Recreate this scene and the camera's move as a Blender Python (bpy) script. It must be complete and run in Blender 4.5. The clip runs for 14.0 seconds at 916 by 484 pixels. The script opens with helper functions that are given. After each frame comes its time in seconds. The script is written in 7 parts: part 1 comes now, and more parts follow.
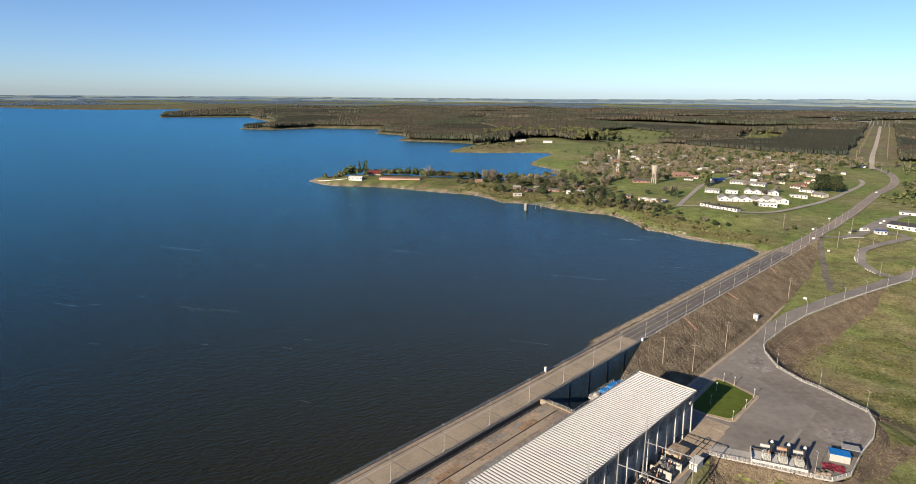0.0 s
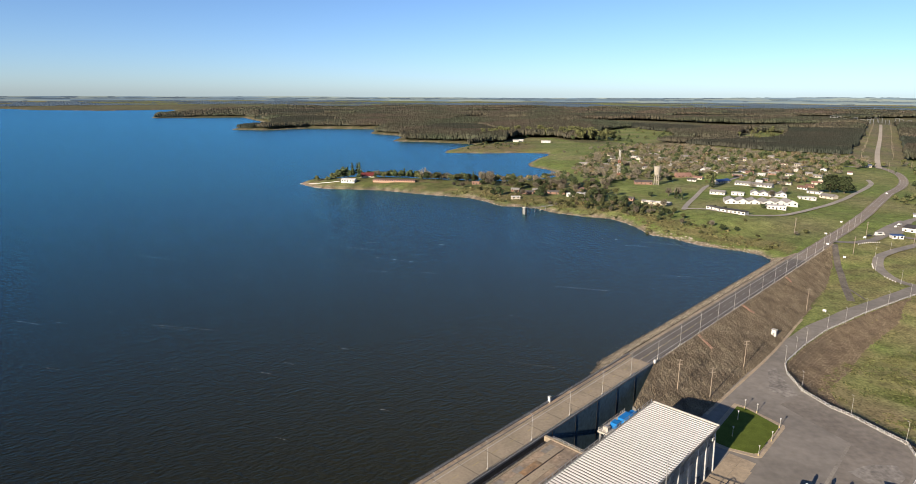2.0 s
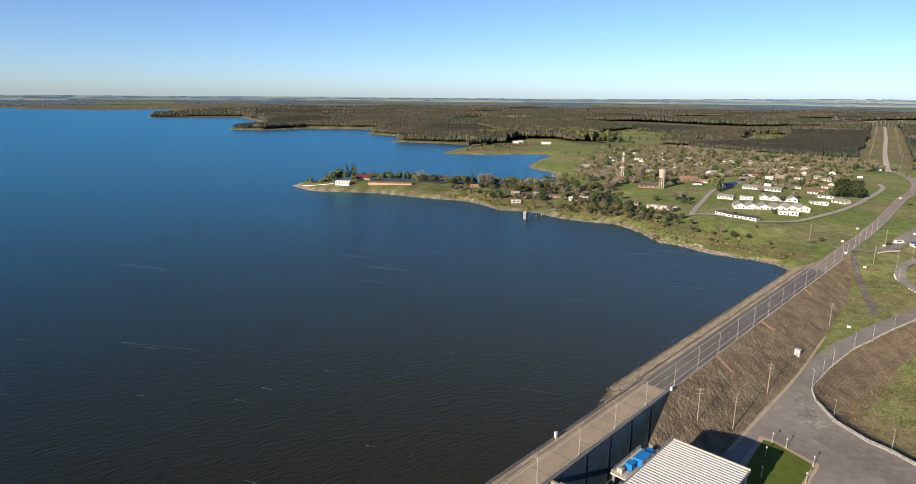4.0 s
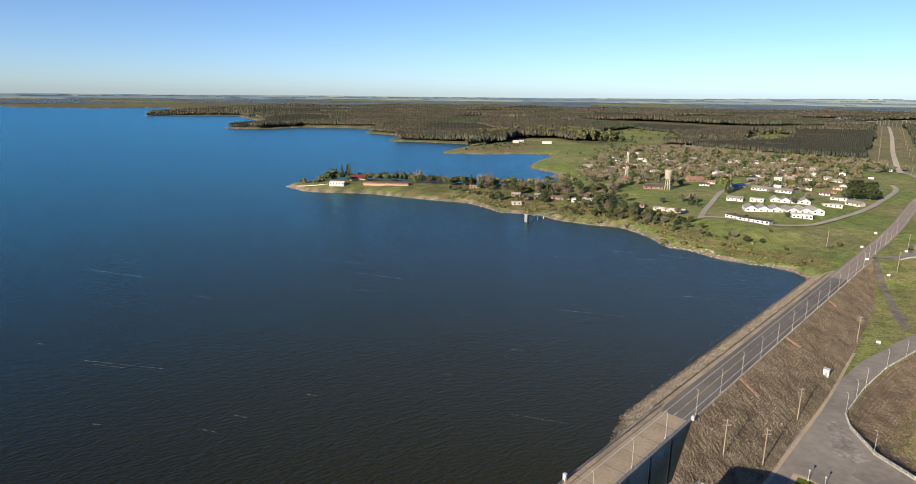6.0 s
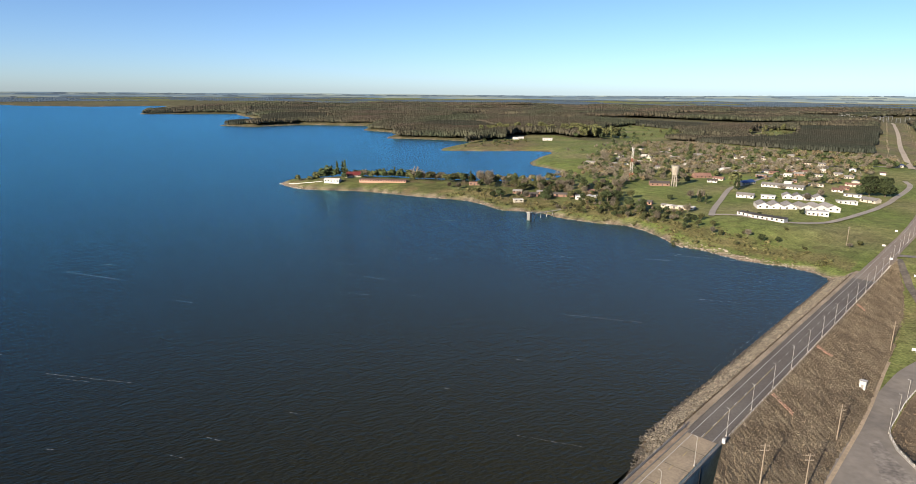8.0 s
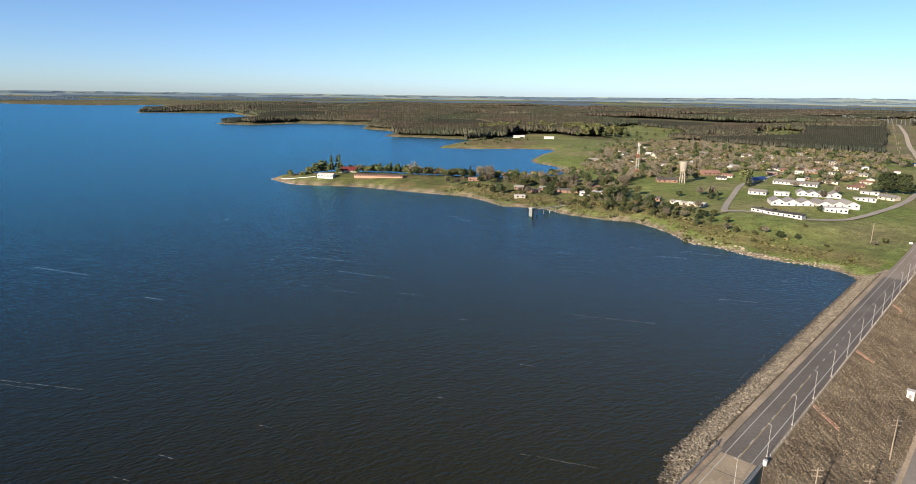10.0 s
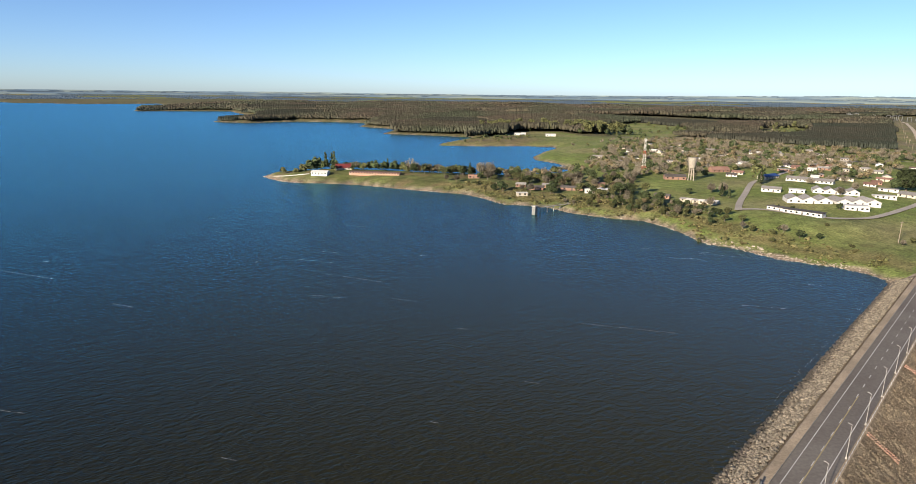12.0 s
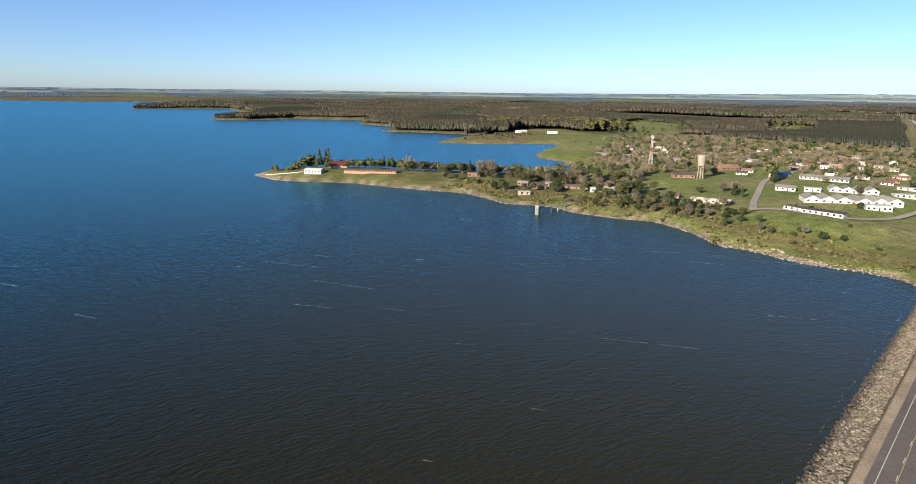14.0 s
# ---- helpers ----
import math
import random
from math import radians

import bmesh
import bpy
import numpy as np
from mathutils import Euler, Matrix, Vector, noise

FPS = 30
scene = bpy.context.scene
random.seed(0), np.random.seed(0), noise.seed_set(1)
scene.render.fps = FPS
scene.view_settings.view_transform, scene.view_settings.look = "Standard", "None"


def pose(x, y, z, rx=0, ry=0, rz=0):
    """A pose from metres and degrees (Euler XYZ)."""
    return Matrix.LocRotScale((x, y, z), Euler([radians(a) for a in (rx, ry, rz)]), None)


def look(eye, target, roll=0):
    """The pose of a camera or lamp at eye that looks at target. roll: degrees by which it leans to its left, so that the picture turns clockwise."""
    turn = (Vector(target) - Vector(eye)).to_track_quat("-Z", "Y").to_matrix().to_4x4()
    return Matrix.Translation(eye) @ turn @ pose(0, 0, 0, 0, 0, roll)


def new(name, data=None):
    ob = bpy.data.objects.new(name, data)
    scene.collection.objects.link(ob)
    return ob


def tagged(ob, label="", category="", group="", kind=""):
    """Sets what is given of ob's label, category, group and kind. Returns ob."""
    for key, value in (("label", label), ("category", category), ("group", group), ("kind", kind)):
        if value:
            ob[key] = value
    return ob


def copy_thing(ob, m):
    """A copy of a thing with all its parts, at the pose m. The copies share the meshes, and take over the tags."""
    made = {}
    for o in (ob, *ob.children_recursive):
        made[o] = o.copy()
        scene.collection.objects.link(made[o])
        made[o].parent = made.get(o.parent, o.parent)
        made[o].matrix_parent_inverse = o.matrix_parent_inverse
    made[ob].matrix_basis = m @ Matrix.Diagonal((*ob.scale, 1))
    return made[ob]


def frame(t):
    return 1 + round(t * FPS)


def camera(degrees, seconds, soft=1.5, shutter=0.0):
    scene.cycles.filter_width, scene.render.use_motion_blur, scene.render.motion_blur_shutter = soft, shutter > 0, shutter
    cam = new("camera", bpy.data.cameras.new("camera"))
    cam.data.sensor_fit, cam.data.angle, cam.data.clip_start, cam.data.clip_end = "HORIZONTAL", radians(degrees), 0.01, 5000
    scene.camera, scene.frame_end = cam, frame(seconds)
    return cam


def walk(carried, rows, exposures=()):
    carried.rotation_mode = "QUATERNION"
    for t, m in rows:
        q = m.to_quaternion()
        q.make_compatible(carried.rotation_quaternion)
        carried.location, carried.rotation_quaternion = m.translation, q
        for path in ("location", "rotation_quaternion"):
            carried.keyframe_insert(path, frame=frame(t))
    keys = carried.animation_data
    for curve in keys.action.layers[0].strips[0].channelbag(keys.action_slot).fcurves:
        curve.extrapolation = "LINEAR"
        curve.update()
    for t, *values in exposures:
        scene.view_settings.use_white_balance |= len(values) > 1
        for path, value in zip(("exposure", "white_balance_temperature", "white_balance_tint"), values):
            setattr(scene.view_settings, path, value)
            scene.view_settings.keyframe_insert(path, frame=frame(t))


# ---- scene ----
cam = camera(74.0, 14.0, soft=0.55)
PATH = [
    (0, (0.529, -15.792, 112.242), (0.449, -13.851, 111.769), 0.5),
    (0.5, (0.787, -9.206, 112.276), (0.713, -7.264, 111.803), 0.4),
    (1, (0.865, -2.836, 112.265), (0.792, -0.894, 111.791), 0.4),
    (1.5, (0.847, 3.305, 112.199), (0.774, 5.246, 111.724), 0.3),
    (2, (0.959, 9.386, 112.129), (0.887, 11.327, 111.654), 0.3),
    (2.5, (0.985, 15.393, 111.99), (0.914, 17.335, 111.515), 0.3),
    (3, (1.017, 21.451, 111.8), (0.945, 23.392, 111.326), 0.4),
    (5.5, (1.356, 53.12, 109.634), (1.29, 55.062, 109.161), 0.6),
    (6, (1.433, 59.119, 109.047), (1.366, 61.06, 108.572), 0.6),
    (6.5, (1.52, 65.014, 108.172), (1.454, 66.955, 107.696), 0.6),
    (7, (1.285, 70.801, 106.844), (1.219, 72.742, 106.367), 0.6),
    (7.5, (0.924, 76.42, 105.404), (0.859, 78.361, 104.927), 0.6),
    (8, (0.418, 81.882, 104.125), (0.354, 83.822, 103.645), 0.5),
    (10.5, (0.959, 113.11, 91.594), (0.896, 115.052, 91.122), 0.8),
    (11, (1.134, 119.321, 90.416), (1.071, 121.263, 89.942), 0.8),
    (11.5, (1.202, 125.36, 89.32), (1.138, 127.302, 88.846), 0.8),
    (12, (1.205, 131.4, 88.255), (1.14, 133.341, 87.78), 0.7),
    (12.5, (1.238, 137.458, 87.231), (1.173, 139.399, 86.754), 0.7),
    (13, (1.218, 143.374, 86.331), (1.153, 145.315, 85.853), 0.8),
    (13.5, (1.185, 149.3, 85.514), (1.12, 151.24, 85.034), 0.7),
    (14, (1.113, 155.355, 84.789), (1.048, 157.295, 84.309), 0.7),
]
walk(cam, [(t, look(e, g, r)) for t, e, g, r in PATH], exposures=[(0.0, 1.21, 5900, 13), (14.0, 1.33, 5900, 13)])

# ---- world, sun, exposure ----
SUN_AZ, SUN_EL = radians(218.6), radians(19.7)
world = bpy.data.worlds.new("sky")
scene.world = world
world.use_nodes = True
wn = world.node_tree.nodes
wl = world.node_tree.links
wn.clear()
sky = wn.new("ShaderNodeTexSky")
sky.sky_type = "NISHITA"
sky.sun_disc = False
sky.sun_elevation = SUN_EL
sky.sun_rotation = SUN_AZ
sky.altitude = 0.0
sky.air_density = 0.7
sky.dust_density = 0.35
sky.ozone_density = 3.5
back = wn.new("ShaderNodeBackground")
back.inputs["Strength"].default_value = 0.06
wout = wn.new("ShaderNodeOutputWorld")
wl.new(sky.outputs[0], back.inputs[0])
wl.new(back.outputs[0], wout.inputs[0])

sun_data = bpy.data.lights.new("sun", "SUN")
sun_data.energy = 5.0
sun_data.angle = radians(0.53)
sun_data.color = (1.0, 0.82, 0.58)
sun = new("sun", sun_data)
sun_from = Vector((math.sin(SUN_AZ) * math.cos(SUN_EL), math.cos(SUN_AZ) * math.cos(SUN_EL), math.sin(SUN_EL)))
sun.matrix_world = look(sun_from * 300, (0, 0, 0))
scene.view_settings.exposure = 0.0


# ---- materials ----
GREY = 0.72  # all base colours below are scaled by this, so that shade renders deeper


def material(name, base, rough=0.85, metal=0.0, spread=0.25, grain=4.0, coarse=0.12, bump=0.3, bump_dist=0.05,
             tint=None, island=0.0, objrand=0.0, spec=0.3):
    """A surface with colour variation at two scales (1/m) and a fine relief; tint: a second colour for the coarse patches."""
    m = bpy.data.materials.new(name)
    base, tint = tuple(c * GREY for c in base), tint and tuple(c * GREY for c in tint)
    m.use_nodes = True
    n, l = m.node_tree.nodes, m.node_tree.links
    b = n["Principled BSDF"]
    b.inputs["Roughness"].default_value = rough
    b.inputs["Metallic"].default_value = metal
    b.inputs["Specular IOR Level"].default_value = spec
    geo = n.new("ShaderNodeNewGeometry")
    fine, wide = n.new("ShaderNodeTexNoise"), n.new("ShaderNodeTexNoise")
    for node, sc, det in ((fine, grain, 5.0), (wide, coarse, 4.0)):
        node.inputs["Scale"].default_value = sc
        node.inputs["Detail"].default_value = det
        l.new(geo.outputs["Position"], node.inputs["Vector"])
    ramp = n.new("ShaderNodeValToRGB")
    ramp.color_ramp.elements[0].position, ramp.color_ramp.elements[1].position = 0.35, 0.65
    other = tint or tuple(c * (1 - spread) for c in base)
    ramp.color_ramp.elements[0].color = (*base, 1)
    ramp.color_ramp.elements[1].color = (*other, 1)
    l.new(wide.outputs[0], ramp.inputs[0])
    val = n.new("ShaderNodeMapRange")
    val.inputs[1].default_value, val.inputs[2].default_value = 0.3, 0.7
    val.inputs[3].default_value, val.inputs[4].default_value = 1 - spread, 1 + spread
    l.new(fine.outputs[0], val.inputs[0])
    mul = n.new("ShaderNodeVectorMath")
    mul.operation = "SCALE"
    l.new(ramp.outputs[0], mul.inputs[0])
    l.new(val.outputs[0], mul.inputs["Scale"])
    out = mul.outputs[0]
    for amount, src in ((island, geo.outputs["Random Per Island"]), (objrand, None)):
        if amount:
            if src is None:
                src = n.new("ShaderNodeObjectInfo").outputs["Random"]
            r = n.new("ShaderNodeMapRange")
            r.inputs[3].default_value, r.inputs[4].default_value = 1 - amount, 1 + amount
            l.new(src, r.inputs[0])
            k = n.new("ShaderNodeVectorMath")
            k.operation = "SCALE"
            l.new(out, k.inputs[0])
            l.new(r.outputs[0], k.inputs["Scale"])
            out = k.outputs[0]
    l.new(out, b.inputs["Base Color"])
    if bump:
        bp = n.new("ShaderNodeBump")
        bp.inputs["Strength"].default_value = bump
        bp.inputs["Distance"].default_value = bump_dist
        l.new(fine.outputs[0], bp.inputs["Height"])
        l.new(bp.outputs[0], b.inputs["Normal"])
    return m


def ground_material():
    """Soil, grass, sand and field colours, mixed by the painted zones of the ground sheet."""
    m = bpy.data.materials.new("ground_cover")
    m.use_nodes = True
    n, l = m.node_tree.nodes, m.node_tree.links
    b = n["Principled BSDF"]
    b.inputs["Roughness"].default_value = 0.95
    b.inputs["Specular IOR Level"].default_value = 0.1
    col = n.new("ShaderNodeVertexColor")
    col.layer_name = "cover"
    geo = n.new("ShaderNodeNewGeometry")
    out = col.outputs[0]
    for sc, lo, hi in ((0.8, 0.55 * GREY, 1.45 * GREY), (0.14, 0.68, 1.3), (0.018, 0.85, 1.15)):
        t = n.new("ShaderNodeTexNoise")
        t.inputs["Scale"].default_value = sc
        t.inputs["Detail"].default_value = 6.0
        l.new(geo.outputs["Position"], t.inputs["Vector"])
        r = n.new("ShaderNodeMapRange")
        r.inputs[1].default_value, r.inputs[2].default_value = 0.3, 0.7
        r.inputs[3].default_value, r.inputs[4].default_value = lo, hi
        l.new(t.outputs[0], r.inputs[0])
        k = n.new("ShaderNodeVectorMath")
        k.operation = "SCALE"
        l.new(out, k.inputs[0])
        l.new(r.outputs[0], k.inputs["Scale"])
        out = k.outputs[0]
    # dry straw patches in the green
    t = n.new("ShaderNodeTexNoise")
    t.inputs["Scale"].default_value = 0.05
    t.inputs["Detail"].default_value = 8.0
    t.inputs["Roughness"].default_value = 0.65
    l.new(geo.outputs["Position"], t.inputs["Vector"])
    r = n.new("ShaderNodeMapRange")
    r.inputs[1].default_value, r.inputs[2].default_value = 0.5, 0.68
    r.inputs[3].default_value, r.inputs[4].default_value = 0.0, 0.3
    l.new(t.outputs[0], r.inputs[0])
    mix = n.new("ShaderNodeMix")
    mix.data_type = "RGBA"
    l.new(r.outputs[0], mix.inputs["Factor"])
    l.new(out, mix.inputs["A"])
    mix.inputs["B"].default_value = (0.22 * GREY, 0.175 * GREY, 0.085 * GREY, 1)
    l.new(mix.outputs["Result"], b.inputs["Base Color"])
    t2 = n.new("ShaderNodeTexNoise")
    t2.inputs["Scale"].default_value = 0.7
    t2.inputs["Detail"].default_value = 6.0
    l.new(geo.outputs["Position"], t2.inputs["Vector"])
    bp = n.new("ShaderNodeBump")
    bp.inputs["Strength"].default_value = 0.5
    bp.inputs["Distance"].default_value = 0.35
    l.new(t2.outputs[0], bp.inputs["Height"])
    l.new(bp.outputs[0], b.inputs["Normal"])
    return m


def water_material():
    """Peaty lake water under a light breeze: small waves at three scales."""
    m = bpy.data.materials.new("lake_water")
    m.use_nodes = True
    n, l = m.node_tree.nodes, m.node_tree.links
    n.remove(n["Principled BSDF"])
    body, gloss, mix, fres = n.new("ShaderNodeBsdfDiffuse"), n.new("ShaderNodeBsdfGlossy"), n.new("ShaderNodeMixShader"), n.new("ShaderNodeFresnel")
    body.inputs["Color"].default_value = (0.0130, 0.0124, 0.0050, 1)
    body.inputs["Roughness"].default_value = 0.9
    gloss.inputs["Color"].default_value = (0.33, 0.82, 1.0, 1)
    gloss.inputs["Roughness"].default_value = 0.26
    fres.inputs["IOR"].default_value = 1.25
    l.new(fres.outputs[0], mix.inputs[0])
    l.new(body.outputs[0], mix.inputs[1])
    l.new(gloss.outputs[0], mix.inputs[2])
    l.new(mix.outputs[0], n["Material Output"].inputs["Surface"])
    geo = n.new("ShaderNodeNewGeometry")
    mp = n.new("ShaderNodeMapping")
    mp.vector_type = "TEXTURE"
    mp.inputs["Rotation"].default_value = (0, 0, radians(33))
    mp.inputs["Scale"].default_value = (2.0, 1.0, 1.0)
    l.new(geo.outputs["Position"], mp.inputs["Vector"])
    last = None
    for sc, dist, det in ((0.85, 0.5, 2.0), (2.0, 0.17, 2.0), (0.3, 0.35, 1.0)):
        t = n.new("ShaderNodeTexNoise")
        t.inputs["Scale"].default_value = sc
        t.inputs["Detail"].default_value = det
        l.new(mp.outputs[0], t.inputs["Vector"])
        bp = n.new("ShaderNodeBump")
        bp.inputs["Strength"].default_value = 0.9
        bp.inputs["Distance"].default_value = dist
        l.new(t.outputs[0], bp.inputs["Height"])
        if last:
            l.new(last.outputs[0], bp.inputs["Normal"])
        last = bp
    for node in (body, gloss):
        l.new(last.outputs[0], node.inputs["Normal"])
    # the mirror share follows the gentler, larger waves
    half = n.new("ShaderNodeVectorMath")
    half.operation = "MULTIPLY_ADD"
    l.new(last.outputs[0], half.inputs[0])
    half.inputs[1].default_value = (0.55, 0.55, 0.55)
    half.inputs[2].default_value = (0.0, 0.0, 0.45)
    unit = n.new("ShaderNodeVectorMath")
    unit.operation = "NORMALIZE"
    l.new(half.outputs[0], unit.inputs[0])
    l.new(unit.outputs[0], fres.inputs["Normal"])
    return m


GROUND = ground_material()
WATER = water_material()
ASPHALT = material("asphalt", (0.135, 0.118, 0.100), 0.9, spread=0.16, grain=1.2, coarse=0.06, tint=(0.175, 0.158, 0.135), bump=0.1)
YARD_ASPHALT = material("yard_asphalt", (0.215, 0.193, 0.163), 0.9, spread=0.14, grain=0.35, coarse=0.03, tint=(0.285, 0.256, 0.215), bump=0.0)
TOWN_ROAD = material("worn_road", (0.40, 0.36, 0.30), 0.9, spread=0.15, grain=0.8, coarse=0.05, bump=0.1)
DIRT = material("dirt_road", (0.54, 0.465, 0.36), 0.95, spread=0.15, grain=0.5, coarse=0.05, bump=0.2)
GRAVEL = material("gravel", (0.42, 0.34, 0.235), 0.95, spread=0.3, grain=2.5, coarse=0.12, bump=0.5)
APRON = material("sandy_concrete", (0.47, 0.375, 0.255), 0.9, spread=0.15, grain=1.0, coarse=0.1, tint=(0.37, 0.295, 0.2), bump=0.1)
# near-black fill between the white roof ribs
BLACK_GAP = material("black_gap", (0.018, 0.018, 0.018), 0.95, spread=0.3, grain=2.0, bump=0.1)
CONCRETE = material("concrete", (0.40, 0.325, 0.225), 0.9, spread=0.15, grain=1.5, coarse=0.1, tint=(0.31, 0.255, 0.175), bump=0.15)
DECK = material("stained_concrete", (0.40, 0.30, 0.20), 0.9, spread=0.3, grain=1.0, coarse=0.13, tint=(0.25, 0.20, 0.15), bump=0.2)
PALE_CONCRETE = material("pale_concrete", (0.46, 0.43, 0.38), 0.85, spread=0.12, grain=1.5, coarse=0.15, bump=0.15)
WALL_CONCRETE = material("weathered_wall", (0.235, 0.23, 0.215), 0.9, spread=0.2, grain=0.8, coarse=0.1, tint=(0.165, 0.162, 0.155), bump=0.2)
RIPRAP = material("riprap_stone", (0.29, 0.25, 0.19), 0.95, spread=0.3, grain=3.0, coarse=0.3, island=0.5, objrand=0.4, bump=0.5)
BRUSH = material("dry_brush", (0.215, 0.175, 0.118), 0.98, spread=0.4, grain=2.2, coarse=0.16, tint=(0.130, 0.104, 0.072), island=0.4, bump=0.8, bump_dist=0.3, spec=0.05)
WET_STONE = material("wet_stone", (0.085, 0.072, 0.055), 0.6, spread=0.3, grain=3.0, coarse=0.3, island=0.4, bump=0.4)
BANK = material("stony_bank", (0.21, 0.165, 0.11), 0.98, spread=0.4, grain=2.2, coarse=0.16, tint=(0.135, 0.105, 0.072), island=0.4, bump=0.8, bump_dist=0.3, spec=0.05)
# near-black: joints, pad walls, and the deck slot's shade put into colour
DARK_CONCRETE = material("joint_and_shade_concrete", (0.07, 0.068, 0.062), 0.9, spread=0.25, grain=1.0, bump=0.1)
OLD_ROAD = material("old_asphalt", (0.27, 0.218, 0.165), 0.9, spread=0.15, grain=0.8, coarse=0.05, tint=(0.30, 0.255, 0.20), bump=0.1)
WHITE_PAINT = material("white_paint", (0.64, 0.62, 0.575), 0.6, spread=0.06, grain=2.0, coarse=0.2, bump=0.05)
LINE_WHITE = material("line_white", (0.62, 0.61, 0.58), 0.8, spread=0.2, grain=3.0, bump=0.0)
LINE_YELLOW = material("line_yellow", (0.50, 0.40, 0.18), 0.8, spread=0.2, grain=3.0, bump=0.0)
ROOF_WHITE = material("roof_white", (0.66, 0.65, 0.62), 0.5, spread=0.05, grain=1.0, coarse=0.05, bump=0.05)
STEEL = material("galvanised_steel", (0.45, 0.45, 0.44), 0.45, metal=0.6, spread=0.12, bump=0.05)
LAMP_GREY = material("lamp_pole_grey", (0.50, 0.48, 0.44), 0.5, metal=0.2, spread=0.08, bump=0.0)
POLE_WOOD = material("weathered_pole", (0.33, 0.27, 0.20), 0.9, spread=0.2, grain=4.0, bump=0.3)
DARK_METAL = material("dark_metal", (0.05, 0.05, 0.052), 0.5, metal=0.4, spread=0.2, bump=0.1)
BLUE = material("blue_enamel", (0.02, 0.20, 0.56), 0.45, spread=0.12, grain=1.0, bump=0.05)
RUSTRED = material("faded_red", (0.30, 0.035, 0.055), 0.8, spread=0.35, grain=1.5, objrand=0.4, bump=0.2)
GLASS_DARK = material("dark_glass", (0.02, 0.024, 0.028), 0.12, spread=0.2, bump=0.0, spec=0.6)
LAWN = material("mown_lawn", (0.120, 0.155, 0.028), 0.95, spread=0.22, grain=3.0, coarse=0.25, bump=0.4, spec=0.05)
RED_TILE = material("red_roof", (0.25, 0.145, 0.11), 0.85, spread=0.2, grain=2.0, objrand=0.25, bump=0.2)
DARK_RED = material("dark_red_roof", (0.20, 0.040, 0.038), 0.8, spread=0.25, grain=2.0, bump=0.2)
GREY_ROOF = material("grey_roof", (0.30, 0.285, 0.265), 0.85, spread=0.18, grain=1.0, objrand=0.25, bump=0.15)
DARK_ROOF = material("dark_roof", (0.10, 0.088, 0.08), 0.9, spread=0.25, grain=1.0, objrand=0.25, bump=0.15)
BLUE_ROOF = material("blue_roof", (0.03, 0.07, 0.22), 0.5, spread=0.15, grain=1.0, bump=0.1)
BRICK_WALL = material("brick_wall", (0.33, 0.20, 0.145), 0.9, spread=0.2, grain=3.0, objrand=0.2, bump=0.2)
OLD_BRICK = material("weathered_brick", (0.33, 0.17, 0.12), 0.95, spread=0.35, grain=2.5, coarse=0.5, tint=(0.24, 0.175, 0.125), objrand=0.3, bump=0.3)
CREAM = material("cream_render", (0.56, 0.50, 0.40), 0.85, spread=0.1, grain=1.0, objrand=0.15, bump=0.1)
PINK = material("pink_render", (0.50, 0.29, 0.20), 0.85, spread=0.1, grain=1.0, bump=0.1)
BARK = material("bark", (0.19, 0.15, 0.115), 0.95, spread=0.25, grain=3.0, bump=0.4)
LEAF_DARK = material("dark_leaves", (0.055, 0.070, 0.030), 0.9, spread=0.35, grain=0.9, coarse=0.2, island=0.5, objrand=0.3, bump=0.4, spec=0.1)
LEAF_OLIVE = material("olive_leaves", (0.098, 0.102, 0.042), 0.9, spread=0.35, grain=0.9, coarse=0.2, island=0.5, objrand=0.3, bump=0.4, spec=0.1)
LEAF_RUST = material("autumn_leaves", (0.150, 0.122, 0.070), 0.9, spread=0.35, grain=0.9, island=0.5, objrand=0.3, bump=0.4, spec=0.1)
TWIGS = material("bare_twigs", (0.190, 0.166, 0.122), 0.95, spread=0.3, grain=1.5, island=0.4, objrand=0.3, bump=0.2, spec=0.1)
# concrete with the blue skylit shade of the downstream face in its colour
SHADE_BLUE = material("shade_blue_wall", (0.10, 0.175, 0.22), 0.9, spread=0.25, grain=0.8, coarse=0.12, tint=(0.07, 0.125, 0.165), bump=0.2)
FOREST = material("plantation_canopy", (0.064, 0.072, 0.046), 0.95, spread=0.25, grain=0.3, coarse=0.004, tint=(0.090, 0.074, 0.055), island=0.35, bump=0.0, spec=0.05)
PINE = material("pine_canopy", (0.046, 0.054, 0.041), 0.95, spread=0.25, grain=0.3, coarse=0.005, tint=(0.060, 0.058, 0.044), island=0.3, bump=0.0, spec=0.05)
REDPAINT = material("red_paint", (0.42, 0.07, 0.04), 0.6, spread=0.15, bump=0.05)
FOAM = material("foam", (0.36, 0.38, 0.39), 0.7, spread=0.3, grain=2.0, bump=0.2)
DITCH = material("ditch_stone", (0.185, 0.160, 0.128), 0.95, spread=0.35, grain=1.2, coarse=0.22, tint=(0.12, 0.105, 0.085), bump=0.5)


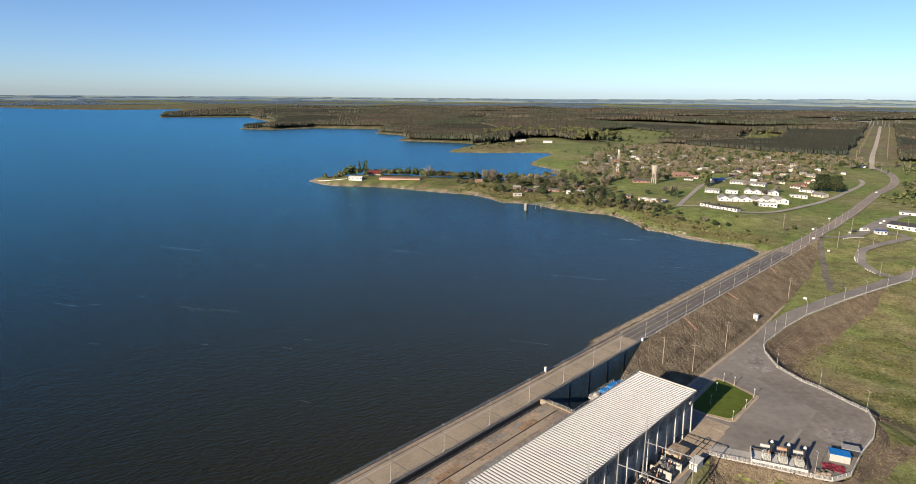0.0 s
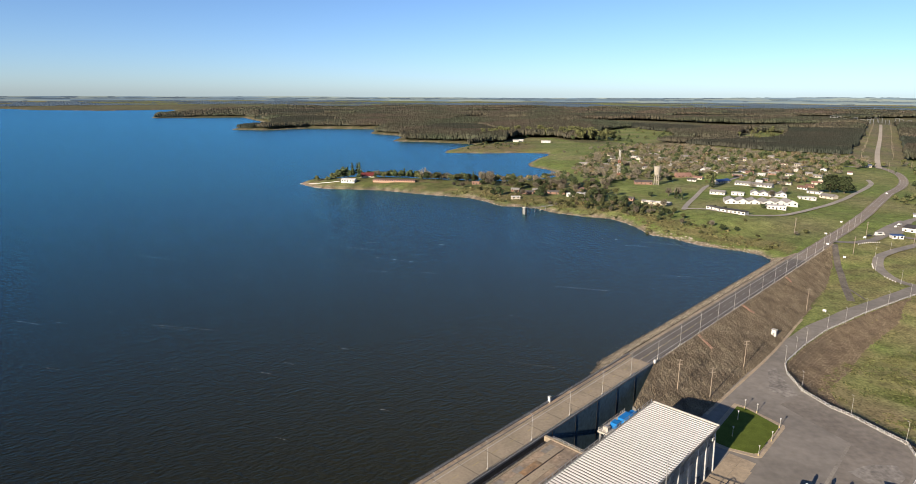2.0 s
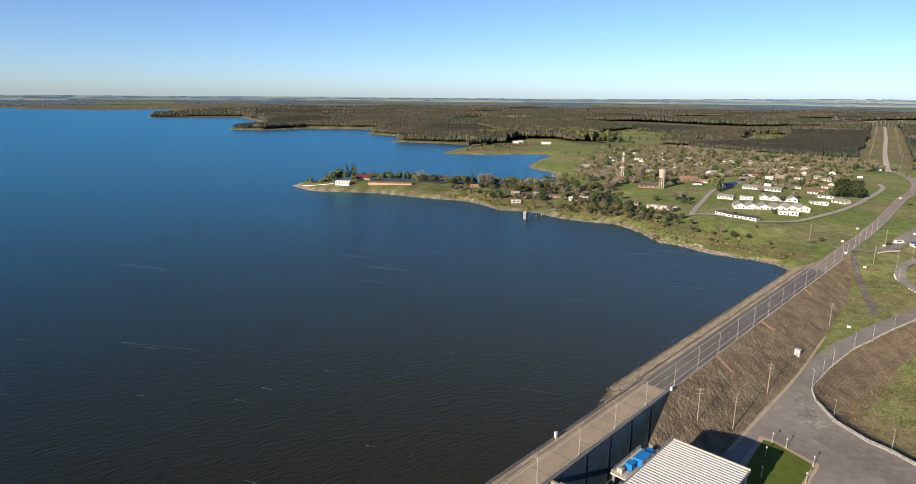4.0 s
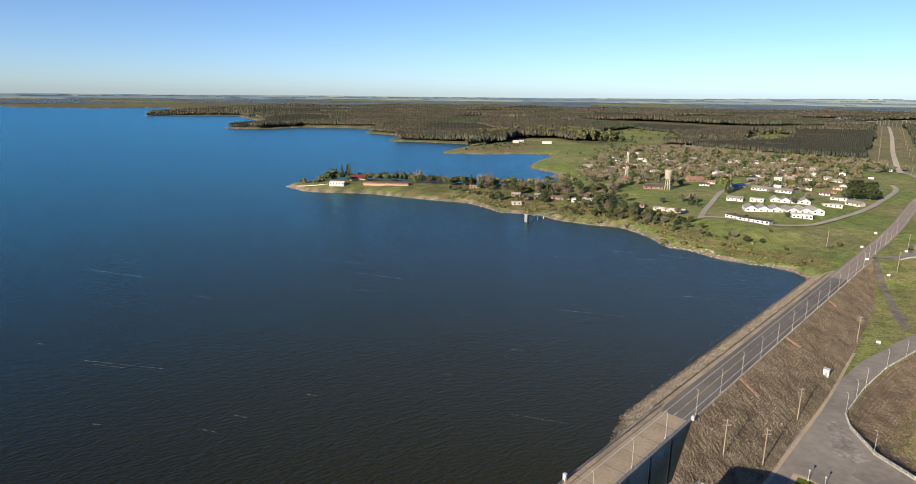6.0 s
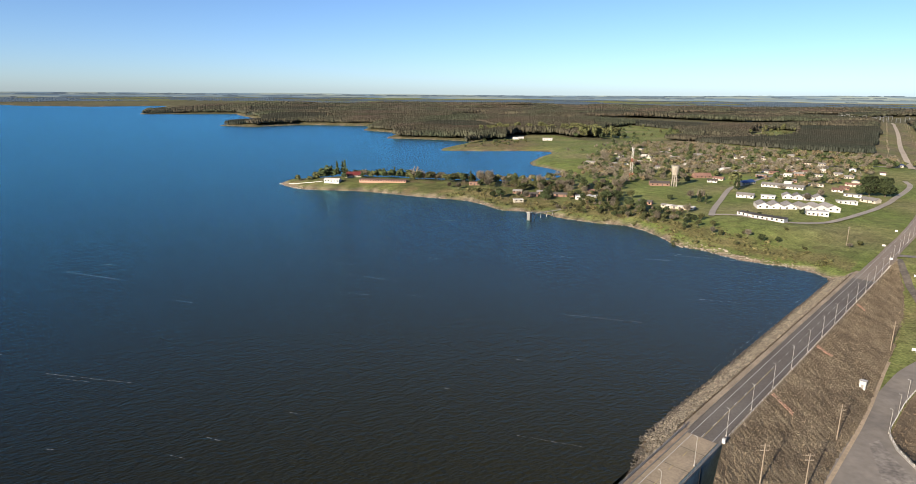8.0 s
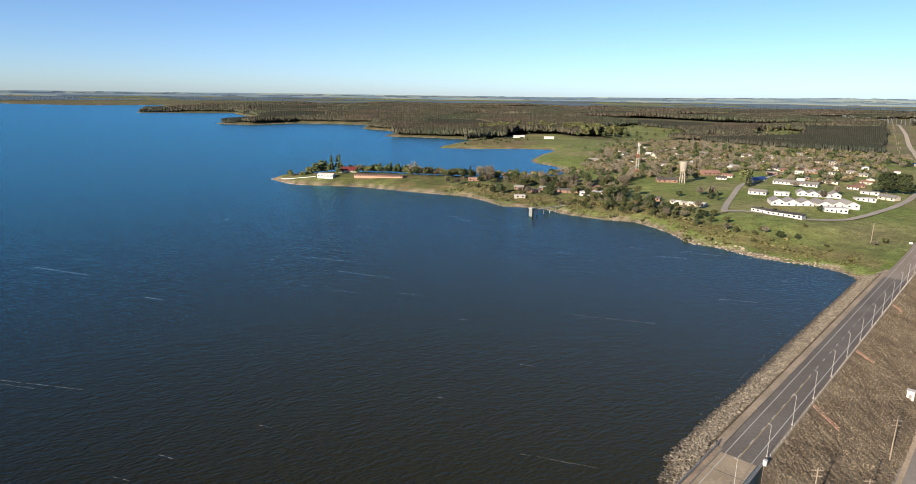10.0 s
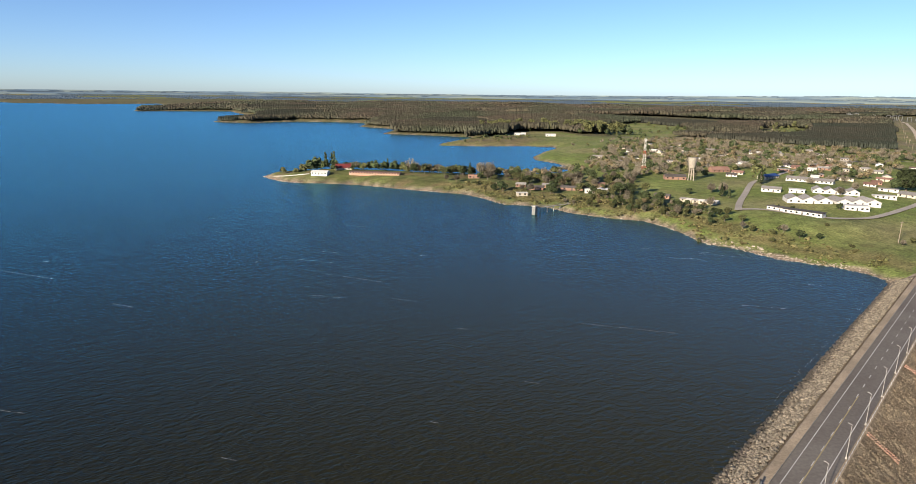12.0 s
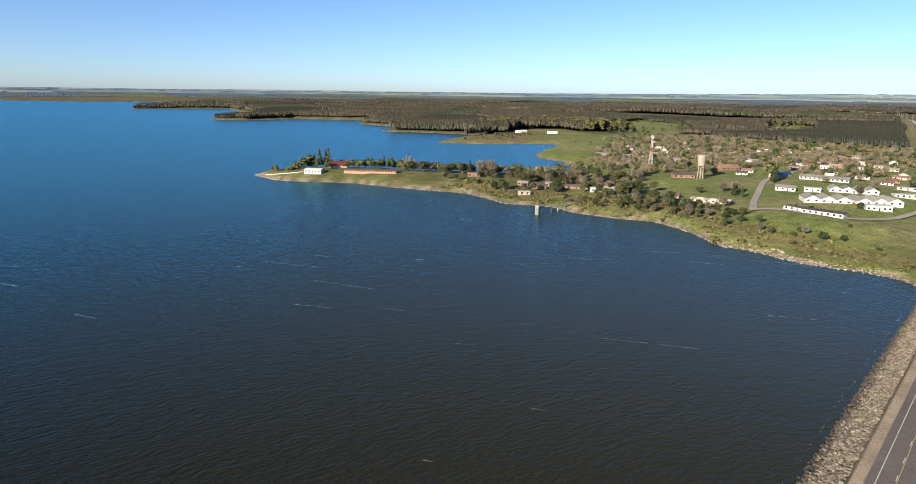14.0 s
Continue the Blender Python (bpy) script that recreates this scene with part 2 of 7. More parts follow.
# ---- mesh tools ----
class Build:
    """Vertices and faces of one mesh."""

    def __init__(self):
        self.v, self.f = [], []

    def box(self, x0, x1, y0, y1, z0, z1, m=None):
        k = len(self.v)
        p = [(x0, y0, z0), (x1, y0, z0), (x1, y1, z0), (x0, y1, z0), (x0, y0, z1), (x1, y0, z1), (x1, y1, z1), (x0, y1, z1)]
        self.v += [tuple(m @ Vector(q)) for q in p] if m else p
        self.f += [tuple(k + i for i in q) for q in ((3, 2, 1, 0), (4, 5, 6, 7), (0, 1, 5, 4), (1, 2, 6, 5), (2, 3, 7, 6), (3, 0, 4, 7))]
        return self

    def tube(self, a, b, ra, rb=None, n=6, cap=True):
        a, b = Vector(a), Vector(b)
        rb = ra if rb is None else rb
        d = (b - a).normalized()
        u = d.orthogonal().normalized()
        w = d.cross(u)
        k = len(self.v)
        for c, r in ((a, ra), (b, rb)):
            for i in range(n):
                t = 2 * math.pi * i / n
                self.v.append(tuple(c + (u * math.cos(t) + w * math.sin(t)) * r))
        for i in range(n):
            j = (i + 1) % n
            self.f.append((k + i, k + j, k + n + j, k + n + i))
        if cap:
            self.f.append(tuple(k + n + i for i in range(n)))
            self.f.append(tuple(k + n - 1 - i for i in range(n)))
        return self

    def prism(self, outline, axis_pts, close=True):
        """Sweeps an outline of (u, z) pairs between two frames ((origin, u direction), ...)."""
        k, n = len(self.v), len(outline)
        for o, du in axis_pts:
            for a, z in outline:
                self.v.append((o[0] + du[0] * a, o[1] + du[1] * a, o[2] + z))
        for s in range(len(axis_pts) - 1):
            for i in range(n if close else n - 1):
                j = (i + 1) % n
                self.f.append((k + s * n + i, k + s * n + j, k + (s + 1) * n + j, k + (s + 1) * n + i))
        if close:
            self.f.append(tuple(k + i for i in reversed(range(n))))
            self.f.append(tuple(k + (len(axis_pts) - 1) * n + i for i in range(n)))
        return self

    def grid(self, rows):
        """A sheet through rows of points, all of one length."""
        k, n = len(self.v), len(rows[0])
        for r in rows:
            self.v += [tuple(p) for p in r]
        for i in range(len(rows) - 1):
            for j in range(n - 1):
                a = k + i * n + j
                self.f.append((a, a + 1, a + n + 1, a + n))
        return self

    def lump(self, c, r, rng, squash=(1, 1, 1), rough=0.35, coarse=False):
        """A ragged stone or leaf clump, on an icosahedron or, coarse, an octahedron."""
        k = len(self.v)
        turn = Euler((rng.uniform(0, 6), rng.uniform(0, 6), rng.uniform(0, 6))).to_matrix()
        for p in (OCT_V if coarse else ICO_V):
            q = turn @ p
            s = r * (1 + rng.uniform(-rough, rough))
            self.v.append((c[0] + q.x * s * squash[0], c[1] + q.y * s * squash[1], c[2] + q.z * s * squash[2]))
        self.f += [tuple(k + i for i in t) for t in (OCT_F if coarse else ICO_F)]
        return self

    def mesh(self, name, mat, smooth=False):
        me = bpy.data.meshes.new(name)
        me.from_pydata(self.v, [], self.f)
        if mat:
            me.materials.append(mat)
        if smooth:
            me.polygons.foreach_set("use_smooth", [True] * len(me.polygons))
        me.update()
        return me


_bm = bmesh.new()
bmesh.ops.create_icosphere(_bm, subdivisions=1, radius=1.0)
ICO_V = [v.co.copy() for v in _bm.verts]
ICO_F = [tuple(v.index for v in f.verts) for f in _bm.faces]
_bm.free()
OCT_V = [Vector(p) for p in ((1, 0, 0), (-1, 0, 0), (0, 1, 0), (0, -1, 0), (0, 0, 1), (0, 0, -1))]
OCT_F = [(0, 2, 4), (2, 1, 4), (1, 3, 4), (3, 0, 4), (2, 0, 5), (1, 2, 5), (3, 1, 5), (0, 3, 5)]


def part(name, b, mat, parent, label="", smooth=False):
    """One mesh under a thing or under a part."""
    ob = new(name, b.mesh(name, mat, smooth))
    ob.parent = parent
    if label:
        tagged(ob, label)
    return ob


def thing(name, label, category, m=None, group="", kind=""):
    """An Empty at the base of a thing."""
    ob = new(name)
    ob.empty_display_size = 0.5
    if m is not None:
        ob.matrix_world = m
    return tagged(ob, label, category, group, kind)


def solid(name, b, mat, label, category, m=None, group="", kind="", smooth=False):
    """A thing that is one mesh."""
    ob = new(name, b.mesh(name, mat, smooth))
    if m is not None:
        ob.matrix_world = m
    return tagged(ob, label, category, group, kind)


# ---- plan: the dam's own axes (n: downstream, s: along the crest) ----
DAM = pose(75.6, 247.0, 0, 0, 0, -41.52)
DAM_O, DAM_S, DAM_N = np.array((75.6, 247.0)), np.array((0.6629, 0.7487)), np.array((0.7487, -0.6629))
CREST = 4.84
YARD = -7.5


def to_dam(x, y):
    return (x - 75.6) * 0.7487 - (y - 247.0) * 0.6629, (x - 75.6) * 0.6629 + (y - 247.0) * 0.7487


def to_world(n, s):
    return 75.6 + n * 0.7487 + s * 0.6629, 247.0 - n * 0.6629 + s * 0.7487


SHORE = [(206, 429), (203, 441), (193, 452), (181, 459), (170, 467), (163, 477), (156, 489), (147, 496), (141, 503), (138, 525), (133, 545), (127, 557), (121, 567),
         (99, 576), (88, 582), (77, 590), (69, 597), (63, 606), (54, 618), (37, 622), (23, 626), (14, 638), (5, 654), (-10, 672), (-34, 683), (-61, 693), (-90, 707),
         (-120, 721), (-149, 725), (-177, 727), (-194, 733), (-214, 751), (-227, 768), (-226, 790), (-200, 802), (-150, 812), (-90, 806), (-30, 796), (30, 792), (80, 815), (112, 868)]
BAY = [(116, 894), (100, 944), (79, 976), (78, 1015), (104, 1103), (130, 1165), (128, 1196), (84, 1206), (1, 1187), (-71, 1195),
       (-66, 1240), (-12, 1405), (-112, 1451), (-178, 1467), (-213, 1470), (-204, 1655), (-317, 1752), (-326, 1956), (-490, 1982),
       (-555, 1978), (-660, 1858), (-778, 1888), (-765, 1960), (-720, 2060)]
FAR_SHORE = [(-780, 2250), (-900, 2480), (-965, 2582), (-1090, 2815), (-1336, 2740), (-1450, 2680), (-1500, 2780), (-1697, 3206),
             (-1969, 3940), (-2045, 4039), (-2326, 3700), (-2778, 3765), (-3150, 4010), (-6500, 4800), (-30000, 9000)]
LAND = SHORE + BAY + FAR_SHORE + [(-30000, 60000), (60000, 60000), (60000, -40000), (-2300, -2450), to_world(-23, -400)[0:2], to_world(-23, 212)[0:2]]


def inside(x, y, poly):
    hit = np.zeros(x.shape, bool)
    for (x0, y0), (x1, y1) in zip(poly, poly[1:] + poly[:1]):
        if y0 != y1:
            cross = ((y0 > y) != (y1 > y)) & (x < (x1 - x0) * (y - y0) / (y1 - y0) + x0)
            hit ^= cross
    return hit


def line_distance(x, y, pts, closed=False):
    best = np.full(x.shape, 1e9)
    for (x0, y0), (x1, y1) in zip(pts, pts[1:] + (pts[:1] if closed else [])):
        dx, dy = x1 - x0, y1 - y0
        t = np.clip(((x - x0) * dx + (y - y0) * dy) / max(dx * dx + dy * dy, 1e-9), 0, 1)
        best = np.minimum(best, np.hypot(x - x0 - t * dx, y - y0 - t * dy))
    return best


def smooth(a, b, v):
    t = np.clip((v - a) / (b - a), 0, 1)
    return t * t * (3 - 2 * t)


def waves(x, y, size, seed):
    """Smooth rolling noise in -1..1 from a few sine sheets."""
    r = np.random.RandomState(seed)
    out = np.zeros(np.shape(x))
    for i in range(7):
        a, k, p = r.uniform(0, 2 * math.pi), r.uniform(0.6, 2.0) * 2 * math.pi / size, r.uniform(0, 6.3)
        out = out + np.sin((x * math.cos(a) + y * math.sin(a)) * k + p)
    return out / 4.0


# spot heights: dam side as (n, s, z), town side as (x, y, z)
SPOTS_DAM = [(30, 0, -7.5), (60, -30, -7.5), (80, 8, -7.5), (48, 36, -7.5), (30, 64, -7.3), (84, -30, -7.5), (40, -60, -7.5), (10, -40, -8), (28, 90, -7),
             (30, 118, -6.5), (35, 134, -6.2), (40, 158, -5.8), (47, 183, -5.4), (54, 208, -5), (62, 236, -4.4), (84, 300, -2.5),
             (20.5, 162, -5.4), (19.5, 190, -4.9), (16.6, 208, -3.5), (12.8, 232, -1.6), (6, 262, 2.0), (2, 280, 4.5), (25, 200, -4.4), (22, 232, -2.4),
             (30, 250, -1.8), (25, 285, 1.5), (50, 280, -1.2), (10, 310, 4.7), (22, 342, 4.4), (40, 320, 2.2), (-14, 235, 4.5), (-14, 262, 4.8), (-9, 290, 4.9),
             (75, 75, -13), (100, 60, -13.5), (58, 100, -11.5), (62, 125, -10.5), (110, 130, -12), (78, 170, -9.5), (95, 205, -8), (140, 60, -14), (150, 200, -9),
             (220, 100, -14), (112, 0, -14), (130, -60, -15), (104, -50, -14), (75, -70, -13), (60, -66, -12), (100, 35, -13), (70, 55, -12), (250, 250, -5)]
SPOTS_TOWN = [(215, 560, 9.5), (231, 535, 9.3), (270, 600, 10), (300, 680, 11), (200, 710, 9), (105, 655, 6.5), (40, 645, 5), (-10, 720, 8), (-80, 735, 9),
              (-150, 748, 10), (-205, 772, 7), (172, 771, 9), (350, 800, 11), (560, 880, 10), (446, 690, 7), (330, 550, 6), (272, 472, 5), (380, 540, 6),
              (600, 1100, 12), (200, 1100, 9), (0, 1250, 6), (1000, 1600, 14), (-300, 2000, 8), (500, 2200, 15), (700, 700, 8), (900, 300, 2), (150, 560, 6), (400, 620, 6.6)]
SPOTS = [(*to_world(n, s), z) for n, s, z in SPOTS_DAM] + SPOTS_TOWN

ROADS = {
    "crest": ([to_world(-4.9, s) for s in (-6, 60, 140, 215)] + [(266, 470), (290, 498), (332, 545), (386, 611), (446, 685), (503, 750), (539, 802), (566, 860), (579, 905), (590, 940)], 10.0),
    "lower": ([to_world(n, s) for n, s in ((29.5, 30), (28.0, 60), (28.5, 90), (31, 118), (35, 136), (40, 160), (47, 184), (53.5, 208), (62, 238), (79, 290), (102, 350))], 9.0),
    "town": ([(190, 574), (207, 612), (230, 657), (265, 722), (297, 758), (351, 813), (430, 880)], 4.8),
    "school": ([(191, 578), (208, 572), (222, 556), (240, 547), (262, 551), (282, 562), (324, 598), (372, 643), (412, 688), (450, 731), (480, 770), (494, 800)], 5.2),
    "access": ([(262, 470), (274, 466), (286, 466), (305, 478), (325, 496), (350, 522), (368, 538), (393, 556), (440, 580)], 6.5),
    "loop": ([(334, 488), (341, 483), (342, 474), (326, 466), (302, 450), (286, 438), (276, 425), (270, 412), (268, 400), (272, 390), (281, 382)], 6.5),
    "dirt": ([(572, 905), (691, 1102), (968, 1541), (1397, 2228)], 7.5),
    "cross": ([(606, 945), (560, 935), (500, 940), (430, 930)], 7.0),
}


FENCE = [(52.0, -52.2), (66, -46.8), (81, -41.2), (86, -38.8), (89.6, -31), (89.2, -15), (90.2, 0), (88.6, 12), (84.5, 20.8), (77, 23.8), (66, 29.2), (58, 31.4), (46, 38.8), (36.4, 52), (33.2, 60), (32.6, 66), (33.2, 90), (36, 118), (40, 136), (45, 159), (51.5, 183), (58.5, 208), (67, 236), (83, 285), (107, 348)]
YARD_AREA = FENCE[:16] + [(20, 66), (18, -60), (40, -200), (53, -200)]
LOW_AREA = FENCE + [(600, 348), (600, -500), (56, -500)]


def shelf_height(s):
    """Level of the yard and the lower road along the dam."""
    return np.interp(s, (-300, 66, 118, 136, 160, 184, 208, 236, 350), (-7.5, -7.5, -6.7, -6.3, -5.8, -5.4, -5.0, -4.4, -2.0))


def foot_n(s):
    """How far downstream the foot of the dam lies."""
    return np.interp(s, (60, 80, 116, 153, 175, 190, 208, 232, 262, 278), (24.9, 24.4, 22.7, 21.5, 20.4, 19.6, 16.8, 13.0, 5.8, 2.2))


def ground(x, y, carve=True):
    """Height of the ground sheet."""
    x, y = np.asarray(x, float), np.asarray(y, float)
    n, s = to_dam(x, y)
    num, den = np.zeros(x.shape), np.zeros(x.shape)
    for px, py, pz in SPOTS:
        w = 1.0 / ((x - px) ** 2 + (y - py) ** 2 + 60.0) ** 1.6
        num, den = num + w * pz, den + w
    h = num / den
    far = smooth(900, 2600, np.hypot(x, y - 70))
    h = h + far * (6 + 7 * waves(x, y, 1500, 3) + 3 * waves(x, y, 500, 5))
    h = h + 0.35 * waves(x, y, 60, 8) * smooth(300, 500, np.hypot(x, y - 70))
    d = line_distance(x, y, LAND, True)
    land = inside(x, y, LAND)
    dam_side = (n > -26) & (s < 216)
    shore = 1 - np.exp(-d / np.interp(y, (560, 680, 800, 1050), (10.0, 16.0, 16.0, 26.0))) + 0.06 * waves(x, y, 30, 9) * np.exp(-d / 20.0)
    h = np.where(dam_side | (n > 2), h, np.maximum(h, 1.5) * np.clip(shore, 0.02, 1))
    h = np.where(land, h, np.maximum(-d * 0.2, -5.0))
    # land below the yard railing
    low = inside(n, s, LOW_AREA)
    fall = line_distance(n, s, [(56, -300), (53, -76)] + FENCE)
    base = -13.4 + 0.9 * waves(x, y, 70, 27) + smooth(110, 330, s) * 7.5
    out = np.maximum(fall - 1.0, 0)
    drop = np.maximum(base, shelf_height(s) - 0.25 - np.minimum(out * 0.8, 3.2) - np.maximum(out - 4.0, 0) * 0.26)
    h = np.where(low, drop, h)
    # body of the dam over the river bed
    h = np.where(dam_side & (s < 150) & (n < foot_n(s) - 0.8), np.minimum(h, -7.0), h)
    under = 4.0 - np.maximum(n - 0.9, 0) * 0.515
    h = np.where((s >= 150) & (s < 277) & (n > -9.5) & (n < foot_n(s)), np.minimum(h, under), h)
    body = (s < 216) & (s > -700) & (n < 2) & (n > -30)
    h = np.where(body, np.minimum(h, -6.0), h)
    pit = (n > -11) & (n < 19) & (s < -4.5) & (s > -420)
    h = np.where(pit, -16.0, h)
    if carve:
        h = h - 0.4 * (inside(n, s, YARD_AREA) & ~low)
        for pts, w in ROADS.values():
            r = line_distance(x, y, pts)
            h = h - 0.45 * (1 - smooth(w / 2, w / 2 + 3, r)) * (h > 0.5) - 0.25 * (1 - smooth(w / 2, w / 2 + 3, r)) * (h <= 0.5)
    return h


def gz(x, y):
    return float(ground(np.array([x]), np.array([y]), False)[0])


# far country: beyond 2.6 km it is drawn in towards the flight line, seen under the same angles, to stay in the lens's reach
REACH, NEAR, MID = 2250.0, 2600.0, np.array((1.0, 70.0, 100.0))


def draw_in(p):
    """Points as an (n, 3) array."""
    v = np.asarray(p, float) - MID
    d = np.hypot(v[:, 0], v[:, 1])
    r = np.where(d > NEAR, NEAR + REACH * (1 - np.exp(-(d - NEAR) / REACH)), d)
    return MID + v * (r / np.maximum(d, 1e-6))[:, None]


def polar(angles, radii):
    a, r = np.meshgrid(angles, radii, indexing="ij")
    return MID[0] + r * np.sin(a), MID[1] + r * np.cos(a)


def sheet_mesh(name, x, y, z, mat, closed=True):
    na, nr = x.shape
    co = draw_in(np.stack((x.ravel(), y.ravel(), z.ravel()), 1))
    idx = np.arange(na * nr).reshape(na, nr)
    nxt = np.roll(idx, -1, 0) if closed else idx[1:]
    cur = idx if closed else idx[:-1]
    q = np.stack((cur[:, :-1], nxt[:, :-1], nxt[:, 1:], cur[:, 1:]), -1).reshape(-1, 4)
    me = bpy.data.meshes.new(name)
    me.vertices.add(len(co))
    me.vertices.foreach_set("co", co.ravel())
    me.loops.add(q.size)
    me.loops.foreach_set("vertex_index", q.ravel().astype(np.int32))
    me.polygons.add(len(q))
    me.polygons.foreach_set("loop_start", np.arange(0, q.size, 4, dtype=np.int32))
    me.polygons.foreach_set("use_smooth", np.ones(len(q), bool))
    me.materials.append(mat)
    me.update(calc_edges=True)
    me.validate()
    return me


TOWN_AREA = [(90, 850), (126, 1030), (219, 1259), (373, 1400), (456, 1294), (512, 1125), (640, 1040), (628, 905), (545, 790), (330, 545), (205, 432), (140, 530), (60, 600), (-240, 780)]
FIELD_CAPE = [(-71, 1200), (-66, 1240), (-4, 1337), (56, 1397), (91, 1559), (180, 1552), (235, 1330), (200, 1146), (133, 1190)]
FIELD_MID = [(276, 1470), (347, 1780), (440, 1860), (520, 1750), (478, 1520), (390, 1400), (330, 1330)]
FIELD_EAST = [(590, 1470), (677, 1634), (795, 1745), (797, 1650), (712, 1490), (628, 1430)]
PINES = [(355, 1017), (655, 1075), (1041, 1696), (850, 1760), (800, 1650), (712, 1488), (610, 1430), (470, 1380), (420, 1330)]
PINE_CAPES = [(-870, 1900), (-870, 2200), (-700, 2420), (-560, 2400), (-500, 2113), (-700, 1880)], [(-1182, 3260), (-892, 3543), (-740, 2938), (-1004, 2805)], [(-1480, 2650), (-1244, 3100), (-1120, 2922)]
CORRIDOR = [(620, 985), (691, 1102), (968, 1541), (1397, 2228)]


def cover_colour(x, y, h):
    """Zone colours of the ground: grass, dry grass, sand banks, forest floor, far fields."""
    n, s = to_dam(x, y)
    d = line_distance(x, y, LAND, True)
    grass, dry, sand = np.array((0.165, 0.205, 0.055)), np.array((0.27, 0.235, 0.115)), np.array((0.31, 0.25, 0.175))
    floor, field = np.array((0.125, 0.118, 0.062)), np.array((0.155, 0.175, 0.075))
    c = np.tile(grass, (x.size, 1)).reshape(*x.shape, 3)

    def lay(mask, col):
        nonlocal c
        c = c * (1 - mask[..., None]) + col * mask[..., None]

    dist = np.hypot(x, y - 70)
    lay(np.clip(0.2 + 0.5 * waves(x, y, 130, 21), 0, 0.65), dry)
    woods = smooth(1250, 1400, dist) * smooth(38, 46, line_distance(x, y, CORRIDOR)) * (1 - inside(x, y, FIELD_CAPE)) * (1 - inside(x, y, FIELD_MID)) * (1 - inside(x, y, FIELD_EAST))
    lay(inside(x, y, FIELD_CAPE) * np.clip(0.75 + 0.5 * waves(x, y, 160, 37), 0, 0.95) * (1 - smooth(60, 160, x)), np.array((0.185, 0.145, 0.075)))
    lay((1 - smooth(38, 46, line_distance(x, y, CORRIDOR))) * np.clip(0.7 + 0.4 * waves(x, y, 90, 39), 0, 1), np.array((0.20, 0.165, 0.10)))
    lay(woods, floor)
    stripe = smooth(0.1, 0.4, waves(x * 0.35, y, 1900, 33)) * smooth(4200, 6000, dist)
    lay(np.clip(smooth(6500, 9000, dist) * 0.85 + stripe, 0, 1), field)
    lay(smooth(0.2, 0.5, waves(x * 0.3, y, 2600, 35)) * smooth(6500, 9000, dist), np.array((0.20, 0.18, 0.09)))
    point = smooth(560, 650, y) * (1 - smooth(40, 130, x)) * (1 - smooth(850, 950, dist))
    lay(point * np.clip(0.75 + 0.4 * waves(x, y, 34, 25), 0.3, 1), np.array((0.100, 0.112, 0.040)))
    lay(point * smooth(0.2, 0.7, waves(x, y, 46, 28)), np.array((0.150, 0.125, 0.062)))
    meadow = (n > 2) * smooth(170, 200, s) * (1 - smooth(300, 340, s)) * (1 - smooth(90, 120, n))
    lay(meadow * np.clip(0.4 + 0.5 * waves(x, y, 38, 31), 0, 0.85), np.array((0.225, 0.195, 0.088)))
    # eroded shore bank
    bank = (1 - smooth(1.5, 7, d + 3.5 * waves(x, y, 45, 13) + 2.5 * waves(x, y, 17, 15))) * ((s > 214) | (n < -30)) * (n < -15)
    lay(bank, sand)
    lay((1 - smooth(0.0, 3.5, d)) * ((s > 214) | (n < -30)) * (n < -15), np.array((0.13, 0.11, 0.085)))
    scrub = smooth(10, 18, d) * (1 - smooth(24, 46, d + 8 * waves(x, y, 50, 17))) * (s > 214) * (n < -16) * (y < 700)
    lay(scrub * 0.75, np.array((0.20, 0.165, 0.075)))
    # rough ground below the yard
    low = inside(n, s, LOW_AREA)
    lay(low * np.clip(0.45 + 0.55 * waves(x, y, 42, 19), 0, 1), np.array((0.25, 0.20, 0.105)))
    lay(low * smooth(0.35, 0.8, waves(x, y, 26, 23)), np.array((0.095, 0.12, 0.03)))
    return c


front = np.radians(np.arange(-41.0, 41.0, 0.17))
rest = np.radians(np.arange(41.0, 319.0, 4.0))
angles = np.concatenate((front, rest))
radii = np.concatenate((np.array((2.0, 40.0, 80.0)), np.geomspace(95.0, 2600.0, 300), np.geomspace(2625.0, 9500.0, 70)))
gx, gy = polar(angles, radii)
gh = ground(gx, gy)
gme = sheet_mesh("ground", gx, gy, gh, GROUND)
cover = cover_colour(gx, gy, gh)
att = gme.color_attributes.new("cover", "FLOAT_COLOR", "POINT")
att.data.foreach_set("color", np.concatenate((cover.reshape(-1, 3), np.ones((gx.size, 1))), 1).ravel())
tagged(new("ground", gme), "grassy land with sandy eroded banks round the lake", "ground", kind="structure")

wx, wy = polar(np.radians(np.arange(0, 360, 1.0)), np.concatenate((np.array((1.0, 300.0, 800.0, 1500.0)), np.geomspace(2600, 9400, 40))))
wme = sheet_mesh("water", wx, wy, np.zeros(wx.shape), WATER)
wbm = bmesh.new()
wbm.from_mesh(wme)
bmesh.ops.bisect_plane(wbm, geom=wbm.verts[:] + wbm.edges[:] + wbm.faces[:], plane_co=(*to_world(-16, 0), 0), plane_no=(0.7487, -0.6629, 0), clear_outer=True)
wbm.to_mesh(wme)
wbm.free()
tagged(new("water", wme), "dark blue lake water with small wind ripples", "water", kind="structure")

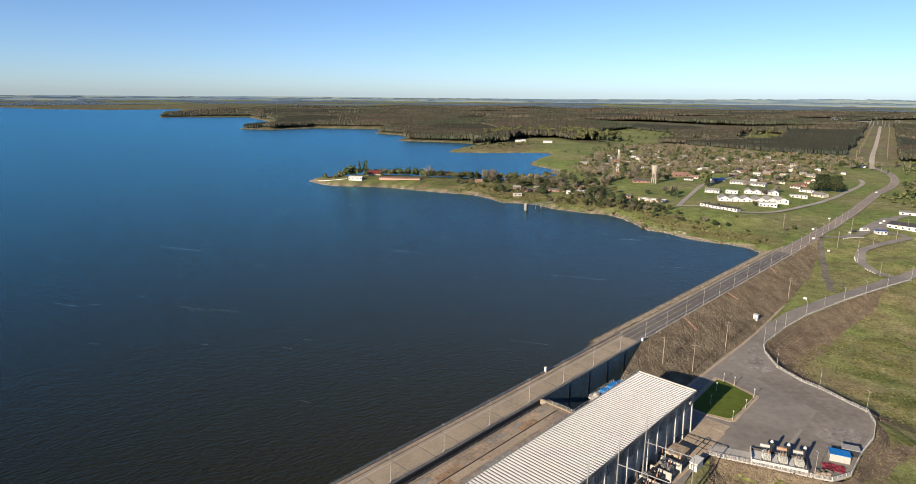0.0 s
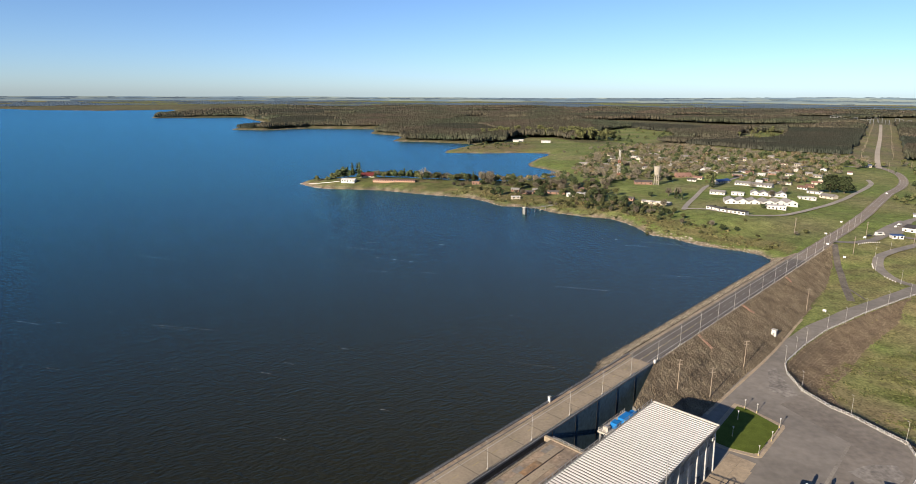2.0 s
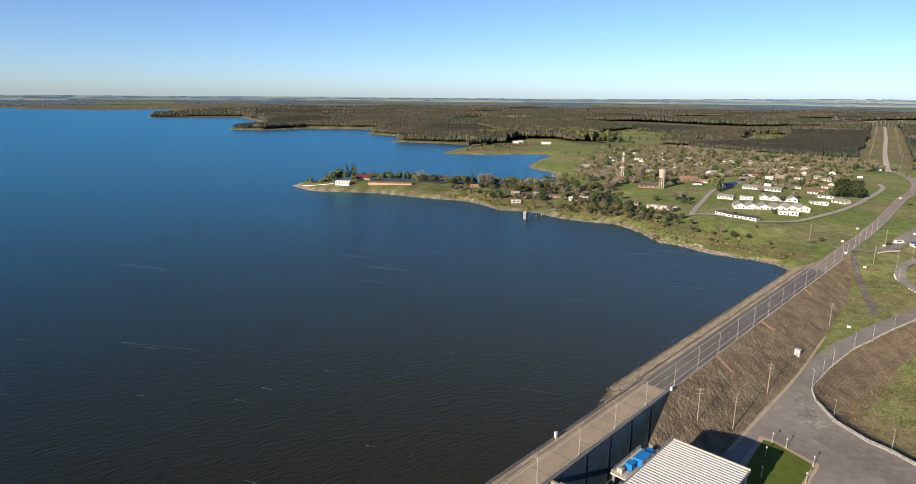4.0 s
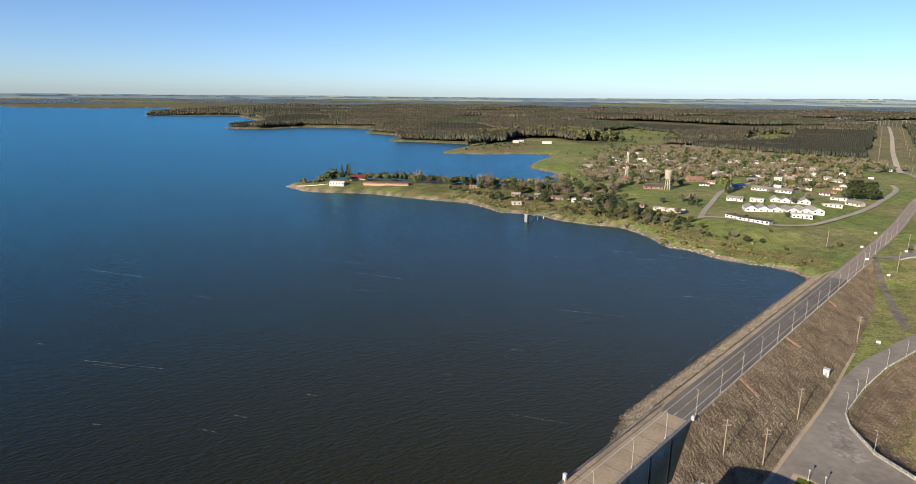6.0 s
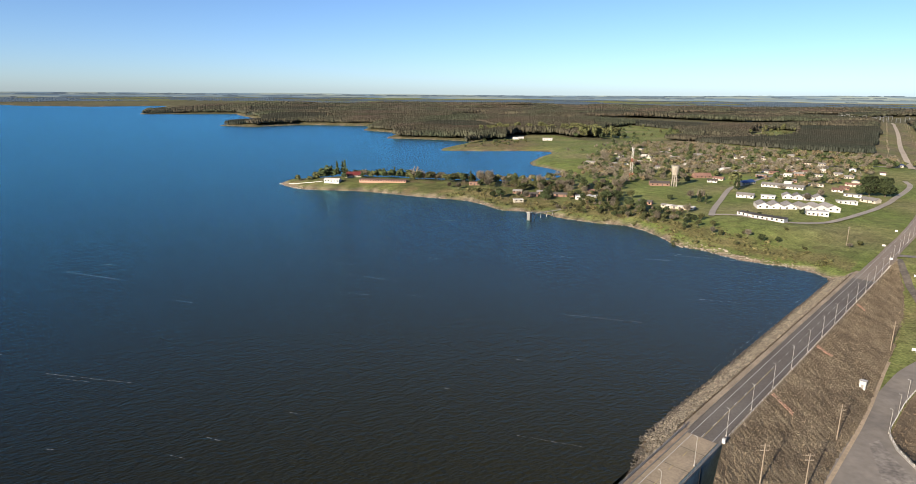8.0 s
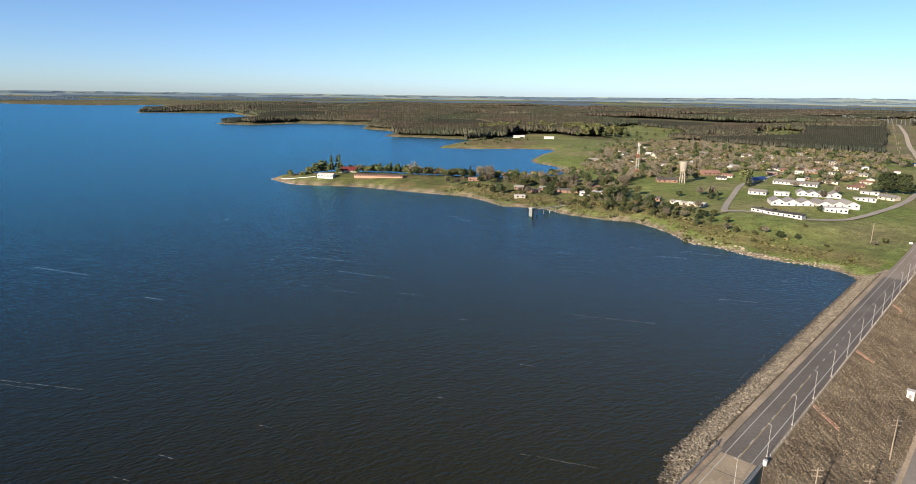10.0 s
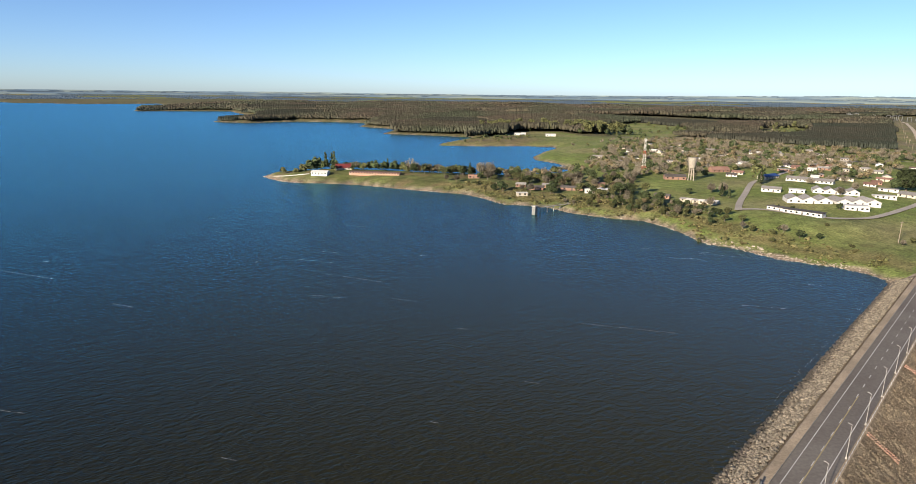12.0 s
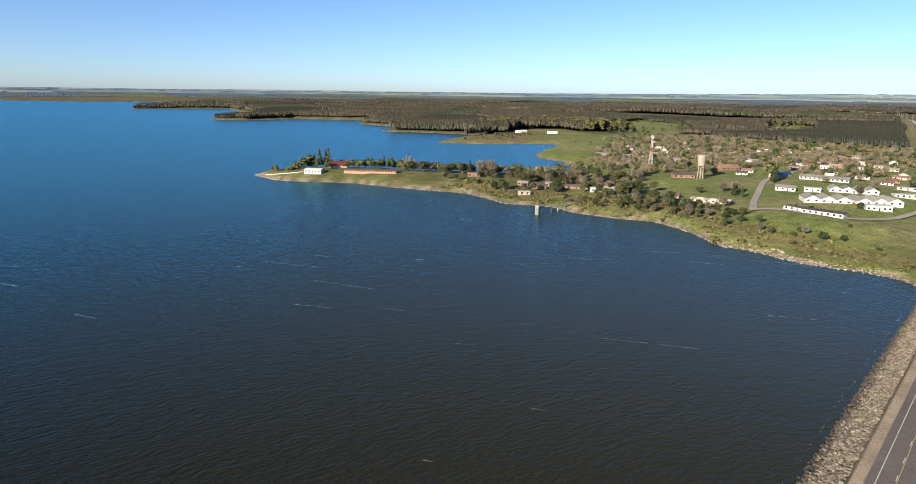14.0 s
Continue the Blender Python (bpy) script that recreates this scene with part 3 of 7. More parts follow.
# the country at the horizon, its haze painted into base colour and glow
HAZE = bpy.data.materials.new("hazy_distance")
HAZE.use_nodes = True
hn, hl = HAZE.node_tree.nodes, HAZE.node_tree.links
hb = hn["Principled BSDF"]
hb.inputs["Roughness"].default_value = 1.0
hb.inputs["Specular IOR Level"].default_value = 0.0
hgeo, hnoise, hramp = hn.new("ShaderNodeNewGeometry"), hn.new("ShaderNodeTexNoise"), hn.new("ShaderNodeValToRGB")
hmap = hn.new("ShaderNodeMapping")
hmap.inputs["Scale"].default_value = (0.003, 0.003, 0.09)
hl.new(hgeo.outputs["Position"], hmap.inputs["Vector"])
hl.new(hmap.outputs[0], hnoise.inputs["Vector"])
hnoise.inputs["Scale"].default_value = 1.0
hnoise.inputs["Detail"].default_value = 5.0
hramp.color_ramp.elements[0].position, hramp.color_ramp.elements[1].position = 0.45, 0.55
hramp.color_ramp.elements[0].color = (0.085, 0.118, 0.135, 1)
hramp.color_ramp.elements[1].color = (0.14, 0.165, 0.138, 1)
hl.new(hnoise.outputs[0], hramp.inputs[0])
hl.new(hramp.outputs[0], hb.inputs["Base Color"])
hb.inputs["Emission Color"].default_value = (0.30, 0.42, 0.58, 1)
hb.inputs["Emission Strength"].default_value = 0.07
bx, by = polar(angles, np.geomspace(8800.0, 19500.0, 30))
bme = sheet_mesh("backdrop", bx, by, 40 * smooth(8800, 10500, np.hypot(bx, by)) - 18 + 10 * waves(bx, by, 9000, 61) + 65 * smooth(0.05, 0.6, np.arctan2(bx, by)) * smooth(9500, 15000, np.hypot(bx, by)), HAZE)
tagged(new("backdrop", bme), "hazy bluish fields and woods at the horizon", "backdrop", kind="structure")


# far wood lots and hedges, with bluish haze put into colour and emission
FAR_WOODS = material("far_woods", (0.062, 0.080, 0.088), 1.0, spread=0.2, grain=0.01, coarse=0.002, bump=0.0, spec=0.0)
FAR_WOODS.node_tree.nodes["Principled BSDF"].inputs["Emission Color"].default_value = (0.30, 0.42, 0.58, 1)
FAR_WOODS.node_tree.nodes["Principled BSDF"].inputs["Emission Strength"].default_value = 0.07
hedge_rng = np.random.RandomState(63)
hv, hf = [], []
for _ in range(230):
    a, d = hedge_rng.uniform(-0.7, 0.7), hedge_rng.uniform(9300, 17500)
    l, w, h = hedge_rng.uniform(60, 420), hedge_rng.uniform(30, 90), hedge_rng.uniform(6, 15)
    cx, cy = MID[0] + d * math.sin(a), MID[1] + d * math.cos(a)
    base = 40 * float(smooth(8800, 10500, np.hypot(cx, cy))) - 18 + 10 * float(waves(cx, cy, 9000, 61)) + 65 * float(smooth(0.05, 0.6, np.arctan2(cx, cy)) * smooth(9500, 15000, np.hypot(cx, cy)))
    m = int(l / 30) + 2
    k = sum(map(len, hv))
    tx, ty = math.cos(a), -math.sin(a)
    row = []
    for q in range(m):
        o = (q / (m - 1) - 0.5) * l
        top = base + h * (0.55 + 0.45 * hedge_rng.rand()) * (0.4 if q in (0, m - 1) else 1.0)
        for side, z in ((-1, base - 4), (-0.6, top), (0.6, top), (1, base - 4)):
            row.append((cx + tx * o + math.sin(a) * w * side * 0.5, cy + ty * o + math.cos(a) * w * side * 0.5, z))
    hv.append(row)
    hf += [(k + q * 4 + e, k + q * 4 + 4 + e, k + q * 4 + 5 + e, k + q * 4 + 1 + e) for q in range(m - 1) for e in range(3)]
hedge_me = bpy.data.meshes.new("far_woods")
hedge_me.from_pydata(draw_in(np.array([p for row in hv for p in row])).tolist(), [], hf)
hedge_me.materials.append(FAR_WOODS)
tagged(new("far_woods", hedge_me), "haze-blue wood lots and hedges in far fields", "woods", kind="stuff")


# ---- roads ----
def curve_points(pts, step):
    """Points at even steps on a smooth line through pts."""
    p = [np.array(q, float) for q in pts]
    p = [2 * p[0] - p[1]] + p + [2 * p[-1] - p[-2]]
    out = []
    for i in range(1, len(p) - 2):
        k = max(1, int(np.hypot(*(p[i + 1] - p[i])) / step))
        for j in range(k):
            t = j / k
            out.append(0.5 * (2 * p[i] + (p[i + 1] - p[i - 1]) * t + (2 * p[i - 1] - 5 * p[i] + 4 * p[i + 1] - p[i + 2]) * t * t
                              + (3 * p[i] - p[i - 1] - 3 * p[i + 1] + p[i + 2]) * t ** 3))
    out.append(p[-2])
    return np.array(out)


def sides(line):
    d = np.gradient(line, axis=0)
    d /= np.maximum(np.hypot(d[:, 0], d[:, 1]), 1e-9)[:, None]
    return np.stack((d[:, 1], -d[:, 0]), 1)


def crest_height(x, y, h):
    """The crest road is level on the dam and meets the land behind it."""
    n, s = to_dam(x, y)
    t = smooth(270, 330, s)
    return CREST * (1 - t) + h * t


def ribbon(b, pts, left, right, lift, step=4.0, crest=False, cut=None):
    """A strip of road between two offsets from the line, laid on the ground; cut: (on, off) lengths of a dashed line."""
    line = curve_points(pts, step)
    nrm = sides(line)
    rows = []
    heights = ground(line[:, 0], line[:, 1], False)
    if crest:
        heights = crest_height(line[:, 0], line[:, 1], heights)
    for h, p, q in zip(heights, line, nrm):
        row = []
        for o in np.linspace(left, right, 4 if right - left > 2 else 2):
            e = p + q * o
            row.append((e[0], e[1], h + lift))
        rows.append(row)
    if cut:
        on, period = cut
        for i in range(0, len(rows) - on, period):
            b.grid([r for r in rows[i:i + on + 1]])
    else:
        b.grid(rows)
    return b


road_1 = solid("road_1", ribbon(Build(), ROADS["crest"][0][:4], -5.0, 5.0, 0.06, crest=True), ASPHALT,
               "grey asphalt road along the dam crest", "road", kind="structure")
solid("road_9", ribbon(Build(), ROADS["crest"][0][3:], -5.0, 5.0, 0.06, crest=True), OLD_ROAD, "old brownish asphalt road past the village", "road", kind="structure")
for name, tag_no, mat, label in (("lower", 2, YARD_ASPHALT, "worn grey asphalt road below the dam"),
                                 ("town", 3, TOWN_ROAD, "pale worn street into the village"), ("school", 4, TOWN_ROAD, "pale worn street past the white school"),
                                 ("access", 5, YARD_ASPHALT, "asphalt access road to the gatehouse"), ("loop", 6, YARD_ASPHALT, "curved asphalt drive through grass"),
                                 ("dirt", 7, DIRT, "straight pale dirt road through the plantation"), ("cross", 8, TOWN_ROAD, "worn street behind the village")):
    pts, w = ROADS[name]
    solid(f"road_{tag_no}", ribbon(Build(), pts, -w / 2, w / 2, 0.05 if name != "dirt" else 0.5, step=5.0), mat, label, "road", kind="structure")

crest_line = ROADS["crest"][0]
markings = thing("road_marking", "painted white and yellow lines on the crest road", "road marking", kind="structure")
part("edge_line", ribbon(Build(), crest_line, -3.38, -3.2, 0.075, crest=True), LINE_WHITE, markings)
part("edge_line", ribbon(Build(), crest_line, 3.15, 3.33, 0.075, crest=True), LINE_WHITE, markings)
part("centre_line", ribbon(Build(), crest_line[:2], -0.02, 0.14, 0.075, crest=True), LINE_YELLOW, markings, "yellow centre line")
part("dashed_line", ribbon(Build(), crest_line, -0.30, -0.12, 0.076, step=1.5, crest=True, cut=(2, 6)), LINE_WHITE, markings)


# ---- the earth dam ----
rng = random.Random(11)
earth_dam = thing("earth_dam", "long earth dam with stone riprap and brushy slope", "dam", DAM, kind="structure")
S0, S1 = -4.0, 216.0


FOOT_S = np.arange(-40.0, 281.0, 2.0)
FOOT_Z = np.where(FOOT_S > -30, ground(*to_world(foot_n(FOOT_S), FOOT_S), False), YARD) - 0.25


def foot(s):
    """Where the downstream slope meets the lower ground: n and z."""
    return float(foot_n(s)), float(np.interp(s, FOOT_S, FOOT_Z))


core = Build()
core.prism([(-24, -7), (-24, -1.9), (-12.9, 3.9), (-12.2, 4.62), (-9.9, 4.72), (0.4, 4.74), (1.0, 4.6), (2.0, 4.0), (2.0, -8)], [((0, S0, 0), (1, 0)), ((0, S1 + 18, 0), (1, 0))])
core.prism([(-11.4, 0), (-10.2, 4.7), (0.4, 4.74), (1.0, 4.6), (1.0, 0)], [((0, S1 + 18, 0), (1, 0)), ((0, 284, 0), (1, 0))])
part("core", core, GRAVEL, earth_dam, "gravel shoulder of the dam crest")
rows = []
for i in range(int((277 - (-36)) / 0.8) + 1):
    s = -36 + i * 0.8
    fn, fz = foot(s)
    n0, z0 = 0.9, 4.66
    if s < -5:
        n0 = 0.9 + (-5 - s) * 0.24
        z0 = 4.66 - (n0 - 0.9) * (4.66 + 8) / 23.6
    row = []
    for j in range(31):
        t = j / 30
        n = n0 + (fn - n0) * t
        z = z0 + (fz - z0) * t + math.sin(t * math.pi) * 0.5 * min(1.0, (fn - n0) / 12)
        rough = 0.0 if j in (0, 30) else 0.32 * min(1.0, (fn - n0) / 10)
        z += rough * (noise.noise((n * 0.55, s * 0.55, 0)) + 0.8 * noise.noise((n * 1.3, s * 1.3, 4)))
        row.append((n, s, z))
    rows.append(row)
part("slope", Build().grid([r[::-1] for r in rows]), BRUSH, earth_dam, "steep slope of dry brown brush", smooth=False)
end_wall = Build()
end_wall.grid([[(p[0], p[1], -12), (p[0], p[1], p[2])] for p in rows[0]])
part("wing_wall", end_wall, WALL_CONCRETE, earth_dam, "dark concrete wing wall")

tufts = Build()
for i in range(24000):
    r = rows[rng.randrange(len(rows))]
    p = r[rng.randrange(1, 30)]
    size = rng.uniform(0.08, 0.26) * rng.choice((0.7, 1, 1, 1.5))
    tufts.lump((p[0] + rng.uniform(-.4, .4), p[1] + rng.uniform(-.4, .4), p[2] + size * 0.25), size, rng, (1, 1, rng.uniform(0.5, 1.1)), 0.5, True)
tuft_ob = part("brush", tufts, BRUSH, earth_dam, "dense dry brush and stones")
tagged(tuft_ob, kind="stuff")


def riprap_z(n):
    return 4.3 + (n + 13.0) * (4.6 / 8.9)


stones, wet_stones = Build(), Build()
near_stones = []
stone_rng = random.Random(5)
for i in range(17500):
    s = stone_rng.uniform(-33, S1 + 6)
    n = -23.8 + 10.6 * stone_rng.random()
    if s < -4:
        n = -23.8 + 12.4 * stone_rng.random()
    edge = float(np.interp(n, (-23.8, -23.4, -22.4, -20.6, -16.7, -11), (-8, -12, -19, -25, -29, -32))) + stone_rng.uniform(-1.5, 1.5)
    if s < edge:
        continue
    size = stone_rng.uniform(0.16, 0.36) * stone_rng.choice((0.75, 1, 1, 1.6))
    c = (n, s, min(riprap_z(n), 4.3) - 0.17 * max(0.0, -10 - s) + stone_rng.uniform(-0.2, 0.28))
    if -14 < s < 60 and -21 < n < -14 and len(near_stones) < 290 and i % 3 == 0:
        near_stones.append((c, size))
        continue
    (wet_stones if c[2] < 0.85 + stone_rng.uniform(-0.5, 0.7) else stones).lump(c, size, stone_rng, (1, 1, 0.75), 0.3)
tagged(part("riprap", stones, RIPRAP, earth_dam, "heaped grey-brown riprap stones"), kind="stuff")
tagged(part("wet_riprap", wet_stones, WET_STONE, earth_dam, "dark wet stones at the waterline"), kind="stuff")
bed = Build()
bed.grid([[(-17, -32, -2.8), (-11.0, -33, -0.2)], [(-22.5, -24, -2.8), (-11.2, -24, 1.6)], [(-26, -9, -2.8), (-12.4, -9, 4.35)], [(-26, S1 + 10, -2.8), (-12.4, S1 + 10, 4.35)]])
part("riprap_bed", bed, BANK, earth_dam)
stone_meshes = [Build().lump((0, 0, 0), 1.0, stone_rng, (1, 1, 0.75), 0.3).mesh("stone", RIPRAP) for _ in range(8)]

# ---- concrete dam and its deck ----
concrete_dam = thing("concrete_dam", "weathered concrete dam crest beside the powerhouse", "dam", DAM, kind="structure")
b = Build()
b.prism([(-11.2, -9), (-11.2, 4.62), (0.6, 4.62), (0.6, -16)], [((0, -79.6, 0), (1, 0)), ((0, S0, 0), (1, 0))])
# the shade on this face is painted in as dark blue
part("crest_block", b, SHADE_BLUE, concrete_dam)
# beside the deck slot the block is near-black, the slot's shade as colour
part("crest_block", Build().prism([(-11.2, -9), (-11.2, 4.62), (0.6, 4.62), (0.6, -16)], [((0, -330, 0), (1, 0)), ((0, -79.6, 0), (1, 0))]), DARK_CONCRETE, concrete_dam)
for i in range(27):
    s1 = S0 - i * 10.7
    b = Build()
    b.box(-9.2, -0.45, s1 - 10.52, s1, 4.5, CREST + 0.02 + rng.uniform(-0.01, 0.01))
    part("road_slab", b, CONCRETE, concrete_dam)
    part("joint", Build().box(-9.2, -0.45, s1 - 10.7, s1 - 10.52, 4.5, CREST + 0.012), DARK_CONCRETE, concrete_dam, "dark expansion joint")
for n0, n1, h in ((-11.25, -10.8, 0.55), (0.12, 0.62, 0.22)):
    part("parapet", Build().box(n0, n1, -330, S0 + (0 if n0 > 0 else 0), 4.5, CREST + h), WALL_CONCRETE, concrete_dam)
part("kerb", Build().box(-9.45, -9.2, -330, S0, 4.5, CREST + 0.2), WALL_CONCRETE, concrete_dam)
part("walkway", Build().box(-10.8, -9.45, -330, S0, 4.5, CREST + 0.14), DECK, concrete_dam)
part("edge_line", Build().box(-7.9, -7.76, -330, S0, CREST, CREST + 0.05), LINE_WHITE, concrete_dam)
for i in range(0, 300, 9):
    part("dash", Build().box(-5.0, -4.86, S0 - 3 - i - 3, S0 - 3 - i, CREST, CREST + 0.05), LINE_YELLOW, concrete_dam)
# vertical seams of the downstream face
for s in (-20, -34, -48, -62, -76):
    part("seam", Build().box(0.55, 0.68, s - 0.12, s + 0.12, -12, 4.5), DARK_METAL, concrete_dam)


def railing(name, label, pts, height, post_step, rails, mat, r=0.035, group="", kind="", m=DAM):
    """Posts and rails along a line of (n, s, z)."""
    ob = thing(name, label, "railing", m, group, kind)
    line = []
    for a, c in zip(pts, pts[1:]):
        a, c = Vector(a), Vector(c)
        k = max(1, round((c - a).length / post_step))
        line += [a.lerp(c, i / k) for i in range(k)]
    line.append(Vector(pts[-1]))
    base = Build().box(-r, r, -r, r, 0, height).mesh("post", mat)
    for p in line:
        o = new("post", base)
        o.parent = ob
        o.location = p
    for h in rails:
        bb = Build()
        for a, c in zip(pts, pts[1:]):
            bb.tube(Vector(a) + Vector((0, 0, h)), Vector(c) + Vector((0, 0, h)), r * 0.9, n=4)
        part("rail", bb, mat, ob)
    return ob


railing("railing", "grey steel railing on the upstream parapet", [(-11.0, -170, CREST + 0.5), (-11.0, S0, CREST + 0.5)], 0.65, 2.4, (0.35, 0.65), STEEL)
railing("railing", "grey steel railing above the deck slot", [(0.36, -170, CREST + 0.2), (0.36, S0, CREST + 0.2)], 0.85, 2.4, (0.45, 0.85), STEEL)
railing("railing", "grey steel railing along the deck edge", [(3.6, -170, CREST - 0.1), (3.6, -81, CREST - 0.1)], 1.0, 2.2, (0.5, 1.0), STEEL)
railing("railing", "pale railing at the end of the deck", [(3.6, -80.1, CREST - 0.1), (17.6, -80.1, CREST - 0.1)], 1.0, 2.0, (0.5, 1.0), WHITE_PAINT)

deck = thing("deck", "stained concrete intake deck with access hatches", "deck", DAM, kind="structure")
part("slab", Build().box(3.4, 18.0, -330, -79.6, 2.6, CREST - 0.35), DECK, deck)
# near-black body under the deck, painted with the slot's shade
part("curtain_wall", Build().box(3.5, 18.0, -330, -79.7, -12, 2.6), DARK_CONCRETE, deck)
part("end_beam", Build().box(0.62, 18.0, -80.6, -79.6, 3.0, CREST - 0.1), CONCRETE, deck)
part("edge_beam", Build().box(3.3, 3.9, -330, -81, 3.9, CREST - 0.15), CONCRETE, deck)
# slot closed by a near-black floor in place of deep shade
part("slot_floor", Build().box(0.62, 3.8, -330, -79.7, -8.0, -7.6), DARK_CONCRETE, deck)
deck_rng = random.Random(3)
# long concrete planks over the gate slots, some rusty or pale
WARM_GREY = material("warm_grey_concrete", (0.30, 0.27, 0.225), 0.9, spread=0.25, grain=1.0, coarse=0.2, bump=0.2)
RUSTY = material("rust_stained_concrete", (0.36, 0.22, 0.11), 0.9, spread=0.3, grain=1.0, coarse=0.3, tint=(0.25, 0.18, 0.115), bump=0.2)
for n0, n1, pick in ((4.6, 6.6, (DECK, WARM_GREY, DECK)), (6.65, 8.9, (RUSTY, CONCRETE, CONCRETE, DECK)), (9.6, 12.3, (DECK, CONCRETE, CONCRETE, RUSTY)), (12.35, 14.4, (DECK, DECK, WARM_GREY))):
    s1 = -83.0
    while s1 > -210:
        l = deck_rng.uniform(3.4, 11.0)
        h = CREST - 0.35 + deck_rng.uniform(0.03, 0.10)
        part("plank", Build().box(n0, n1, s1 - l + 0.08, s1, CREST - 0.6, h), deck_rng.choice(pick), deck)
        if l > 6:
            part("lifting_eye", Build().box((n0 + n1) / 2 - 0.12, (n0 + n1) / 2 + 0.12, s1 - l * 0.5 - 0.12, s1 - l * 0.5 + 0.12, h, h + 0.08), DARK_METAL, deck)
        s1 -= l
part("rail_track", Build().box(9.15, 9.35, -330, -82, CREST - 0.4, CREST - 0.18), DARK_METAL, deck)
part("rail_track", Build().box(14.6, 14.8, -330, -82, CREST - 0.4, CREST - 0.18), DARK_METAL, deck)
part("walkway", Build().box(15.0, 18.0, -330, -82, CREST - 0.5, CREST - 0.2), CONCRETE, deck)

pit_floor = solid("pavement_pit", Build().box(0.62, 18.6, -79.6, -5, -14, -12.2), WALL_CONCRETE, "dark concrete floor of the pit behind the powerhouse", "pavement", DAM, kind="structure")

# platform with the blue machine
platform = thing("platform", "concrete platform with pale railing in the pit", "platform", DAM)
part("slab", Build().box(7.2, 18.6, -58.5, -40, -0.6, 0.0), PALE_CONCRETE, platform)
for n in (8, 17.6):
    for s in (-57.5, -49, -41):
        part("column", Build().box(n - 0.4, n + 0.4, s - 0.4, s + 0.4, -12.2, -0.6), WALL_CONCRETE, platform)
railing("railing", "pale railing round the pit platform", [(18.4, -58.3, 0), (7.4, -58.3, 0), (7.4, -40.2, 0)], 1.1, 1.6, (0.55, 1.1), WHITE_PAINT)


def blue_tank(n0, n1, s0, s1, h):
    ob = thing("transformer", "bright blue transformer tank on the platform", "transformer", DAM @ Matrix.Translation(((n0 + n1) / 2, (s0 + s1) / 2, 0)))
    w, l = (n1 - n0) / 2, (s1 - s0) / 2
    part("tank", Build().box(-w, w, -l, l, 0.15, h), BLUE, ob)
    part("base", Build().box(-w - 0.1, w + 0.1, -l - 0.1, l + 0.1, 0, 0.15), DARK_METAL, ob)
    part("cover", Build().box(-w - 0.08, w + 0.08, -l - 0.08, l + 0.08, h, h + 0.12), BLUE, ob)
    for i in range(int(2 * l / 0.7)):
        s = -l + 0.35 + i * 0.7
        part("fin", Build().box(-w - 0.35, -w, s - 0.06, s + 0.06, 0.3, h - 0.3), BLUE, ob)
    return ob


blue_tank(10.4, 13.4, -50.5, -45.0, 2.9)
blue_tank(9.6, 11.8, -54.0, -51.4, 2.2)
blue_tank(10.6, 12.6, -44.0, -41.4, 2.2)
cooler = thing("cooler", "pale grey cooling unit with round fan", "cooler", DAM @ Matrix.Translation((9.4, -56.2, 0)))
part("body", Build().box(-0.9, 0.9, -0.9, 0.9, 0, 1.5), PALE_CONCRETE, cooler)
part("fan", Build().tube((0, 0, 1.5), (0, 0, 1.8), 0.6, n=12), STEEL, cooler)

# ---- lamps along the crest ----
def street_lamp(h=9.0, arm=0.55, turn=-1):
    ob = thing("street_lamp", "slim pale grey street lamp beside the crest road", "street lamp", group="crest street lamps")
    part("base", Build().box(-0.2, 0.2, -0.2, 0.2, 0, 0.5), PALE_CONCRETE, ob)
    part("pole", Build().tube((0, 0, 0.3), (0, 0, h), 0.072, 0.05, 8), LAMP_GREY, ob)
    part("arm", Build().tube((0, 0, h - 0.1), (arm * turn, 0, h + 0.15), 0.06, 0.05, 6), LAMP_GREY, ob)
    part("lamp_head", Build().box(arm * turn - 0.3, arm * turn + 0.1, -0.1, 0.1, h + 0.1, h + 0.2), LAMP_GREY, ob)
    return ob


lamp = street_lamp()
lamp.matrix_world = DAM @ Matrix.Translation((0.05, 0, CREST))
for i in range(-8, 19):
    if i == 0:
        continue
    s = i * 21.42
    n = 0.05 if i >= 0 else -0.65
    z = CREST
    if s > 270:
        n = -1.2 if s < 300 else -2.2
        x, y = to_world(n, s)
        z = float(crest_height(x, y, gz(x, y)))
    copy_thing(lamp, DAM @ Matrix.Translation((n, s, z)))

# low guard posts and beams on both shoulders of the earth dam
for n, label, mat in ((-9.95, "low guard rail of weathered concrete posts and beam", WALL_CONCRETE), (0.55, "low guard rail of white posts by the slope", WHITE_PAINT)):
    guard = thing("guard_rail", label, "guard rail", DAM)
    post = Build().box(-0.08, 0.08, -0.1, 0.1, 0, 0.7).mesh("post", mat)
    for i in range(88):
        o = new("post", post)
        o.parent = guard
        o.location = (n, S0 + 2 + i * 3.0, CREST - 0.15)
    part("beam", Build().box(n - 0.05, n + 0.05, S0 + 1, 262, CREST + 0.2, CREST + 0.36), WALL_CONCRETE if n < 0 else STEEL, guard)

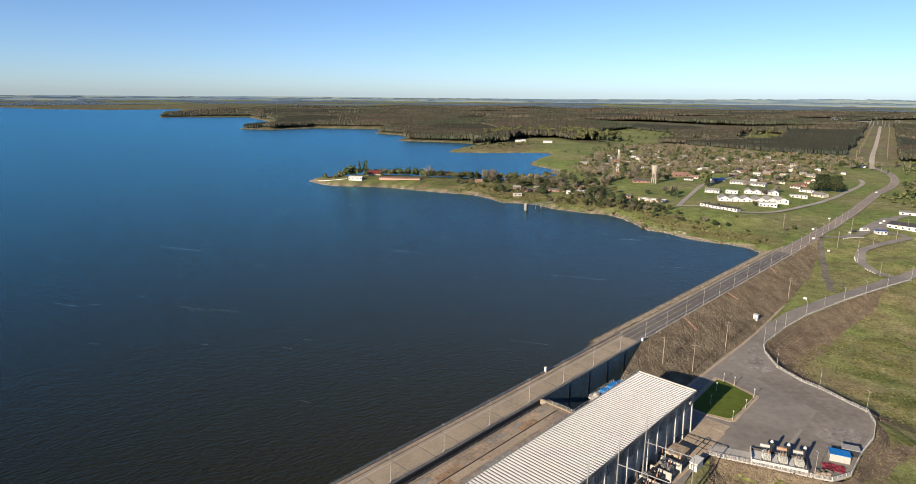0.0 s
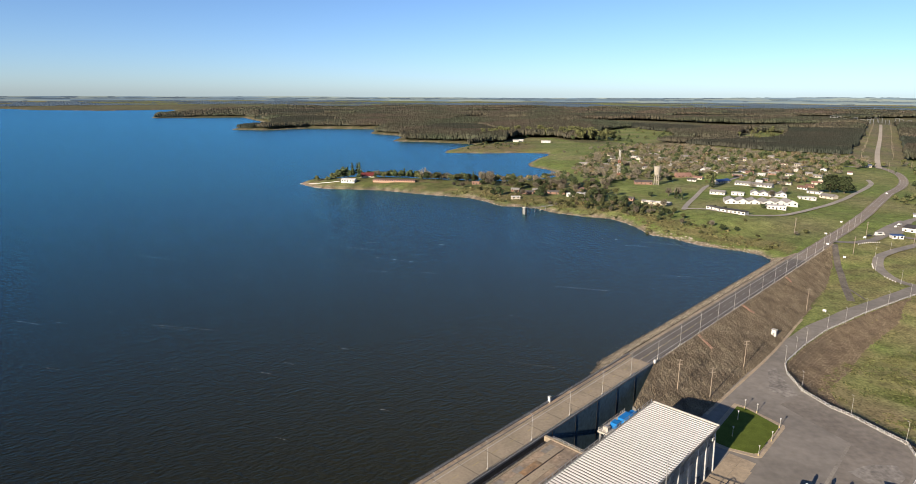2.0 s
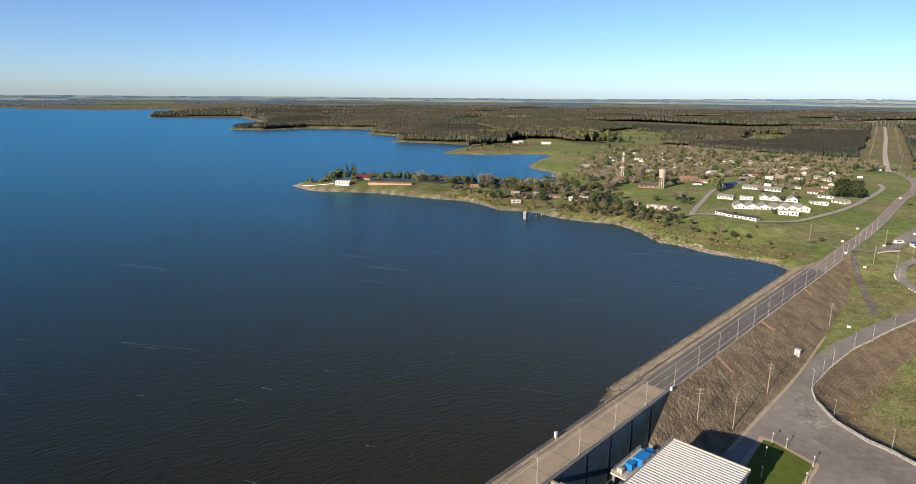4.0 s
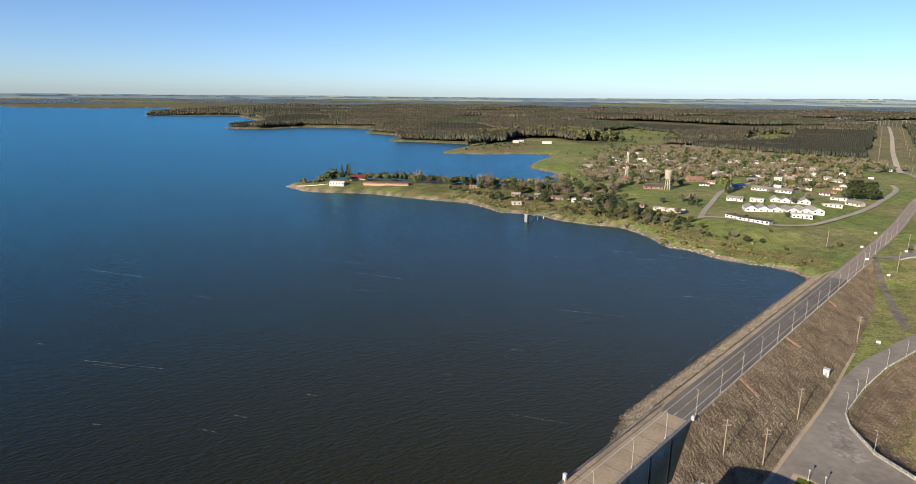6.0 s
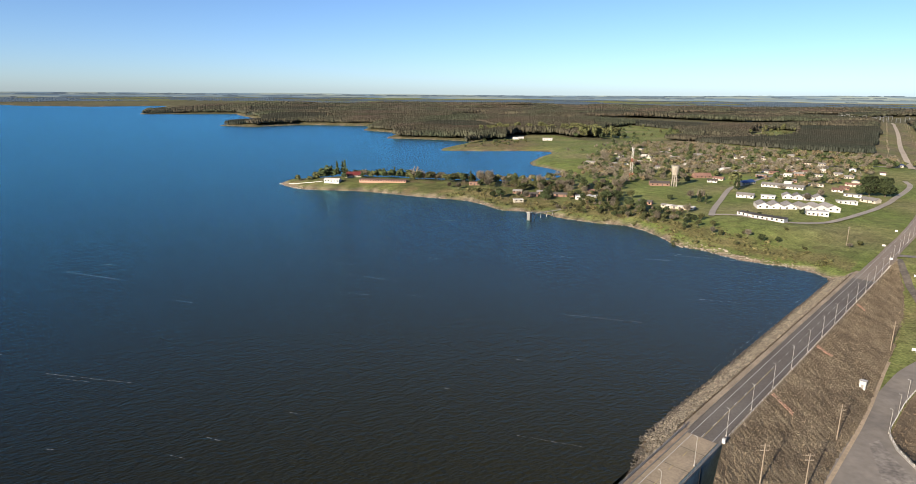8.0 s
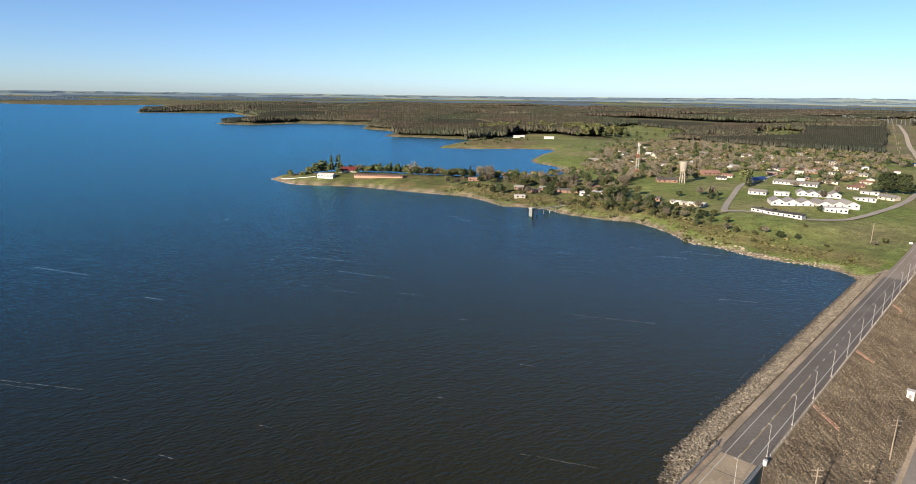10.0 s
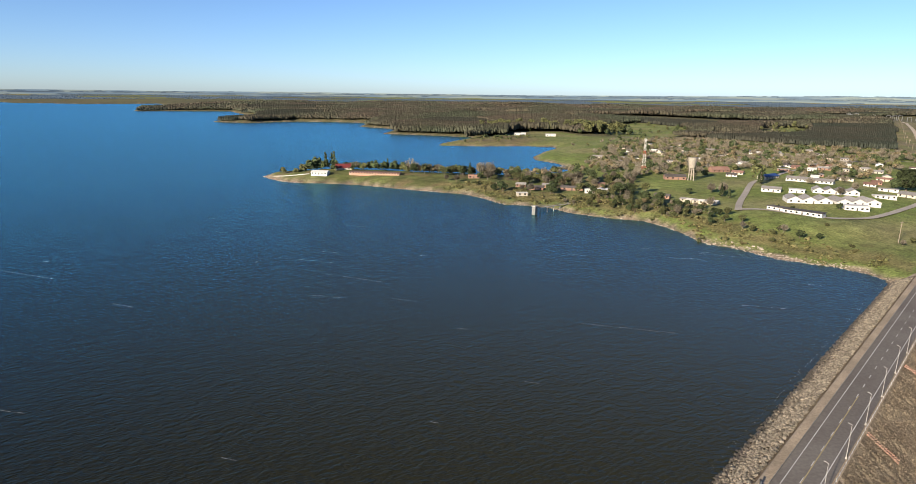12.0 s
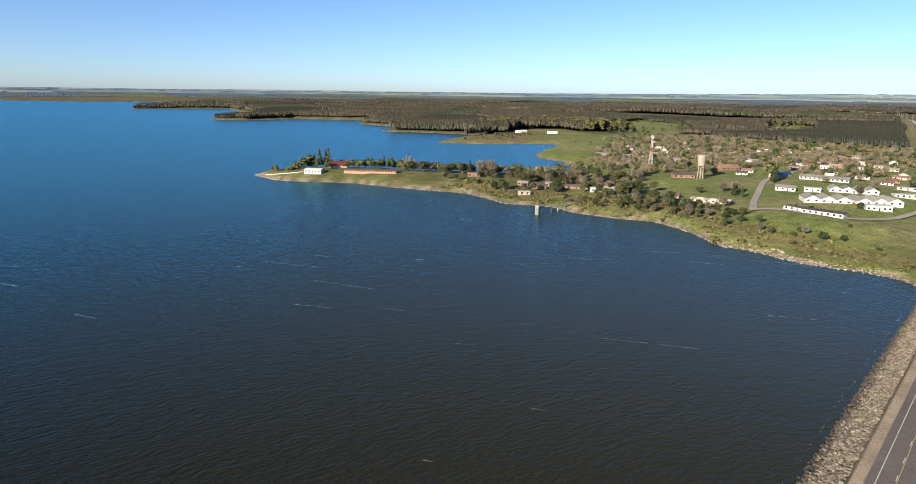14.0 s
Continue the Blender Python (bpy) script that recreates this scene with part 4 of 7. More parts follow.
for n, s, label in ((-11.0, -61.5, "white gauge housing on the upstream parapet"), (0.9, -4.2, "small white monument block at the dam joint"), (-11.3, -3.5, "dark post at the dam joint")):
    ob = thing("gauge_box", label, "box", DAM @ Matrix.Translation((n, s, CREST)))
    w, h = (0.42, 2.2) if s < -50 else (0.42, 1.3) if n > 0 else (0.16, 1.1)
    part("body", Build().box(-w, w, -w, w, 0, h), WHITE_PAINT if "white" in label else DARK_METAL, ob)
    part("cap", Build().box(-w - 0.08, w + 0.08, -w - 0.08, w + 0.08, h, h + 0.14), WHITE_PAINT if "white" in label else DARK_METAL, ob)

# red brick drainage stairs down the slope
for s, first, steps, skew in ((38.6, 1.5, 13, -0.32), (95.0, 1.5, 10, 0.0), (166.6, 1.5, 7, -0.35)):
    ob = thing("drain_stair", "reddish brick drain stair set in the brushy slope", "stair", DAM @ Matrix.Translation((0, s, 0)))
    fn, fz = foot(s)
    for k in range(steps):
        n = first + k * 0.6
        z = 4.66 + (fz - 4.66) * (n - 0.9) / (fn - 0.9) + math.sin((n - 0.9) / (fn - 0.9) * math.pi) * 0.5 + 0.42
        off = skew * (n - first) + rng.uniform(-0.05, 0.05)
        for sd in (-0.6, 0.6):
            part("brick", Build().box(n - 0.27, n + 0.27, off + sd - 0.12, off + sd + 0.12, z - 0.6, z + rng.uniform(0.0, 0.12)), OLD_BRICK, ob)
        part("step", Build().box(n - 0.26, n + 0.26, off - 0.46, off + 0.46, z - 0.6, z - 0.14 - rng.uniform(0, 0.08)), OLD_BRICK if k % 3 else BRUSH, ob)


# ---- powerhouse ----
PN0, PN1, PS1, PS0, ROOF = 18.7, 41.0, -42.0, -196.0, 8.55
power = thing("powerhouse", "long concrete powerhouse with white ribbed roof", "building", DAM)
part("wall", Build().box(PN0 + 0.3, PN1 - 1.6, PS1 - 0.5, PS1 - 0.1, -12, ROOF - 0.3), WALL_CONCRETE, power, "end wall of grey concrete")
part("wall", Build().box(PN0 + 0.3, PN0 + 0.8, PS0, PS1 - 0.5, -12, ROOF - 0.3), WALL_CONCRETE, power)
part("wall", Build().box(PN0 + 0.3, PN1 - 1.6, PS0 - 0.4, PS0, -12, ROOF - 0.3), WALL_CONCRETE, power)
PANEL_GREY = material("pale_grey_panel", (0.50, 0.50, 0.48), 0.85, spread=0.15, grain=0.8, coarse=0.12, tint=(0.40, 0.40, 0.385), bump=0.1)
part("wall", Build().box(PN1 - 2.0, PN1 - 1.6, PS0, PS1 - 0.5, -8.2, 1.4), PANEL_GREY, power, "long lower wall panel of pale grey concrete")
part("fascia", Build().box(PN1 - 2.0, PN1 - 0.9, PS0, PS1 - 0.1, 6.7, ROOF - 0.2), WALL_CONCRETE, power)
part("sill", Build().box(PN1 - 2.1, PN1 - 1.3, PS0, PS1 - 0.5, 1.4, 1.8), PALE_CONCRETE, power)
part("plinth", Build().box(PN1 - 2.0, PN1 - 1.2, PS0, PS1 - 0.1, -8.4, -6.6), WALL_CONCRETE, power)
PITCH = 6.7
for i in range(23):
    s = PS1 - 0.7 - i * PITCH
    col = Build()
    col.prism([(PN1 - 1.7, -8.0), (PN1 + 0.25, -8.0), (PN1 - 0.35, ROOF - 0.6), (PN1 - 1.7, ROOF - 0.6)], [((0, s - 0.28, 0), (1, 0)), ((0, s + 0.28, 0), (1, 0))])
    part("column", col, PANEL_GREY, power, "pale tapered concrete column")
    win = part("window", Build().box(PN1 - 1.95, PN1 - 1.8, s - PITCH + 0.5, s - 0.5, 1.8, 6.7), GLASS_DARK, power, "dark glazing with upright fins")
    for k in range(6):
        y = s - PITCH + 0.95 + k * 0.96
        part("fin", Build().box(PN1 - 1.9, PN1 - 1.5, y - 0.1, y + 0.1, 1.8, 6.7), PANEL_GREY, win)
    part("seam", Build().box(PN1 - 1.62, PN1 - 1.56, s - PITCH / 2 - 0.06, s - PITCH / 2 + 0.06, -6.6, 1.4), DARK_METAL, power)
# ribbed roof: folded plates across the building
RIB = 1.27
rib_mesh = Build().prism([(0.0, -0.2), (0.0, 0.1), (0.05, 0.14), (RIB * 0.52, 0.14), (RIB * 0.52 + 0.05, 0.1), (RIB * 0.52 + 0.05, -0.2)],
                         [((PN0, 0, 0), (0, 1)), ((PN1, 0, 0), (0, 1))]).mesh("roof_rib", ROOF_WHITE)
for i in range(120):
    o = new("roof_rib", rib_mesh)
    o.parent = power
    o.location = (0, PS1 - (i + 1) * RIB, ROOF + 0.02)
# near-black deck, seen as stripes between the ribs
part("roof_deck", Build().box(PN0 + 0.1, PN1 - 0.2, PS0, PS1, ROOF - 0.5, ROOF - 0.05), BLACK_GAP, power)
part("edge_beam", Build().box(PN1 - 0.1, PN1 + 0.25, PS0, PS1, ROOF - 0.75, ROOF + 0.1), WALL_CONCRETE, power, "grey edge beam under the roof ribs")
part("end_fascia", Build().box(PN0, PN1 + 0.25, PS1, PS1 + 0.4, ROOF - 0.7, ROOF + 0.55), PALE_CONCRETE, power)
part("gutter", Build().box(PN0 - 0.7, PN0, PS0, PS1 + 0.4, ROOF - 0.9, ROOF + 0.05), WALL_CONCRETE, power)
for i in range(50):
    s = PS1 - i * 3.1
    part("gutter_post", Build().box(PN0 - 0.85, PN0 - 0.65, s - 0.1, s + 0.1, ROOF - 0.9, ROOF + 0.9), STEEL, power)
part("gutter_rail", Build().box(PN0 - 0.8, PN0 - 0.7, PS0, PS1, ROOF + 0.8, ROOF + 0.9), STEEL, power)
part("vent_box", Build().box(PN1 - 1.0, PN1 + 0.3, PS1 - 4.2, PS1 - 3.0, 5.0, 6.0), PALE_CONCRETE, power)

# line gantries on the powerhouse wall
for i in range(5):
    s = PS1 - 38.5 - i * 17.0
    g = thing("gantry", "slim steel mast with outrigger arm and line trap", "gantry", DAM @ Matrix.Translation((PN1 + 0.6, s, 0)), group="line gantries")
    part("mast", Build().tube((0, 0, -7.5), (0, 0, 15.0), 0.32, 0.12, 8), STEEL, g)
    part("arm", Build().tube((0, 0, 5.5), (15.0, 2.2, 5.5), 0.16, n=6), STEEL, g)
    ring = Build()
    ring.grid([[(8.0 + math.cos(a) * (0.9 + 0.14 * math.cos(c)), 1.2 + 0.2 * math.sin(c), 5.2 + math.sin(a) * (0.9 + 0.14 * math.cos(c))) for c in np.linspace(0, 2 * math.pi, 7)] for a in np.linspace(0, 2 * math.pi, 17)])
    part("line_trap", ring, STEEL, g, "round grey line trap")
    part("leg", Build().tube((15.0, 2.2, -7.5), (15.0, 2.2, 5.5), 0.2, n=6), STEEL, g)
    for k in (5.5, 11.0):
        part("insulator", Build().tube((k, k * 0.147, 5.4), (k, k * 0.147, 3.6), 0.14, n=6), BRICK_WALL, g)


def power_transformer(n, s, turn=0.0, tank_mat=PALE_CONCRETE, label="grey oil transformer with radiators and conservator"):
    ob = thing("transformer", label, "transformer", DAM @ Matrix.Translation((n, s, YARD)) @ Matrix.Rotation(turn, 4, "Z"), group="transformers in the yard")
    part("base", Build().box(-1.7, 1.7, -2.2, 2.2, 0.0, 0.45), PALE_CONCRETE, ob)
    part("tank", Build().box(-1.2, 1.2, -1.6, 1.6, 0.45, 3.2), tank_mat, ob)
    for sd in (-1, 1):
        for k in range(6):
            y = -1.5 + k * 0.6
            part("radiator", Build().box(sd * 1.35 - 0.25, sd * 1.35 + 0.25, y - 0.16, y + 0.16, 0.7, 3.0), tank_mat, ob)
    part("conservator", Build().tube((-2.0, 1.5, 4.3), (1.2, 1.5, 4.3), 0.55, n=10), tank_mat, ob, "round oil conservator")
    part("support", Build().box(-0.7, -0.4, 1.2, 1.8, 3.2, 3.9), STEEL, ob)
    for k in (-0.7, 0.7):
        bush = part("bushing", Build().tube((k, -0.5, 3.2), (k * 1.15, -0.6, 5.2), 0.26, 0.14, 8), BRICK_WALL, ob)
        part("terminal", Build().tube((k * 1.15, -0.6, 5.2), (k * 1.2, -0.62, 5.5), 0.1, n=6), STEEL, bush)
    return ob


def pad_transformer(n, s, cons, label):
    ob = thing("transformer", label, "transformer", DAM @ Matrix.Translation((n, s, YARD + 0.3)) @ Matrix.Rotation(radians(22.0), 4, "Z"), group="transformers on the white pad")
    part("base", Build().box(-1.5, 1.5, -1.7, 2.4, 0.0, 0.35), WALL_CONCRETE, ob)
    part("tank", Build().box(-1.0, 1.0, -1.0, 1.6, 0.35, 2.7), TRANSFORMER_GREY, ob, "weathered grey tank")
    for k in range(5):
        part("radiator", Build().box(-1.1 + k * 0.5, -0.85 + k * 0.5, -1.55, -1.0, 0.6, 2.5), TRANSFORMER_GREY, ob)
        part("side_radiator", Build().box(-1.5, -1.0, -0.9 + k * 0.5, -0.7 + k * 0.5, 0.6, 2.4), TRANSFORMER_GREY, ob)
    part("conservator", Build().tube((-2.3, 1.0, 4.4), (0.7, 1.0, 4.4), 0.55, n=12), cons, ob, "round oil conservator")
    for x in (-1.6, 0.2):
        part("support", Build().box(x - 0.1, x + 0.1, 0.8, 1.2, 2.7, 3.9), DARK_METAL, ob)
    screen = part("bushing_tower", Build().tube((1.3, 2.2, 0.3), (1.3, 2.2, 5.6), 0.62, 0.5, 10), DARK_METAL, ob, "tall black bushing tower")
    part("cap", Build().tube((1.3, 2.2, 5.6), (1.3, 2.2, 6.3), 0.6, 0.3, 10), WHITE_PAINT, screen, "round white cap")
    for k in (-0.5, 0.3):
        part("bushing", Build().tube((k, -0.4, 2.7), (k * 1.2, -0.5, 3.9), 0.2, 0.1, 8), BRICK_WALL, ob)
    for k in range(3):
        part("pipe", Build().tube((-1.2 + k * 0.9, -1.2, 2.4), (-1.0 + k * 0.9, 0.9, 4.0), 0.08, n=6), STEEL, ob)
    return ob


TRANSFORMER_GREY = material("faded_grey_green", (0.48, 0.48, 0.43), 0.7, spread=0.25, grain=2.0, bump=0.1)
SALMON = material("salmon_paint", (0.46, 0.28, 0.18), 0.7, spread=0.25, grain=2.0, bump=0.1)
pad_transformer(66.9, -41.7, TRANSFORMER_GREY, "weathered transformer with grey conservator on the pad")
pad_transformer(71.6, -39.8, SALMON, "weathered transformer with salmon conservator on the pad")
pad_transformer(76.1, -38.0, TRANSFORMER_GREY, "pale green transformer with grey conservator on the pad")
for i in range(7):
    power_transformer(46.2, PS1 - 31.0 - i * 7.4, 1.57, DARK_METAL if i % 3 else WALL_CONCRETE, "dark transformer bank beside the powerhouse wall")
    ob = thing("fire_wall", "low pale concrete fire wall between transformers", "wall", DAM @ Matrix.Translation((46.0, PS1 - 27.3 - i * 7.4, YARD)))
    part("panel", Build().box(-3.6, 3.6, -0.2, 0.2, 0, 3.4), PALE_CONCRETE, ob)

# ---- paved yard ----
yard_outline = [(20.0, -12), (20.6, 6), (23.6, 42), (24.5, 66), (33, 64.0), (36, 52), (46, 38.5), (58, 31), (66, 29), (77, 23.5), (84.5, 20.5), (88.5, 12), (90, 0), (89, -15), (89.5, -30), (86, -38.5),
                (81, -41), (66, -46.5), (52, -52), (51, -60), (53, -76), (55, -200), (18.9, -200), (18.9, -42.6), (20, -42.6)]
b = Build()
k = len(yard_outline)
b.v = [(n, s, YARD + 0.06) for n, s in yard_outline] + [(n, s, YARD - 1.2) for n, s in yard_outline]
b.f = [tuple(reversed(range(k)))] + [(i, (i + 1) % k, k + (i + 1) % k, k + i) for i in range(k)]
yard = solid("pavement_yard", b, YARD_ASPHALT, "wide worn asphalt yard below the dam", "pavement", DAM, kind="structure")
bm_y = bmesh.new()
bm_y.from_mesh(yard.data)
bmesh.ops.recalc_face_normals(bm_y, faces=bm_y.faces)
bmesh.ops.triangulate(bm_y, faces=[f for f in bm_y.faces if len(f.verts) > 4])
bm_y.to_mesh(yard.data)
bm_y.free()

apron = thing("pavement_apron", "sandy concrete apron along the powerhouse", "pavement", DAM, kind="structure")
for i in range(22):
    s1 = -28.5 - i * 6.0
    for n0, n1 in ((41.2, 45.6), (45.7, 50.6)):
        cut = 0.6 if i == 0 and n0 > 45 else 0
        part("slab", Build().box(n0, n1 - cut, s1 - 5.95, s1, YARD - 0.4, YARD + 0.1 + rng.uniform(0, 0.015)), APRON, apron)
for n in (46.9, 48.7):
    part("rail_track", Build().box(n - 0.12, n + 0.12, -150, -44, YARD, YARD + 0.16), DARK_METAL, apron)
for s in (-46.5, -50):
    part("rail_track", Build().box(41.5, 50.5, s - 0.12, s + 0.12, YARD, YARD + 0.155), DARK_METAL, apron)
path = thing("pavement_path", "pale concrete strip along the river railing", "pavement", DAM, kind="structure")
for i in range(7):
    a, c = (50.7 + i * 2.15, -50.6 + i * 0.85), (50.7 + (i + 1) * 2.15 - 0.05, -50.6 + (i + 1) * 0.85)
    bb = Build()
    bb.prism([(0, -0.4), (5.2, -0.4), (5.2, 0.1), (0, 0.1)], [((a[0], a[1], YARD), (-0.1, 1)), ((c[0], c[1], YARD), (-0.1, 1))])
    part("slab", bb, PALE_CONCRETE, path)

# transformer pad with low white walls
pad = thing("transformer_pad", "white concrete transformer pad with low walls", "pad", DAM @ Matrix.Translation((63.5, -45.6, YARD)) @ Matrix.Rotation(radians(22.0), 4, "Z"))
part("slab", Build().box(0, 16.8, -0.2, 6.8, 0.02, 0.3), WHITE_PAINT, pad)
part("wall", Build().box(0, 16.8, -0.4, -0.2, 0, 0.9), WHITE_PAINT, pad)
part("wall", Build().box(-0.25, 0, -0.4, 6.8, 0, 1.6), WHITE_PAINT, pad)
part("wall", Build().box(16.8, 17.05, -0.4, 6.8, 0, 1.6), DARK_CONCRETE, pad)
part("wall", Build().box(0, 16.8, 6.8, 7.05, 0, 1.2), DARK_CONCRETE, pad)
# channel and old trench lines in the asphalt
TRENCH = material("trench_cover", (0.34, 0.305, 0.25), 0.9, spread=0.2, grain=0.8, coarse=0.1, tint=(0.24, 0.215, 0.18), bump=0.1)
trench = thing("pavement_channel", "pale concrete cable channel across the asphalt", "pavement", DAM, kind="structure")
for i in range(20):
    part("cover", Build().box(69.2, 70.2, 6.2 - (i + 1) * 1.55, 6.17 - i * 1.55, YARD - 0.1, YARD + 0.075 + rng.uniform(0, 0.01)), TRENCH, trench)
part("strip", Build().prism([(-0.35, -0.1), (0.35, -0.1), (0.35, 0.072), (-0.35, 0.072)], [((69.7, 7.4, YARD), (0, 1)), ((58, 12.6, YARD), (0, 1)), ((43, 20.0, YARD), (0, 1))]), YARD_ASPHALT, trench)
DARK_YARD = material("brownish_asphalt", (0.192, 0.168, 0.138), 0.92, spread=0.16, grain=0.4, coarse=0.05, tint=(0.25, 0.22, 0.182), bump=0.0)
bb = Build()
dark_pts = [(70.2, 6.8), (58, 13.0), (43, 20.4), (46.5, 36.5), (58, 29.8), (66, 27.6), (77, 22.2), (83.6, 19.4), (87.4, 11.4), (88.8, 0), (88, -15), (88.2, -30), (85, -37), (79.6, -38.6), (78.6, -31.8), (70.4, -25)]
bb.v = [(n, s, YARD + 0.064) for n, s in dark_pts]
bb.f = [(0, 1, 2, 3, 4, 5, 6, 7, 8, 9, 10, 11, 12, 13, 14, 15)]
part("dark_surface", bb, DARK_YARD, trench, "brownish older asphalt beside the channel")
PATCH = material("bleached_asphalt", (0.33, 0.30, 0.255), 0.92, spread=0.3, grain=0.7, coarse=0.15, tint=(0.2, 0.18, 0.155), bump=0.0)
for name_, pts_ in (("patch", [(73, -12), (80, -15), (86, -12), (87.5, -3), (84, 3), (79, -1), (76, -5)]), ("patch", [(36, 30), (42, 28), (46, 33), (38, 44), (31, 55), (29, 50)])):
    bb = Build()
    bb.v = [(n, s, YARD + 0.068) for n, s in pts_]
    bb.f = [tuple(range(len(pts_)))]
    part(name_, bb, PATCH, trench, "bleached gravelly patch of old asphalt")

# lawn with kerb and short lamps
lawn_pts = [(31.2, 6.6), (35.0, 7.0), (47.6, 2.2), (48.2, 0.5), (48.4, -21.8), (47.2, -23.2), (39.6, -25.4), (33.0, -25.0)]
for name, grow, z, mat, label, cat in (("kerb", 1.8, 0.16, APRON, "sandy concrete kerb round the lawn", "kerb"), ("lawn", 0.0, 0.24, LAWN, "neatly mown green lawn with kerb", "lawn")):
    c = np.mean(np.array(lawn_pts), 0)
    pts = []
    for p in lawn_pts:
        d = np.array(p) - c
        q = np.array(p) + np.sign(d) * np.minimum(np.abs(d) / 3.0, 1.0) * grow
        pts.append((q[0], q[1]))
    b = Build()
    k = len(pts)
    b.v = [(n, s, YARD + z) for n, s in pts] + [(n, s, YARD - 0.3) for n, s in pts]
    b.f = [tuple(range(k))[::-1]] + [(i, (i + 1) % k, k + (i + 1) % k, k + i) for i in range(k)]
    ob = solid(name, b, mat, label, cat, DAM, kind="structure")
    bmy = bmesh.new()
    bmy.from_mesh(ob.data)
    bmesh.ops.recalc_face_normals(bmy, faces=bmy.faces)
    bmy.to_mesh(ob.data)
    bmy.free()


def garden_lamp():
    ob = thing("garden_lamp", "short pale lamp post with yellow foot on the lawn edge", "lamp", group="lawn lamps")
    part("foot", Build().box(-0.18, 0.18, -0.18, 0.18, 0, 0.7), LINE_YELLOW, ob, "yellow painted foot")
    part("pole", Build().tube((0, 0, 0.5), (0, 0, 3.4), 0.09, 0.07, 8), LAMP_GREY, ob)
    part("head", Build().tube((0, 0, 3.3), (0, 0, 3.8), 0.16, 0.34, 8), WHITE_PAINT, ob)
    return ob


gl = garden_lamp()
spots = [(34.0, 6.9), (38.6, 6.6), (48.4, 1.2), (49.2, -10.5), (48.9, -23.2), (35.2, -4), (38.0, -17)]
gl.matrix_world = DAM @ Matrix.Translation((*spots[0], YARD + 0.2))
for n, s in spots[1:]:
    copy_thing(gl, DAM @ Matrix.Translation((n, s, YARD + 0.2)))

# white railing round the yard, with lamps
yard_rail = railing("railing", "white painted railing round the asphalt yard", [(n, s, (YARD if s < 66 else gz(*to_world(n, s))) + 0.05) for n, s in FENCE[:23]], 1.15, 2.3, (0.45, 0.8, 1.15), WHITE_PAINT, r=0.06)
part("kerb", Build().prism([(-0.2, -0.5), (0.2, -0.5), (0.2, 0.25), (-0.2, 0.25)], [((n, s, YARD), (1, 0)) for n, s in FENCE[:15]]), PALE_CONCRETE, yard_rail)
for i, (n, s) in enumerate(((81.3, -40.6), (84.0, 20.2), (65.5, 28.6), (45.8, 38.2), (32.6, 62), (32.9, 77), (33.4, 92), (36.2, 119), (40.6, 137), (45.6, 160), (52.1, 183), (59, 208), (67.5, 236))):
    z = YARD if s < 66 else gz(*to_world(n, s))
    lp = copy_thing(lamp, DAM @ Matrix.Translation((n, s, z)))
    tagged(lp, "slim pale street lamp beside the yard railing", group="yard street lamps")

# sandy gutter between the slope and the pavement
gut = thing("gutter", "sandy concrete gutter along the foot of the slope", "gutter", DAM, kind="structure")
gut_s = np.arange(-8.0, 132.0, 4.0)
for s0_, s1_ in zip(gut_s, gut_s[1:]):
    za, zb = (max(foot(s_)[1] + 0.25, YARD) for s_ in (s0_, s1_))
    part("kerb_stone", Build().prism([(-0.7, -0.5), (0.5, -0.5), (0.5, 0.12), (-0.7, 0.18)], [((foot(s0_)[0], s0_ + 0.03, za), (1, 0)), ((foot(s1_)[0], s1_ - 0.03, zb), (1, 0))]), APRON, gut)

# bank of stones below the yard railing
bank_rng = random.Random(21)
bl = curve_points(FENCE[:22], 1.0)
bn = sides(bl)
bank_wide = np.interp(bl[:, 1], (-60, 20, 60, 90, 130, 200), (14, 13, 19, 21, 16, 9))
bank_wide[np.argmax(bl[:, 1] > 60):] *= 1.0
bank_e = bl[:, None, :] + bn[:, None, :] * (0.6 + np.arange(16)[None, :, None] / 15 * bank_wide[:, None, None])
bank_z = ground(*to_world(bank_e[..., 0], bank_e[..., 1]), False) + 0.16
rows_b = []
for i in range(len(bl)):
    row = []
    for j in range(16):
        e = bank_e[i, j]
        z = bank_z[i, j] + (0.32 * noise.noise((e[0] * 0.6, e[1] * 0.6, 2.0)) if 0 < j < 15 else (-0.35 if j else 0.0))
        row.append((e[0], e[1], z))
    rows_b.append(row)
stone_bank = thing("stone_bank", "stony brown bank falling away below the yard", "bank", DAM, kind="structure")
part("slope", Build().grid(rows_b), BANK, stone_bank)
bst = Build()
for i in range(10000):
    p = bank_rng.choice(bank_rng.choice(rows_b))
    bst.lump((p[0] + bank_rng.uniform(-.6, .6), p[1] + bank_rng.uniform(-.6, .6), p[2] + 0.05), bank_rng.uniform(0.10, 0.32), bank_rng, (1, 1, 0.8), 0.45, True)
tagged(part("stones", bst, BANK, stone_bank, "loose brown stones and brush"), kind="stuff")

